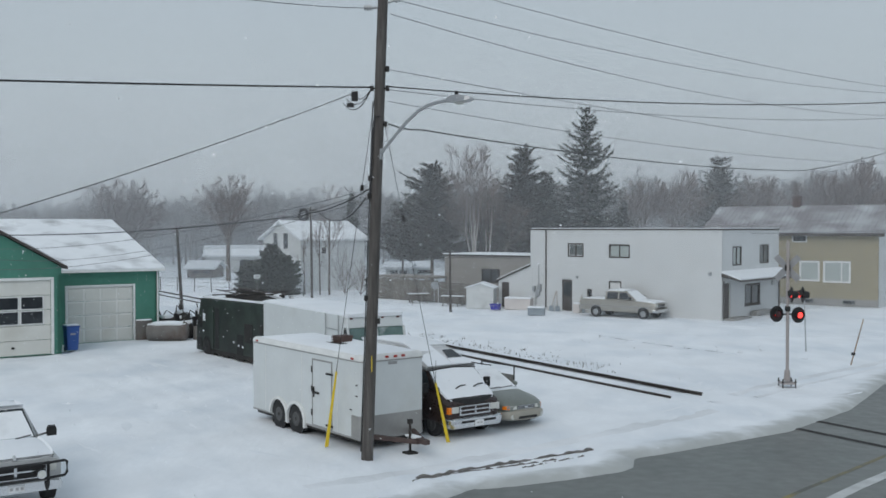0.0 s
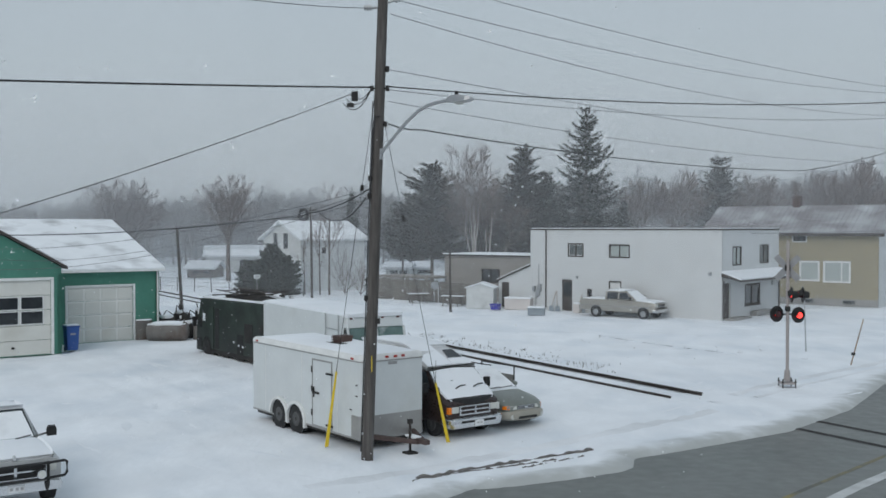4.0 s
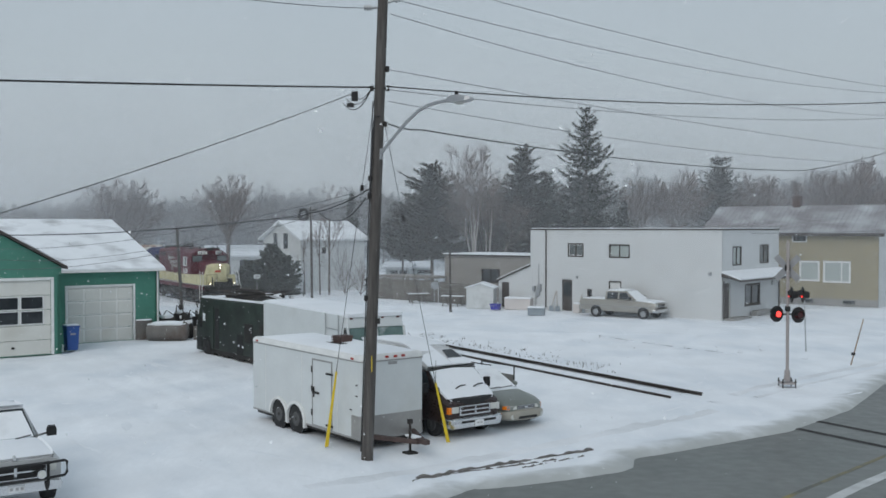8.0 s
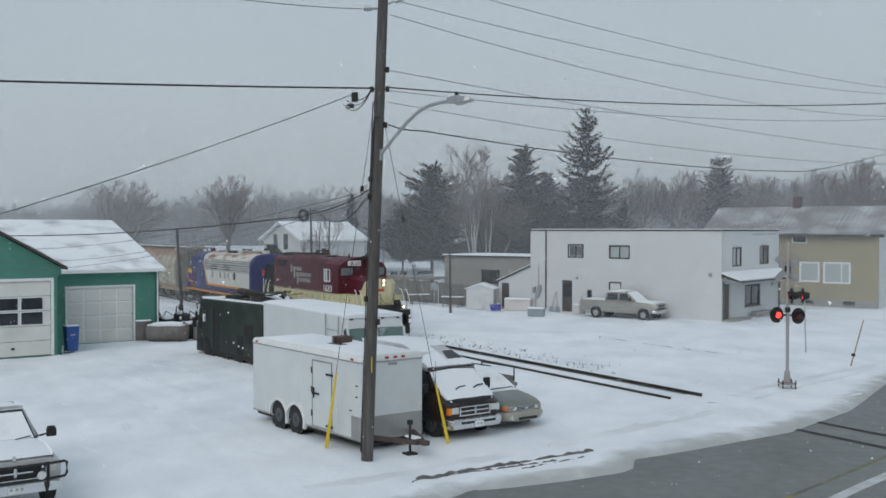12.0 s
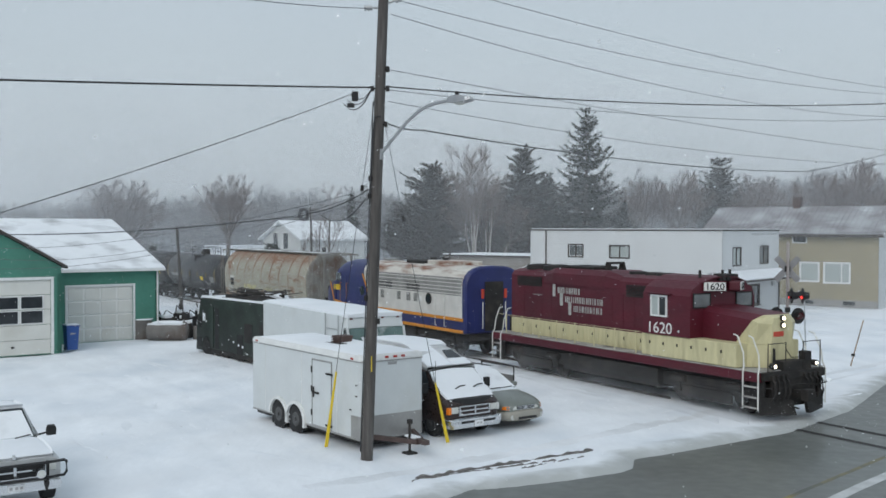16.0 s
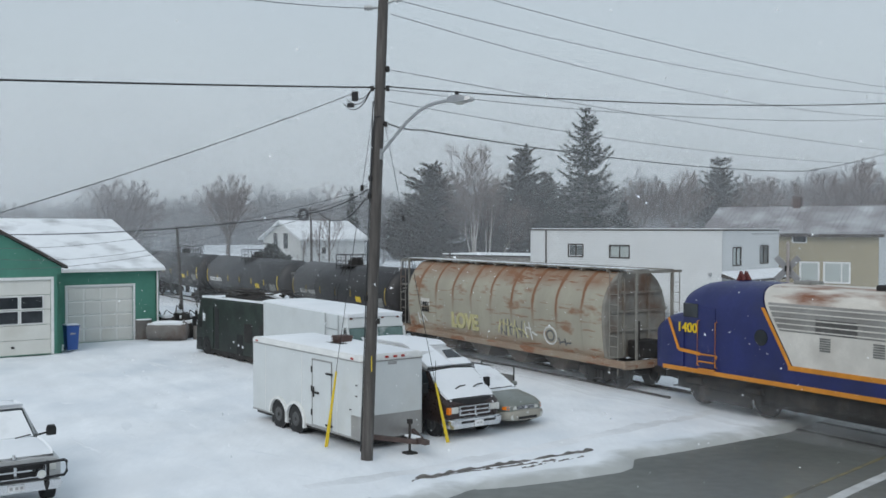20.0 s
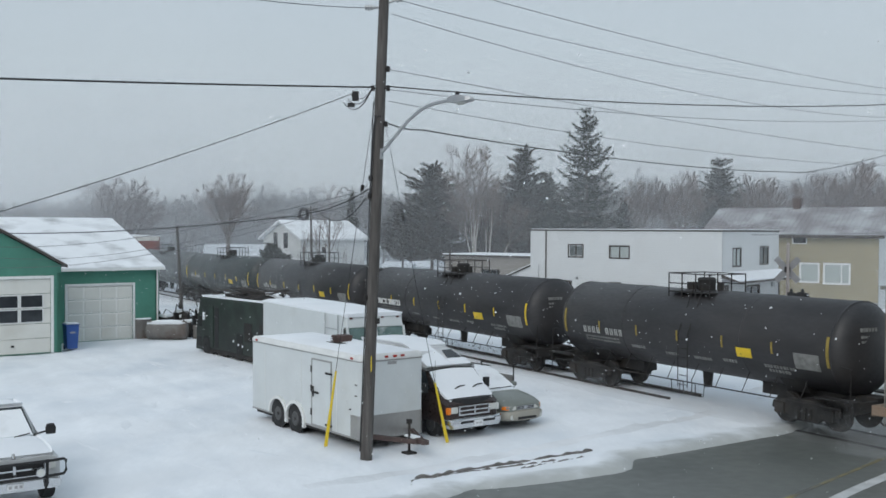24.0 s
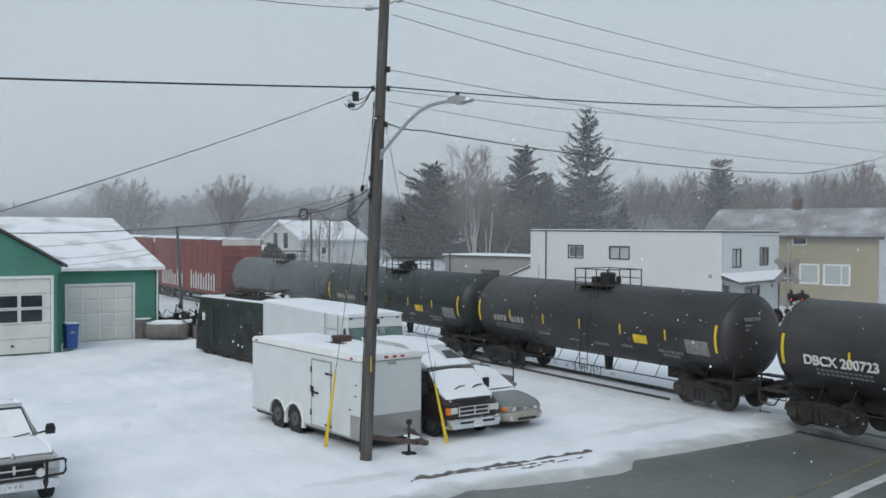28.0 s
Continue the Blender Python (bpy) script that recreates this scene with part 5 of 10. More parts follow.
# --- covered-cab diesel, blue and white, running cab to the rear ---
def cab_unit():
    e = rail_vehicle("cab_diesel_locomotive", 6.55, "blue and off-white streamlined diesel locomotive with orange stripes and rusty roof", "locomotive")

    def sec(x, w=1.52, zb=1.30, ze=3.42, zt=4.32, lean=0.0):
        """A body section; lean shifts it along x with height."""
        pts = [(w, zb)] + [(w, zb + (ze - zb) * k / 3) for k in (1, 2, 3)]
        for k in range(1, 7):
            a = k * math.pi / 12
            pts.append((w * math.cos(a) ** 0.62 if k < 6 else 0.0, ze + (zt - ze) * math.sin(a) ** 0.95))
        half = [(-y, z) for y, z in pts]
        ring = half + [(y, z) for y, z in reversed(pts[:-1])]
        return [(x - lean * (z - 1.3), y, z) for y, z in ring]

    def cut_low(x, z0, z1, lean, w=1.52):
        return [(x - lean * (z - 1.3), y, z) for y, z in ((-w, z0), (-w, z1), (w, z1), (w, z0))]

    lean = 0.62
    # white flanks (lower body to the eave) and separate rusted roof
    def roof_sec(x, lean_=0.0):
        ring = sec(x, lean=lean_)
        return ring[3:16]
    bm = bmesh.new()
    loft(bm, [cut_low(-1.15, 1.95, 3.43, lean), cut_low(7.35, 1.95, 3.43, 0.0)])
    flank = part("body_side", bm, OFFWHITE, e, "grimy off-white carbody sides")
    bm = bmesh.new()
    loft(bm, [roof_sec(-1.15, lean), roof_sec(0.5, 0.3), roof_sec(2.5), roof_sec(5.0), roof_sec(7.3)])
    part("roof", bm, ROOF_RUST, e, "white roof with large orange rust patches", smooth=True)
    bm = bmesh.new()
    box(bm, -2.3, 7.35, -1.515, 1.515, 1.30, 1.95)
    part("lower_body", bm, BLUE, e)
    for z0, z1, lab in ((1.83, 1.97, "upper"), (1.29, 1.43, "lower")):
        bm = bmesh.new()
        for y in (-1.53, 1.53):
            box(bm, -1.72 if lab == "upper" else -7.0, 7.35, y - 0.008, y + 0.008, z0, z1)
        part("orange_stripe", bm, ORANGE, e)
    for y in (-1.535, 1.535):
        bm = bmesh.new()
        loft(bm, [[(-1.32 - lean * (z - 1.3) + dx, y + dy, z) for dy in (-0.004, 0.004) for dx in ((0, 0.14) if dy < 0 else (0.14, 0))] for z in (1.87, 3.62)])
        part("slanted_stripe", bm, ORANGE, e)
    # a grey screen along the eave, crossed by bright slats
    curve = [(1.520, 2.97), (1.520, 3.42), (1.487, 3.67), (1.440, 3.79)]

    def start(z):
        return -1.02 - lean * (z - 1.3)

    for side in (-1, 1):
        bm = bmesh.new()
        loft(bm, [[(x_of(z), side * (y + o), z) for y, z in curve for o in (0.006,)] + [(x_of(z), side * (y - 0.02), z) for y, z in reversed(curve)] for x_of in (start, lambda z: 7.2)])
        screen = part("grille_screen", bm, GRILLEGREY, e, "grey grille screen under the eave")
        for x0, x1 in ((-0.75, 0.65), (2.15, 3.45)):
            block("louvre_opening", screen, CHALK_SOOT, x0, x1, side * 1.531 - 0.004, side * 1.531 + 0.004, 2.99, 3.41, 0, "dark louvre opening")
        for y, z in ((1.526, 3.02), (1.526, 3.18), (1.526, 3.34), (1.508, 3.52), (1.482, 3.68)):
            bm = bmesh.new()
            box(bm, start(z), 7.2, side * (y + 0.012) - 0.016, side * (y + 0.012) + 0.016, z, z + 0.035)
            part("slat", bm, OFFWHITE, screen)
    for x in (-0.60, 1.15, 2.15, 2.85):
        bm = bmesh.new()
        for k in range(6):
            box(bm, x, x + 0.36, -1.540, -1.515, 2.50 + k * 0.068, 2.545 + k * 0.068)
        part("louvre", bm, CHALK_DIM, e)
    block("notice", e, CHALK, 3.35, 3.62, -1.530, -1.521, 2.52, 2.78, 0)
    bm = bmesh.new()
    rod(bm, (4.3, -1.55, 2.70), (4.3, -1.515, 2.70), 0.27, 0.27, 24)
    port = part("porthole", bm, IRON, e, "round dark porthole")
    g = bmesh.new()
    rod(g, (4.3, -1.562, 2.70), (4.3, -1.551, 2.70), 0.21, 0.21, 24)
    part("pane", g, GLASS_DARK, port)
    # engine-room door with its two grab rails
    block("side_door", e, OFFWHITE, 5.15, 5.75, -1.535, -1.521, 1.99, 2.95, 0.01)
    for x in (5.02, 5.84):
        bm = bmesh.new()
        pipe(bm, [(x, -1.52, 1.50), (x, -1.60, 1.52), (x, -1.60, 2.86), (x, -1.52, 2.88)], 0.022)
        part("grab_rail", bm, RAILWHITE, e)
    # blue rear end with its gangway
    bm = bmesh.new()
    loft(bm, [sec(7.28, 1.525, 1.29, 3.425, 4.335), sec(7.48, 1.525, 1.29, 3.425, 4.335), sec(7.56, 1.45, 1.33, 3.38, 4.25)])
    rear = part("rear_end", bm, BLUE, e, "royal blue rear end", smooth=True)
    block("gangway_door", rear, IRON, 7.555, 7.60, -0.50, 0.50, 1.38, 3.62, 0.01)
    for y in (-0.62, 0.62):
        block("marker_lamp", rear, SIGNRED, 7.555, 7.62, y - 0.07, y + 0.07, 2.86, 3.28, 0.02)
        bm = bmesh.new()
        rod(bm, (7.60, y, 1.5), (7.60, y, 2.7), 0.02, 0.02, 6)
        part("grab_rail", bm, RAILWHITE, rear)
    # blue cab and nose
    bm = bmesh.new()
    cabs = [sec(-1.22, lean=lean), sec(-2.4, lean=lean * 0.75), sec(-4.0, lean=0.25), sec(-5.2, lean=0.0), sec(-5.7, 1.50, 1.3, 3.40, 4.24), sec(-6.1, 1.47, 1.3, 3.32, 4.05)]
    loft(bm, cabs)
    cab_ob = part("cab", bm, BLUE, e, "royal blue cab", smooth=True)
    bm = bmesh.new()
    loft(bm, [sec(-6.05, 1.515, 1.29, 2.75, 3.36), sec(-6.6, 1.50, 1.29, 2.72, 3.28), sec(-7.1, 1.45, 1.29, 2.62, 3.14), sec(-7.5, 1.32, 1.30, 2.45, 2.94), sec(-7.75, 1.08, 1.32, 2.25, 2.66), sec(-7.88, 0.70, 1.40, 2.05, 2.38), sec(-7.93, 0.30, 1.6, 1.9, 2.1)])
    nose = part("nose", bm, BLUE, e, "rounded blue nose", smooth=True)
    bm = bmesh.new()
    loft(bm, [[(x, y * w, z - 0.10 * y * y + (0.02 if y * y < 0.9 else -0.01)) for y in (-0.95, -0.6, -0.2, 0.2, 0.6, 0.95)] + [(x, y * w, z - 0.10 * y * y - 0.12) for y in (0.95, 0, -0.95)] for x, w, z in ((-6.3, 1.15, 3.37), (-6.7, 1.12, 3.30), (-7.1, 1.0, 3.17), (-7.35, 0.8, 3.05))])
    part("nose_snow", bm, SNOW_THIN, nose, "snow lying on the nose", smooth=True)
    bm = bmesh.new()
    rod(bm, (-7.55, 0, 2.62), (-7.80, 0, 2.62), 0.20, 0.20, 18)
    part("headlamp", bm, STEEL, nose)
    for y in (-1, 1):
        g = bmesh.new()
        loft(g, [[(-6.12, y * 1.36, 3.42), (-6.22, y * 0.12, 3.48), (-5.98, y * 0.12, 3.98), (-5.92, y * 1.16, 3.90)],
                 [(-6.17, y * 1.36, 3.43), (-6.27, y * 0.12, 3.49), (-6.03, y * 0.12, 3.99), (-5.97, y * 1.16, 3.91)]])
        part("windscreen", g, GLASS_DARK, cab_ob, "dark split windscreen")
        block("cab_side_window", cab_ob, GLASS_DARK, -6.06, -5.40, y * 1.512 - 0.026, y * 1.512 + 0.026, 3.10, 3.56, 0.05)
        block("cab_door", cab_ob, BLUE, -5.28, -4.62, y * 1.530 - 0.014, y * 1.530 + 0.014, 1.50, 3.45, 0.02)
        bm = bmesh.new()
        for x in (-5.34, -4.56):
            pipe(bm, [(x, y * 1.52, 1.55), (x, y * 1.60, 1.57), (x, y * 1.60, 3.0), (x, y * 1.52, 3.02)], 0.018)
        part("grab_rail", bm, ORANGE if y < 0 else STEEL, cab_ob)
        bm = bmesh.new()
        for z in (1.44, 1.68, 1.92):
            box(bm, -5.30, -4.62, y * 1.56 - 0.04, y * 1.56 + 0.04, z, z + 0.035)
        part("door_step", bm, ORANGE, cab_ob)
        bm = bmesh.new()
        rod(bm, (-2.75, y * 1.51, 2.70), (-2.75, y * 1.545, 2.70), 0.25, 0.25, 20)
        part("porthole", bm, GLASS_DARK, cab_ob)
    # orange chevron on the nose side
    for y in (-1.538, 1.538):
        bm = bmesh.new()
        for (xa, za), (xb, zb) in (((-6.72, 3.02), (-6.25, 2.0)), ((-6.25, 2.0), (-4.55, 1.88))):
            d = Vector((xb - xa, 0, zb - za)).normalized() * 0.055
            nrm = Vector((-d.z, 0, d.x))
            loft(bm, [[(xa + nrm.x, yy, za + nrm.z), (xa - nrm.x, yy, za - nrm.z), (xb - nrm.x, yy, zb - nrm.z), (xb + nrm.x, yy, zb + nrm.z)] for yy in (y - 0.005, y + 0.005)])
        part("nose_stripe", bm, ORANGE, e)
    lettering("number", "1400", 0.44, MARK_YELLOW, cab_ob, pose(-5.84, -1.560, 2.74), 1.05, 0.016, 0.006)
    # roof gear
    for x0, x1, w, z1, mt in ((0.6, 2.4, 0.70, 4.44, IRON), (2.6, 5.7, 0.62, 4.48, ROOF_RUST), (-2.6, -1.9, 0.3, 4.42, CHALK_DIM)):
        bm = bmesh.new()
        box(bm, x0, x1, -w, w, 4.20, z1)
        soften(bm, 0.05)
        part("roof_hatch", bm, mt, e)
    for x in (3.35, 2.2):
        bm = bmesh.new()
        rod(bm, (x, 0.0, 4.2), (x, 0, 4.58), 0.14, 0.16, 12)
        part("exhaust_stack", bm, IRON, e)
    for y, x0 in ((-0.09, -4.98), (0.09, -4.92)):
        bm = bmesh.new()
        rod(bm, (x0, y, 4.22), (x0 + 0.10, y, 4.62), 0.11, 0.04, 10)
        rod(bm, (x0 + 0.10, y, 4.60), (x0 + 0.24, y, 4.32), 0.04, 0.08, 10)
        part("horn", bm, HORNRED, e, "dull red roof horn")
    bm = bmesh.new()
    extrude(bm, [(-1.2, 0.55), (-1.35, 0.75), (-1.35, 1.29), (1.35, 1.29), (1.35, 0.75), (1.2, 0.42)], -2.7, 2.7)
    soften(bm, 0.05)
    part("fuel_tank", bm, IRON, e)
    bm = bmesh.new()
    box(bm, -7.2, 7.4, -1.2, 1.2, 0.95, 1.299)
    part("underframe", bm, IRON, e)
    for way in (1, -1):
        coupler(e, 7.2 * way, way)
        bogie(e, 4.55 * way, 2.74, 0.51, True)


# --- cylindrical covered hopper ---
def covered_hopper():
    e = rail_vehicle("covered_hopper_wagon", -10.95, "rust-streaked pale grey cylindrical covered hopper wagon with graffiti", "rail wagon")

    def hop_y(z):
        """Half width of the body at a height."""
        if z >= 2.86:
            return 1.55 * math.sqrt(max(0.0, 1 - ((z - 2.86) / 1.72) ** 2))
        return 1.55 * (1 - 0.10 * ((2.86 - z) / 1.6) ** 2)

    levels = [1.22, 1.5, 1.9, 2.3, 2.7, 3.0, 3.3, 3.6, 3.85, 4.05, 4.2, 4.32, 4.40]

    def ring(x, k=1.0):
        half = [(-hop_y(z) * k, z) for z in levels]
        return [(x, y, z) for y, z in half] + [(x, -y, z) for y, z in reversed(half)]

    bm = bmesh.new()
    loft(bm, [ring(x) for x in (-7.28, -3.6, 0, 3.6, 7.28)])
    body = part("body", bm, HOPPER, e, "pale grey curved steel body weeping rust at its seams", smooth=True)
    for way in (-1, 1):
        bm = bmesh.new()
        a = [(7.282 * way, y, z) for _, y, z in ring(0)]
        b = [(7.39 * way, y * 0.97, z) for _, y, z in ring(0)]
        c = [(7.41 * way, y * 0.9, z) for _, y, z in ring(0)]
        loft(bm, [a, b, c] if way > 0 else [c, b, a])
        part("end_plate", bm, HOPPER_END, body, "weathered grey end sheet")
        bm = bmesh.new()
        for z in (2.2, 2.9, 3.6):
            box(bm, min(7.41 * way, 7.49 * way), max(7.41 * way, 7.49 * way), -1.25, 1.25, z, z + 0.10)
        for y in (-0.6, 0.6):
            box(bm, min(7.41 * way, 7.50 * way), max(7.41 * way, 7.50 * way), y - 0.05, y + 0.05, 1.3, 4.2)
        part("end_stiffener", bm, HOPPER_END, body)
    # welded seams
    for k in range(9):
        x = -6.24 + k * 1.54
        bm = bmesh.new()
        for side in (-1, 1):
            loft(bm, [[(x - 0.02, side * (hop_y(z) + 0.008), z), (x + 0.02, side * (hop_y(z) + 0.008), z), (x + 0.02, side * (hop_y(z) - 0.03), z), (x - 0.02, side * (hop_y(z) - 0.03), z)] for z in levels])
        part("seam", bm, HOPPER, body)
    # roof walkway, hatches
    bm = bmesh.new()
    for y0, y1 in ((-0.85, -0.35), (0.35, 0.85)):
        box(bm, -8.5, 8.5, y0, y1, 4.50, 4.54)
    for k in range(12):
        x = -8.3 + k * 1.51
        box(bm, x - 0.03, x + 0.03, -0.9, 0.9, 4.40, 4.50)
    part("running_board", bm, HOPPER_END, e, "rusted roof walkway")
    bm = bmesh.new()
    box(bm, -7.1, 7.1, -0.30, 0.30, 4.40, 4.52)
    soften(bm, 0.04)
    part("hatch_cover", bm, SNOW_PATCHY, e, "long roof hatch dusted with snow")
    bm = bmesh.new()
    box(bm, -8.5, 8.5, -0.84, -0.36, 4.542, 4.565)
    part("snow", bm, SNOW_PATCHY, e, "thin snow on the walkway")
    # side sills, end frames, ladders
    for y in (-1.44, 1.44):
        block("side_sill", e, HOPPER, -8.5, 8.5, y - 0.09, y + 0.09, 0.98, 1.24, 0.015)
    for way in (-1, 1):
        x = 8.43 * way
        block("end_sill", e, HOPPER, min(x, x + 0.12 * way), max(x, x + 0.12 * way), -1.52, 1.52, 0.95, 1.25, 0.02)
        bm = bmesh.new()
        for y in (-0.87, 0.87):
            box(bm, x - 0.035, x + 0.035, y - 0.04, y + 0.04, 1.25, 4.46)
        box(bm, x - 0.05, x + 0.05, -1.3, 1.3, 4.40, 4.498)
        part("end_post", bm, HOPPER_END, e)
        for y in (-1.50, 1.50):
            bm = bmesh.new()
            for k in range(9):
                z = 1.35 + k * 0.38
                rod(bm, (x - 0.75 * way, y, z), (x - 0.28 * way, y, z), 0.014, 0.014, 5)
            for dx in (0.75, 0.28):
                rod(bm, (x - dx * way, y, 0.7), (x - dx * way, y, 4.48), 0.018, 0.018, 5)
            part("ladder", bm, HOPPER_END, e)
        bm = bmesh.new()
        loft(bm, [[(6.6 * way, -1.35, 1.25), (6.6 * way, 1.35, 1.25), (7.1 * way, 1.35, 2.3), (7.1 * way, -1.35, 2.3)],
                  [(6.5 * way, -1.35, 1.20), (6.5 * way, 1.35, 1.20), (7.05 * way, 1.35, 2.32), (7.05 * way, -1.35, 2.32)]])
        box(bm, min(7.55 * way, 8.2 * way), max(7.55 * way, 8.2 * way), -0.5, 0.5, 1.25, 1.9)
        rod(bm, (7.9 * way, -0.3, 1.4), (7.9 * way, -0.3, 2.6), 0.05, 0.05, 8)
        part("brake_gear", bm, IRON, e)
        coupler(e, 8.5 * way, way)
        bogie(e, 6.6 * way, 1.78, 0.46)
    for x in (-4.1, -1.38, 1.38, 4.1):
        bm = bmesh.new()
        loft(bm, [[(x - 1.2, -1.30, 1.20), (x + 1.2, -1.30, 1.20), (x + 1.2, 1.30, 1.20), (x - 1.2, 1.30, 1.20)],
                  [(x - 0.32, -1.02, 0.42), (x + 0.32, -1.02, 0.42), (x + 0.32, 1.02, 0.42), (x - 0.32, 1.02, 0.42)]])
        part("discharge_hopper", bm, HOPPER_LOW, e, "sloping discharge pocket black with grime")
        block("outlet_gate", e, IRON, x - 0.42, x + 0.42, -0.7, 0.7, 0.36, 0.43, 0.01)
    # sprayed letters and shapes low on the side
    lettering("graffiti", "LOVE", 0.92, GRAFFITI_A, body, pose(-2.2, -hop_y(1.85) - 0.02, 1.84, 3, 0, 0), 1.0, 0.035, 0.035)

    def spray(x0, z0, w, h, material, seed):
        r = random.Random(seed)
        bm = bmesh.new()
        for k in range(int(w / 0.34)):
            x = x0 + k * 0.36
            a = r.uniform(-0.2, 0.2)
            for p, q in (((x, z0 + h * r.uniform(0, 0.15)), (x + a, z0 + h * r.uniform(0.8, 1))), ((x, z0 + h * r.uniform(0.3, 0.9)), (x + 0.34, z0 + h * r.uniform(0.1, 0.9)))):
                for j in range(3):
                    (xa, za), (xb, zb) = [(p[0] + (q[0] - p[0]) * f, p[1] + (q[1] - p[1]) * f) for f in (j / 3, (j + 1) / 3)]
                    rod(bm, (xa, -hop_y(za) + 0.03, za), (xb, -hop_y(zb) + 0.03, zb), 0.05, 0.05, 5)
        part("graffiti", bm, material, body)
    spray(0.45, 1.48, 2.2, 0.85, GRAFFITI_A, 2)
    spray(0.65, 1.46, 1.8, 0.80, GRAFFITI_C, 6)
    spray(2.5, 1.50, 0.9, 0.75, GRAFFITI_B, 3)
    spray(-6.3, 1.45, 1.0, 0.6, GRAFFITI_B, 4)
    spray(4.7, 1.48, 1.0, 0.30, GRAFFITI_C, 7)
    for r0, m_ in ((0.34, GRAFFITI_B), (0.20, GRAFFITI_C)):
        bm = bmesh.new()
        for k in range(14):
            pts = [(4.1 + r0 * 1.2 * math.cos(t), 1.80 + r0 * math.sin(t)) for t in (2 * math.pi * k / 14, 2 * math.pi * (k + 1) / 14)]
            rod(bm, *[(x, -hop_y(z) + 0.03, z) for x, z in pts], 0.055, 0.055, 5)
        part("graffiti", bm, m_, body)
    block("data_panel", body, OFFWHITE, -6.06, -5.26, -1.556, -1.540, 2.36, 2.70, 0)
    lettering("reporting_mark", "NMIX", 0.30, BLACK, body, pose(-5.66, -1.560, 2.43), 0.95, 0.01, 0.006)
    for k in range(5):
        block("lettering_bar", body, BLACK, -5.98 + k * 0.14, -5.90 + k * 0.14, -1.552, -1.536, 2.06, 2.28, 0)


# --- tank wagons ---
def tank_wagon(s, marks, paint, label, mark_mat, text="", radius=1.40, placard=True, dome=True):
    e = rail_vehicle("tank_wagon", s, label, "rail wagon", "tank wagons of the train")
    L = marks / 2 + 0.12
    zc = 2.55

    def circ(x, r, n=40):
        return [(x, r * math.cos(2 * math.pi * k / n), zc + r * math.sin(2 * math.pi * k / n)) for k in range(n)]

    bm = bmesh.new()
    ends = [(math.sin(radians(a)) * 0.50, math.cos(radians(a))) for a in (0, 25, 45, 62, 76, 86)]
    secs = [circ(-L - d, radius * max(c, 0.06)) for d, c in reversed(ends)] + [circ(0, radius)] + [circ(L + d, radius * max(c, 0.06)) for d, c in ends]
    loft(bm, secs)
    tank = part("tank", bm, paint, e, smooth=True)
    # weld bands
    for x in (-L + 0.02, -L * 0.45, L * 0.45, L - 0.02):
        bm = bmesh.new()
        loft(bm, [circ(x - 0.04, radius + 0.004), circ(x - 0.03, radius + 0.012), circ(x + 0.03, radius + 0.012), circ(x + 0.04, radius + 0.004)], cap=False)
        part("weld_band", bm, paint, tank, smooth=True)

    def on_shell(bm, x0, x1, z0, z1, lift=0.012, steps=3):
        rows = []
        for i in range(steps + 1):
            z = z0 + (z1 - z0) * i / steps
            y = -math.sqrt(max(0.01, radius ** 2 - (z - zc) ** 2)) - lift
            rows.append([(x0, y, z), (x1, y, z), (x1, y + 0.03, z), (x0, y + 0.03, z)])
        loft(bm, rows)

    for x in (-marks / 2, marks / 2):
        bm = bmesh.new()
        on_shell(bm, x - 0.05, x + 0.05, 2.05, 2.95, steps=6)
        part("reflective_mark", bm, mark_mat, tank, "tall yellow reflective strip")
    for k in range(1, 6):
        x = -marks / 2 + marks * k / 6
        bm = bmesh.new()
        on_shell(bm, x - 0.035, x + 0.035, 2.25, 2.62)
        part("reflective_mark", bm, mark_mat, tank)
    if placard:
        bm = bmesh.new()
        on_shell(bm, marks * 0.215, marks * 0.265, 2.02, 2.32)
        part("placard", bm, MARK_YELLOW, tank, "yellow placard")
        bm = bmesh.new()
        on_shell(bm, marks * 0.40, marks * 0.475, 1.90, 2.38)
        part("data_panel", bm, CHALK_DIM, tank, "grey data panel")
    rng = random.Random(int(s * 10))
    for x, z, w in ((0.16, 1.78, 0.7), (0.30, 1.80, 1.3), (0.31, 1.66, 0.9), (-0.20, 1.80, 0.8), (-0.06, 1.72, 0.7), (0.05, 1.72, 0.9)):
        bm = bmesh.new()
        n = int(w / 0.12)
        for k in range(n):
            on_shell(bm, marks * x + k * 0.12, marks * x + k * 0.12 + rng.uniform(0.05, 0.10), z, z + 0.10, steps=1)
        part("lettering_bar", bm, CHALK_DIM, tank)
    if text:
        y = -math.sqrt(radius ** 2 - (2.24 - zc) ** 2) - 0.02
        lettering("reporting_mark", text, 0.40, CHALK, tank, pose(-marks / 2 + 2.05, y - 0.03, 2.26, 12, 0, 0), 1.05, 0.02, 0.006)
    else:
        bm = bmesh.new()
        for k in range(9):
            if k != 4:
                for f in (0.0, 0.10):
                    on_shell(bm, -marks / 2 + 1.1 + k * 0.25 + f, -marks / 2 + 1.15 + k * 0.25 + f, 2.14, 2.38)
                on_shell(bm, -marks / 2 + 1.1 + k * 0.25, -marks / 2 + 1.25 + k * 0.25, (2.14, 2.25, 2.34)[k % 3], (2.14, 2.25, 2.34)[k % 3] + 0.04, steps=1)
        part("lettering_bar", bm, CHALK_DIM if not placard else CHALK_MID, tank)
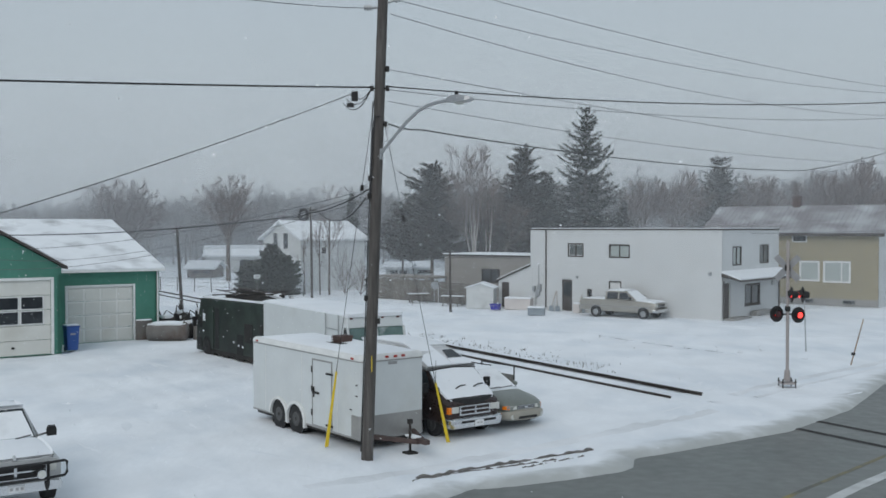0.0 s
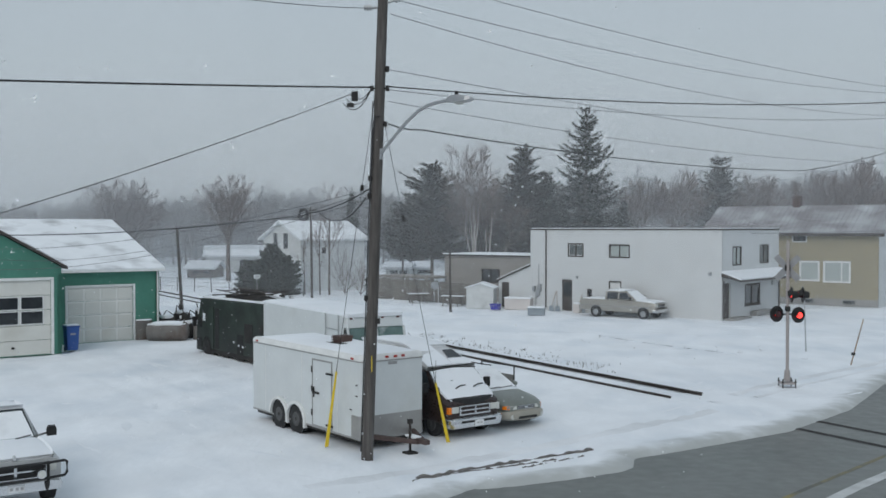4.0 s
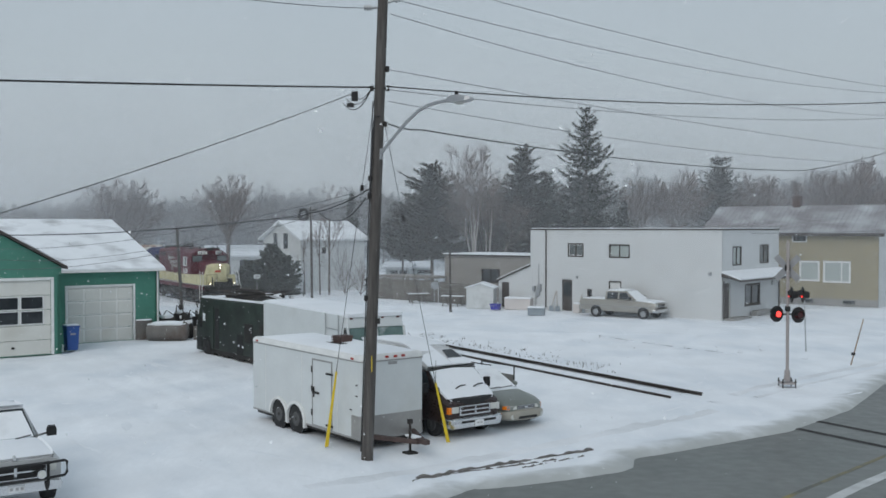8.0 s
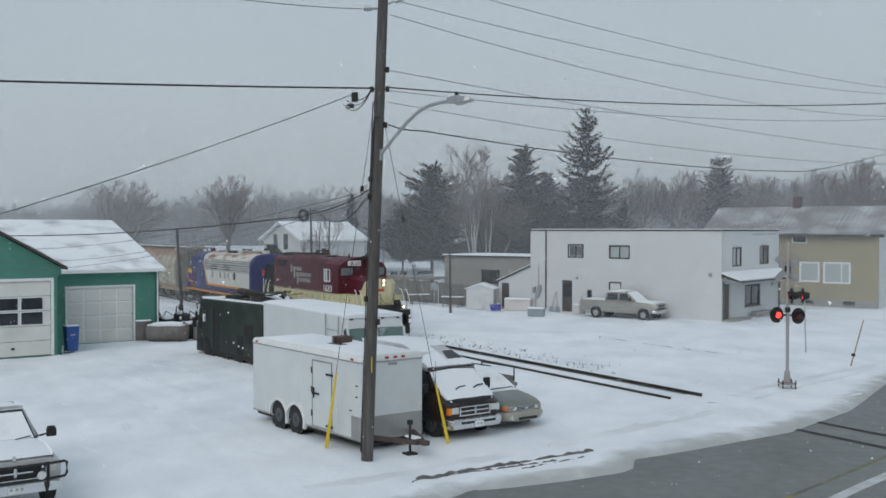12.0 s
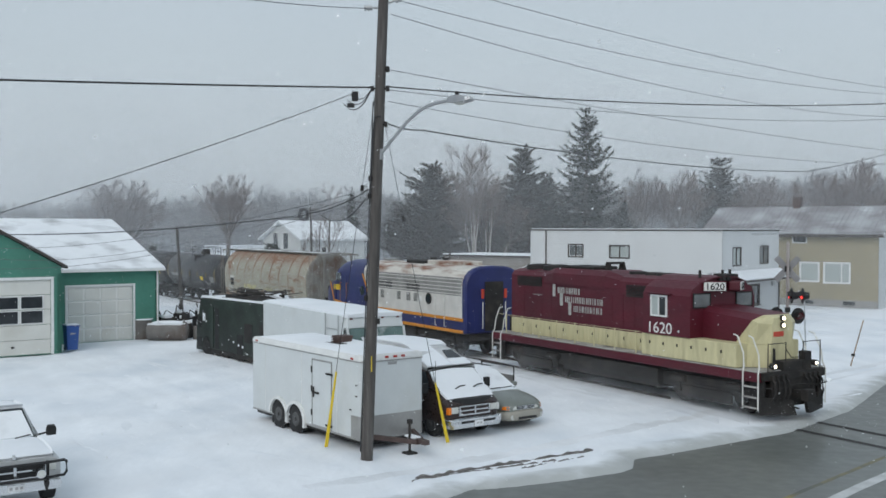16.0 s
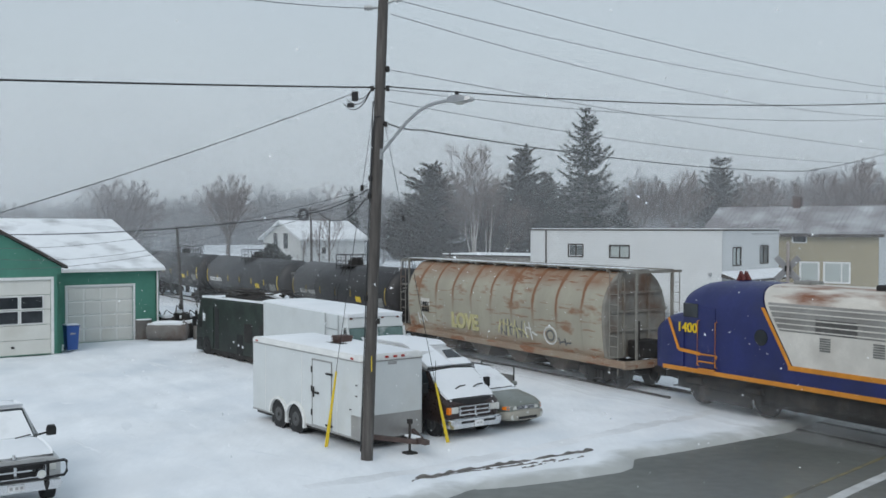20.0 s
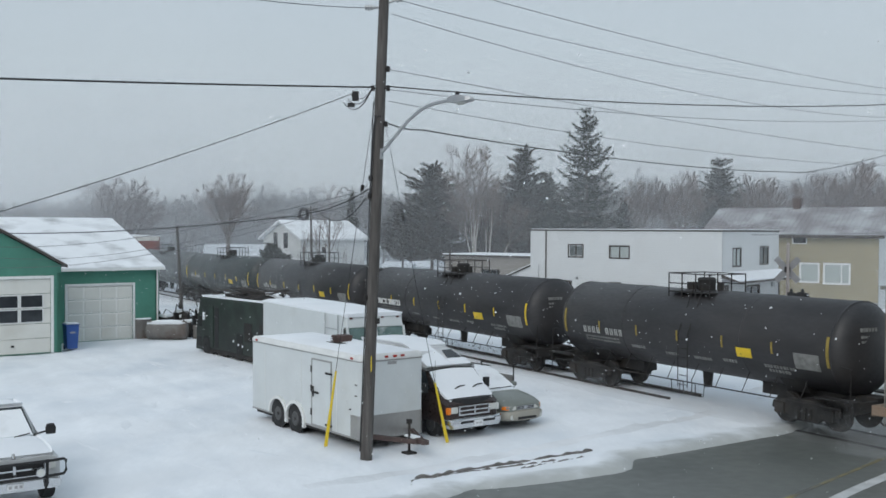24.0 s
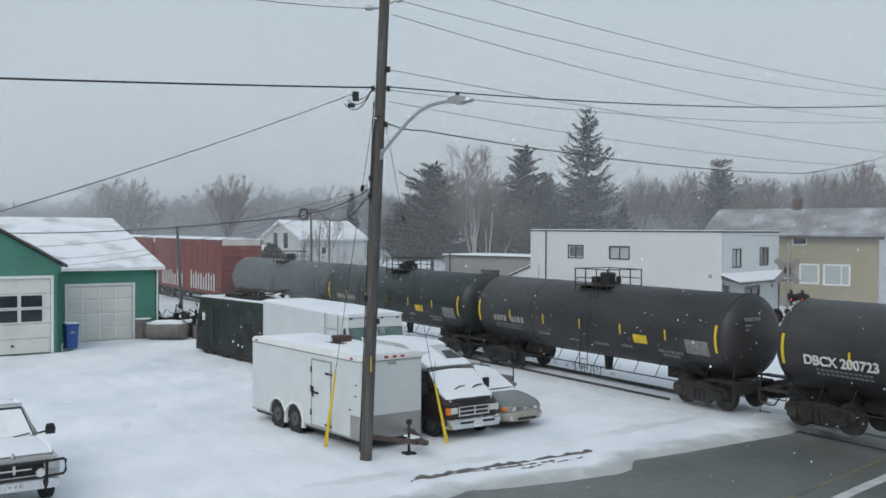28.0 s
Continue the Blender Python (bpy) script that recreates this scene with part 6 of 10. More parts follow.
    for k, z in enumerate((1.98, 1.86)):
        bm = bmesh.new()
        for j in range(12):
            on_shell(bm, -marks / 2 + 1.15 + j * 0.16, -marks / 2 + 1.26 + j * 0.16, z, z + 0.06, steps=1)
        part("lettering_bar", bm, CHALK_DIM, tank)
    for k, z in enumerate((3.10, 2.92, 2.78)):
        bm = bmesh.new()
        for j in range(5):
            box(bm, L + 0.30, L + 0.46, -0.62 + j * 0.14, -0.52 + j * 0.14, z, z + (0.11 if k == 0 else 0.07))
        part("end_lettering_bar", bm, CHALK_DIM, tank)
    # manway platform with its railing
    top = zc + radius
    if dome:
        bm = bmesh.new()
        rod(bm, (0, 0, top - 0.05), (0, 0, top + 0.34), 0.30, 0.30, 18)
        rod(bm, (0, 0, top + 0.34), (0, 0, top + 0.42), 0.34, 0.26, 18)
        box(bm, -0.75, -0.45, -0.2, 0.2, top - 0.05, top + 0.24)
        rod(bm, (0.62, 0, top - 0.05), (0.62, 0, top + 0.28), 0.10, 0.10, 10)
        part("manway", bm, IRON, tank, "black manway and valves")
        bm = bmesh.new()
        for y in (-0.85, 0.85):
            box(bm, -0.95, 0.95, min(y, y * 0.55), max(y, y * 0.55), top - 0.09, top - 0.05)
        part("platform", bm, IRON, tank)
        for x in (-0.95, -0.32, 0.32, 0.95):
            for y in (-0.85, 0.85):
                bm = bmesh.new()
                rod(bm, (x, y, top - 0.25), (x, y, top + 0.58), 0.024, 0.024, 6)
                part("railing_post", bm, IRON, tank)
        for y in (-0.85, 0.85):
            for z in (0.56, 0.22):
                bm = bmesh.new()
                rod(bm, (-0.95, y, top + z), (0.95, y, top + z), 0.02, 0.02, 6)
                part("railing", bm, IRON, tank)
        for x in (-0.95, 0.95):
            bm = bmesh.new()
            rod(bm, (x, -0.85, top + 0.56), (x, 0.85, top + 0.56), 0.02, 0.02, 6)
            part("railing", bm, IRON, tank)
        bm = bmesh.new()
        for x in (0.18, 0.62):
            rod(bm, (x, -radius - 0.10, 0.75), (x, -radius - 0.10, zc), 0.016, 0.016, 5)
            rod(bm, (x, -radius - 0.10, zc), (x, -0.85, top), 0.016, 0.016, 5)
        for k in range(6):
            z = 0.85 + k * 0.30
            rod(bm, (0.18, -radius - 0.10, z), (0.62, -radius - 0.10, z), 0.014, 0.014, 5)
        part("ladder", bm, IRON, tank)
    # sills, saddles, catwalk rail, outlet
    E_ = L + 0.78
    for way in (-1, 1):
        bm = bmesh.new()
        xa, xb = sorted((way * (L - 3.4), way * E_))
        box(bm, xa, xb, -0.32, 0.32, 0.82, 1.22)
        xa, xb = sorted((way * (E_ - 0.12), way * E_))
        box(bm, xa, xb, -1.4, 1.4, 0.85, 1.15)
        xa, xb = sorted((way * (L - 2.2), way * (L - 1.3)))
        loft(bm, [[(x, -1.25, 1.9), (x, 1.25, 1.9), (x, 0.6, 1.1), (x, -0.6, 1.1)] for x in (xa, xb)])
        xa, xb = sorted((way * (L - 0.5), way * E_))
        for y in (-1.25, 1.25):
            box(bm, xa, xb, y - 0.22, y + 0.22, 1.15, 1.19)
        part("stub_sill", bm, IRON, e)
    for y in (-1.45, 1.45):
        bm = bmesh.new()
        rod(bm, (-L - 0.4, y, 0.95), (L + 0.4, y, 0.95), 0.022, 0.022, 6)
        k = -L + 0.3
        while k < L:
            rod(bm, (k, y, 0.95), (k, y * 0.75, 1.55), 0.014, 0.014, 5)
            k += 1.1
        part("side_rail", bm, IRON, e)
    bm = bmesh.new()
    rod(bm, (0.1, 0, 0.62), (0.1, 0, 1.3), 0.14, 0.20, 10)
    part("bottom_outlet", bm, IRON, e)
    for x in (0.35, -0.2, 0.9):
        bm = bmesh.new()
        pipe(bm, [(x, -1.42, 0.95), (x + 0.05, -1.44, 0.55), (x + 0.4, -1.44, 0.55), (x + 0.42, -1.42, 0.95)], 0.016)
        part("foot_stirrup", bm, IRON, e)
    for way in (-1, 1):
        for y in (-1.42, 1.42):
            bm = bmesh.new()
            pipe(bm, [(way * (E_ - 0.1), y, 0.45), (way * (E_ - 0.1), y, 1.2), (way * (E_ - 0.1), y * 0.96, 2.1), (way * (E_ - 0.5), y * 0.96, 2.15)], 0.018)
            for z in (0.5, 0.8):
                rod(bm, (way * (E_ - 0.1), y, z), (way * (E_ - 0.5), y, z), 0.016, 0.016, 5)
            part("end_handrail", bm, IRON, e)
        coupler(e, way * E_, way)
        bogie(e, way * (L - 1.15), 1.78, 0.46)
    return e


def box_wagon(s, length):
    e = rail_vehicle("box_wagon", s, "faded oxide-red ribbed boxcar with white-splashed lower sides", "rail wagon", "boxcars of the train")
    h = length / 2
    bm = bmesh.new()
    box(bm, -h, h, -1.50, 1.50, 1.05, 5.12)
    body = part("body", bm, BOXRED, e)
    n = int(length / 0.62)
    for k in range(n + 1):
        x = -h + 0.1 + (length - 0.2) * k / n
        bm = bmesh.new()
        for y in (-1.53, 1.53):
            box(bm, x - 0.06, x + 0.06, y - 0.03, y + 0.03, 1.15, 5.05)
        part("rib", bm, BOXRED, body)
    rng = random.Random(3)
    for k in range(n):
        if 2 < k < n - 2 and not n // 2 - 2 < k < n // 2 + 2:
            x = -h + 0.1 + (length - 0.2) * (k + 0.16) / n
            block("white_patch", body, WHITE, x, x + 0.42, -1.508, -1.501, 1.3, rng.uniform(2.2, 2.7), 0)
    bm = bmesh.new()
    loft(bm, [[(x, -1.62, 5.121), (x, -1.62, 5.16), (x, 0, 5.30), (x, 1.62, 5.16), (x, 1.62, 5.121)] for x in (-h - 0.03, h + 0.03)])
    part("roof", bm, SNOW_THIN, e, "snow-covered roof")
    for k in range(7):
        block("end_rib", body, BOXRED, h, h + 0.06, -1.4, 1.4, 1.4 + k * 0.5, 1.55 + k * 0.5, 0.02)
    block("end_panel", body, OFFWHITE, h + 0.001, h + 0.02, -1.45, 1.45, 4.72, 5.10, 0)
    bm = bmesh.new()
    box(bm, -h, h, -1.3, 1.3, 0.80, 1.049)
    part("underframe", bm, IRON, e)
    for way in (-1, 1):
        coupler(e, way * h, way)
        bogie(e, way * (h - 2.0), 1.78, 0.46)


road_switcher()
cab_unit()
covered_hopper()
tank_wagon(-27.1, 12.1, TANKBLACK, "black tank wagon with faded markings and a top platform", DULL_YELLOW, placard=True)
tank_wagon(-42.8, 14.0, TANKBLACK, "black tank wagon with white reporting mark and yellow strips", MARK_YELLOW, text="DBCX 200723")
tank_wagon(-59.45, 13.9, TANKBLACK, "black tank wagon with yellow strips and placard", MARK_YELLOW)
tank_wagon(-75.2, 13.9, TANKGREEN, "dark green-black tank wagon with dull markings", MARK_YELLOW)
tank_wagon(-91.13, 14.4, TANKGREY, "dull grey tank wagon with pale lower half", CHALK_DIM, placard=False)
box_wagon(-109.2, 17.4)
box_wagon(-127.6, 17.4)
# ---------- vehicles ----------
BROWN = mat("dark_brown_car_paint", (0.035, 0.022, 0.020), 0.3, var=0.2, scale=2, bump=0.02, second=(0.10, 0.09, 0.085), amount=0.25)
SILVERGREEN = mat("grey_green_car_paint", (0.20, 0.215, 0.195), 0.32, 0.25, var=0.1, scale=2, bump=0.02)
CARBEIGE = mat("beige_lower_cladding", (0.33, 0.315, 0.27), 0.45, var=0.12, scale=2, bump=0.03)
CHAMPAGNE = mat("champagne_truck_paint", (0.33, 0.315, 0.285), 0.4, 0.2, var=0.1, scale=1.5, bump=0.02, second=(0.26, 0.24, 0.21), amount=0.25)
SILVER = mat("silver_truck_paint", (0.50, 0.51, 0.51), 0.35, 0.3, var=0.08, scale=2, bump=0.02)
CHROME = mat("chrome", (0.62, 0.63, 0.64), 0.18, 0.95, var=0.08, scale=3, bump=0.02)
AMBER = mat("amber_lens", (0.85, 0.22, 0.02), 0.25, var=0.05, bump=0)
REDLENS = mat("dull_red_lens", (0.40, 0.03, 0.02), 0.3, var=0.1, bump=0)
CLEARLENS = mat("frosted_clear_lens", (0.60, 0.61, 0.58), 0.15, var=0.1, bump=0)
ALU = mat("dull_aluminium_sheet", (0.36, 0.355, 0.345), 0.42, 0.6, var=0.14, scale=1.2, bump=0.05)
DARKGREEN = mat("mouldy_dark_green_paint", (0.019, 0.030, 0.023), 0.5, var=0.45, scale=1.6, bump=0.15, second=(0.010, 0.012, 0.011), amount=0.44, spread=0.14)
PLATE = mat("plate_white", (0.66, 0.67, 0.68), 0.5, bump=0)
TYRE = BLACK
RIM = mat("dull_steel_rim", (0.11, 0.11, 0.11), 0.5, 0.6, var=0.2, scale=6, bump=0.1)


def wheel(parent, x, y, r, w=0.22, rim=None):
    bm = bmesh.new()
    rod(bm, (x, y - w / 2, r), (x, y + w / 2, r), r, r, 26)
    soften(bm, 0.03, 2)
    wh = part("wheel", bm, TYRE, parent, smooth=True)
    s = -1 if y < 0 else 1
    bm = bmesh.new()
    yy = y + s * (w / 2 - 0.01)
    rod(bm, (x, yy, r), (x, yy + s * 0.025, r), r * 0.62, r * 0.56, 20)
    rod(bm, (x, yy + s * 0.02, r), (x, yy + s * 0.06, r), r * 0.17, r * 0.14, 12)
    part("rim", bm, rim or RIM, wh)
    return wh


def hull(bm, stations):
    """Body skin through stations (x, half width, bottom, shoulder, top, half width at the top)."""
    secs = []
    for x, w, z0, zm, z1, wt in stations:
        secs.append([(x, -w * 0.94, z0), (x, -w, z0 + 0.12), (x, -w, zm), (x, -wt, z1 - 0.03), (x, -wt * 0.82, z1), (x, wt * 0.82, z1), (x, wt, z1 - 0.03), (x, w, zm), (x, w, z0 + 0.12), (x, w * 0.94, z0)])
    loft(bm, secs)


def panel(bm, a, b, c, d, thick=0.012):
    """A thin plate through four corners."""
    a, b, c, d = (Vector(p) for p in (a, b, c, d))
    n = (b - a).cross(d - a).normalized() * thick
    loft(bm, [[a, b, c, d], [a + n, b + n, c + n, d + n]])


def cargo_trailer():
    e = thing("cargo_trailer", pose(-3.286, 30.41, 0, 0, 0, -52.9), "white enclosed tandem-axle cargo trailer with snow on its roof", "trailer")
    X, Y, Z0, Z1 = 3.17, 1.05, 0.295, 2.42
    R = 0.13
    nose = [(X - R + R * math.sin(a), R * math.cos(a)) for a in [math.pi / 2 * k / 5 for k in range(6)]]
    plan = [(-X, -Y)] + [(x, -Y + R - d) for x, d in nose] + [(x, Y - R + d) for x, d in reversed(nose)] + [(-X, Y)]
    bm = bmesh.new()
    loft(bm, [[(x, y, z) for x, y in plan] for z in (Z0, Z1)])
    body = part("body", bm, WHITE, e, "white sheet body", smooth=True)
    # the roof edge: a pale rounded rail, higher in the middle of the front
    bm = bmesh.new()
    loft(bm, [[(x * k, y * k2, z + (0.10 * (1 - (y / Y) ** 2) if x > X - 0.2 else 0.0) * up) for x, y in plan] for z, k, k2, up in ((Z1, 1.004, 1.010, 0), (Z1 + 0.05, 1.006, 1.014, 0.2), (Z1 + 0.11, 1.0, 0.99, 0.7), (Z1 + 0.15, 0.985, 0.955, 1.0))])
    part("roof_trim", bm, TRIM, e, "white rounded roof edge", smooth=True)
    bm = bmesh.new()
    loft(bm, [[(x * 1.005, y * 1.012, z) for x, y in plan] for z in (Z1 - 0.035, Z1 - 0.002)])
    part("rub_rail", bm, ALU, e, "grey aluminium roof rail")
    # drifted snow in a lattice, thinner towards the edges and lumpy
    bm = bmesh.new()
    nx, ny = 40, 12
    grid = []
    for i in range(nx + 1):
        row = []
        for j in range(ny + 1):
            u, v = i / nx * 2 - 1, j / ny * 2 - 1
            edge = max(abs(u) ** 6, abs(v) ** 4)
            x, y = u * (X - 0.03), v * (Y - 0.02)
            if u > 0.9:
                y *= 1 - 0.5 * (u - 0.9) / 0.1 * abs(v) ** 3 * 0.4
            z = Z1 + 0.13 + 0.12 * (1 - edge) + 0.025 * noise.noise(Vector((x * 1.3, y * 1.6, 2))) * (1 - edge) - 0.10 * edge * (u < 0.8) * abs(v) ** 10 * (0.4 + 0.5 * noise.noise(Vector((x * 2.2, v, 5))))
            row.append(bm.verts.new((x, y, z)))
        grid.append(row)
    for i in range(nx):
        for j in range(ny):
            bm.faces.new((grid[i][j], grid[i + 1][j], grid[i + 1][j + 1], grid[i][j + 1]))
    rim = [grid[i][0] for i in range(nx + 1)] + [grid[nx][j] for j in range(1, ny + 1)] + [grid[i][ny] for i in range(nx - 1, -1, -1)] + [grid[0][j] for j in range(ny - 1, 0, -1)]
    low = [bm.verts.new((v.co.x, v.co.y, Z1 + 0.02)) for v in rim]
    for k in range(len(rim)):
        j = (k + 1) % len(rim)
        bm.faces.new((rim[k], rim[j], low[j], low[k]))
    part("snow", bm, SNOW, e, "smooth snow on the roof", smooth=True)
    # seams and rivet strips
    for x in (-2.34, -0.05, 1.95):
        block("seam", body, TRIM, x, x + 0.025, -Y - 0.006, -Y - 0.001, Z0 + 0.02, Z1 - 0.04, 0)
    bm = bmesh.new()
    loft(bm, [[(x * 1.003, y * 1.008, z) for x, y in plan] for z in (Z0 - 0.02, Z0 + 0.03)])
    part("bottom_rail", bm, ALU, e)
    # side door with hinges, hasp and bar lock
    x0, x1, d0, d1 = 0.62, 1.66, Z0 + 0.07, 2.22
    door = block("side_door", e, WHITE, x0, x1, -Y - 0.015, -Y - 0.001, d0, d1, 0.006, "white side door")
    bm = bmesh.new()
    for a in ((x0 - 0.035, x0, d0 - 0.04, d1 + 0.04), (x1, x1 + 0.035, d0 - 0.04, d1 + 0.04), (x0, x1, d1, d1 + 0.04), (x0, x1, d0 - 0.04, d0)):
        box(bm, a[0], a[1], -Y - 0.024, -Y - 0.001, a[2], a[3])
    part("door_frame", bm, ALU, door)
    for z in (0.62, 1.30, 1.86):
        block("hinge", door, IRON, x0 - 0.065, x0 + 0.01, -Y - 0.038, -Y - 0.025, z, z + 0.18, 0.004)
    bm = bmesh.new()
    rod(bm, (x0 + 0.09, -Y - 0.035, 1.16), (x0 + 0.09, -Y - 0.035, 1.46), 0.022, 0.022, 6)
    box(bm, x0 + 0.04, x0 + 0.38, -Y - 0.06, -Y - 0.02, 1.27, 1.32)
    part("bar_lock", bm, IRON, door)
    for z in (1.88, 0.42):
        block("cam_latch", door, IRON, x1 - 0.26, x1 + 0.10, -Y - 0.05, -Y - 0.025, z, z + 0.055, 0.005)
    for x, z in ((2.62, 1.05), (2.92, 1.75), (2.92, 1.45)):
        block("rivet_tab", body, IRON, x, x + 0.10, -Y - 0.012, -Y - 0.001, z, z + 0.03, 0)
    # stone guard round the nose
    bm = bmesh.new()
    nose_plan = [(2.70, -Y)] + plan[1:-1] + [(2.70, Y)]
    ring = [(x + 0.006 * (x > 2.8), y * 1.005) for x, y in nose_plan]
    inner = [(x * 0.985, y * 0.985) for x, y in nose_plan]
    loft(bm, [[(*p, Z0 + 0.035), (*p, 0.93), (*q, 0.93), (*q, Z0 + 0.035)] for p, q in zip(ring, inner)])
    part("stone_guard", bm, ALU, e, "dull aluminium stone guard")
    # twin wheels in a double-arched white fender
    for y in (-0.92, 0.92):
        sd = -1 if y < 0 else 1
        for x in (-1.42, -0.36):
            wheel(e, x, y + sd * 0.04, 0.36, 0.22)
        bm = bmesh.new()
        for xc in (-1.42, -0.36):
            prev = None
            for k in range(13):
                a = math.pi * (k - 1) / 10
                p = (xc + 0.50 * math.cos(a), 0.34 + 0.47 * math.sin(a))
                if prev and p[1] > 0.20:
                    n0, n1 = [((q[0] - xc) / 0.50, (q[1] - 0.34) / 0.47) for q in (prev, p)]
                    loft(bm, [[(q[0] + nn[0] * t, y + sd * o, q[1] + nn[1] * t) for q, nn, t in ((prev, n0, 0), (p, n1, 0), (p, n1, 0.09), (prev, n0, 0.09))] for o in (0.10, 0.20)])
                prev = p
        part("fender", bm, TRIM, e, "white double-arched fender with snow")
        bm = bmesh.new()
        for xc in (-1.42, -0.36):
            rod(bm, (xc, y + sd * 0.132, 0.36), (xc, y + sd * 0.136, 0.36), 0.47, 0.47, 24)
        part("wheel_well", bm, BLACK, e)
    block("spare_step", e, IRON, -2.02, -1.92, -0.98, -0.80, 0.0, 0.34, 0.01)
    bm = bmesh.new()
    box(bm, -X + 0.05, X - 0.1, -0.93, 0.93, 0.16, Z0 - 0.001)
    part("chassis", bm, IRON, e)
    # drawbar, jack, coupling
    bm = bmesh.new()
    for k in (-1, 1):
        loft(bm, [[(X - 0.15, k * 0.80, z), (X - 0.15, k * 0.70, z), (X + 1.30, k * 0.03, z), (X + 1.30, k * 0.13, z)] for z in (0.30, 0.42)])
    box(bm, X + 1.2, X + 1.6, -0.08, 0.08, 0.32, 0.44)
    part("drawbar", bm, mat("rusty_drawbar", (0.08, 0.055, 0.05), 0.7, var=0.3, scale=5, bump=0.2), e, "rusty A-frame drawbar")
    bm = bmesh.new()
    rod(bm, (X + 0.98, -0.12, 0.04), (X + 0.98, -0.12, 0.86), 0.035, 0.035, 8)
    box(bm, X + 0.83, X + 1.13, -0.27, 0.03, 0.0, 0.05)
    box(bm, X + 0.93, X + 1.03, -0.18, -0.06, 0.80, 0.92)
    part("jack", bm, IRON, e)
    block("snow", e, SNOW, X + 0.72, X + 1.18, -0.12, 0.12, 0.421, 0.47, 0.02)
    for y in (-0.22, 0.06, 0.32):
        block("marker_lamp", e, REDLENS, X + 0.012, X + 0.05, y - 0.055, y + 0.055, Z1 + 0.05, Z1 + 0.11, 0.01)
        block("lamp_base", e, TRIM, X + 0.004, X + 0.011, y - 0.08, y + 0.08, Z1 + 0.03, Z1 + 0.13, 0.004)
    block("label_plate", e, CHALK_GREY, X + 0.003, X + 0.010, -0.16, 0.13, Z1 - 0.14, Z1 - 0.06, 0)
    for x in (-2.95, 2.70):
        block("side_marker", e, REDLENS, x, x + 0.14, -Y - 0.035, -Y - 0.015, Z1 + 0.02, Z1 + 0.08, 0.01)
    block("tail_lamp", e, REDLENS, -X - 0.03, -X - 0.001, -Y + 0.02, -Y + 0.14, 0.72, 0.90, 0.01)
    # roof vent on its dark flashing
    vent_mat = mat("rusty_brown_sheet", (0.09, 0.055, 0.048), 0.7, var=0.3, scale=5, bump=0.2)
    bm = bmesh.new()
    loft(bm, [[(0.34, -0.18, 2.60), (0.70, -0.18, 2.60), (0.70, 0.20, 2.60), (0.34, 0.20, 2.60)], [(0.30, -0.22, 2.85), (0.74, -0.22, 2.85), (0.74, 0.24, 2.85), (0.30, 0.24, 2.85)]])
    vent = part("roof_vent", bm, vent_mat, e, "dark brown roof vent")
    for k in range(3):
        block("louvre", vent, vent_mat, 0.28, 0.76, -0.245, -0.215, 2.66 + 0.06 * k, 2.69 + 0.06 * k, 0.005)
    block("flashing", e, IRON, 0.15, 1.05, -0.42, 0.42, 2.56, 2.662, 0.01)


CHALK_GREY = mat("grey_label", (0.35, 0.35, 0.35), 0.6, bump=0)
cargo_trailer()


FIBREGLASS = mat("pale_grey_fibreglass", (0.42, 0.42, 0.42), 0.6, var=0.12, scale=2, bump=0.05, second=(0.75, 0.77, 0.79), amount=0.45, spread=0.15)


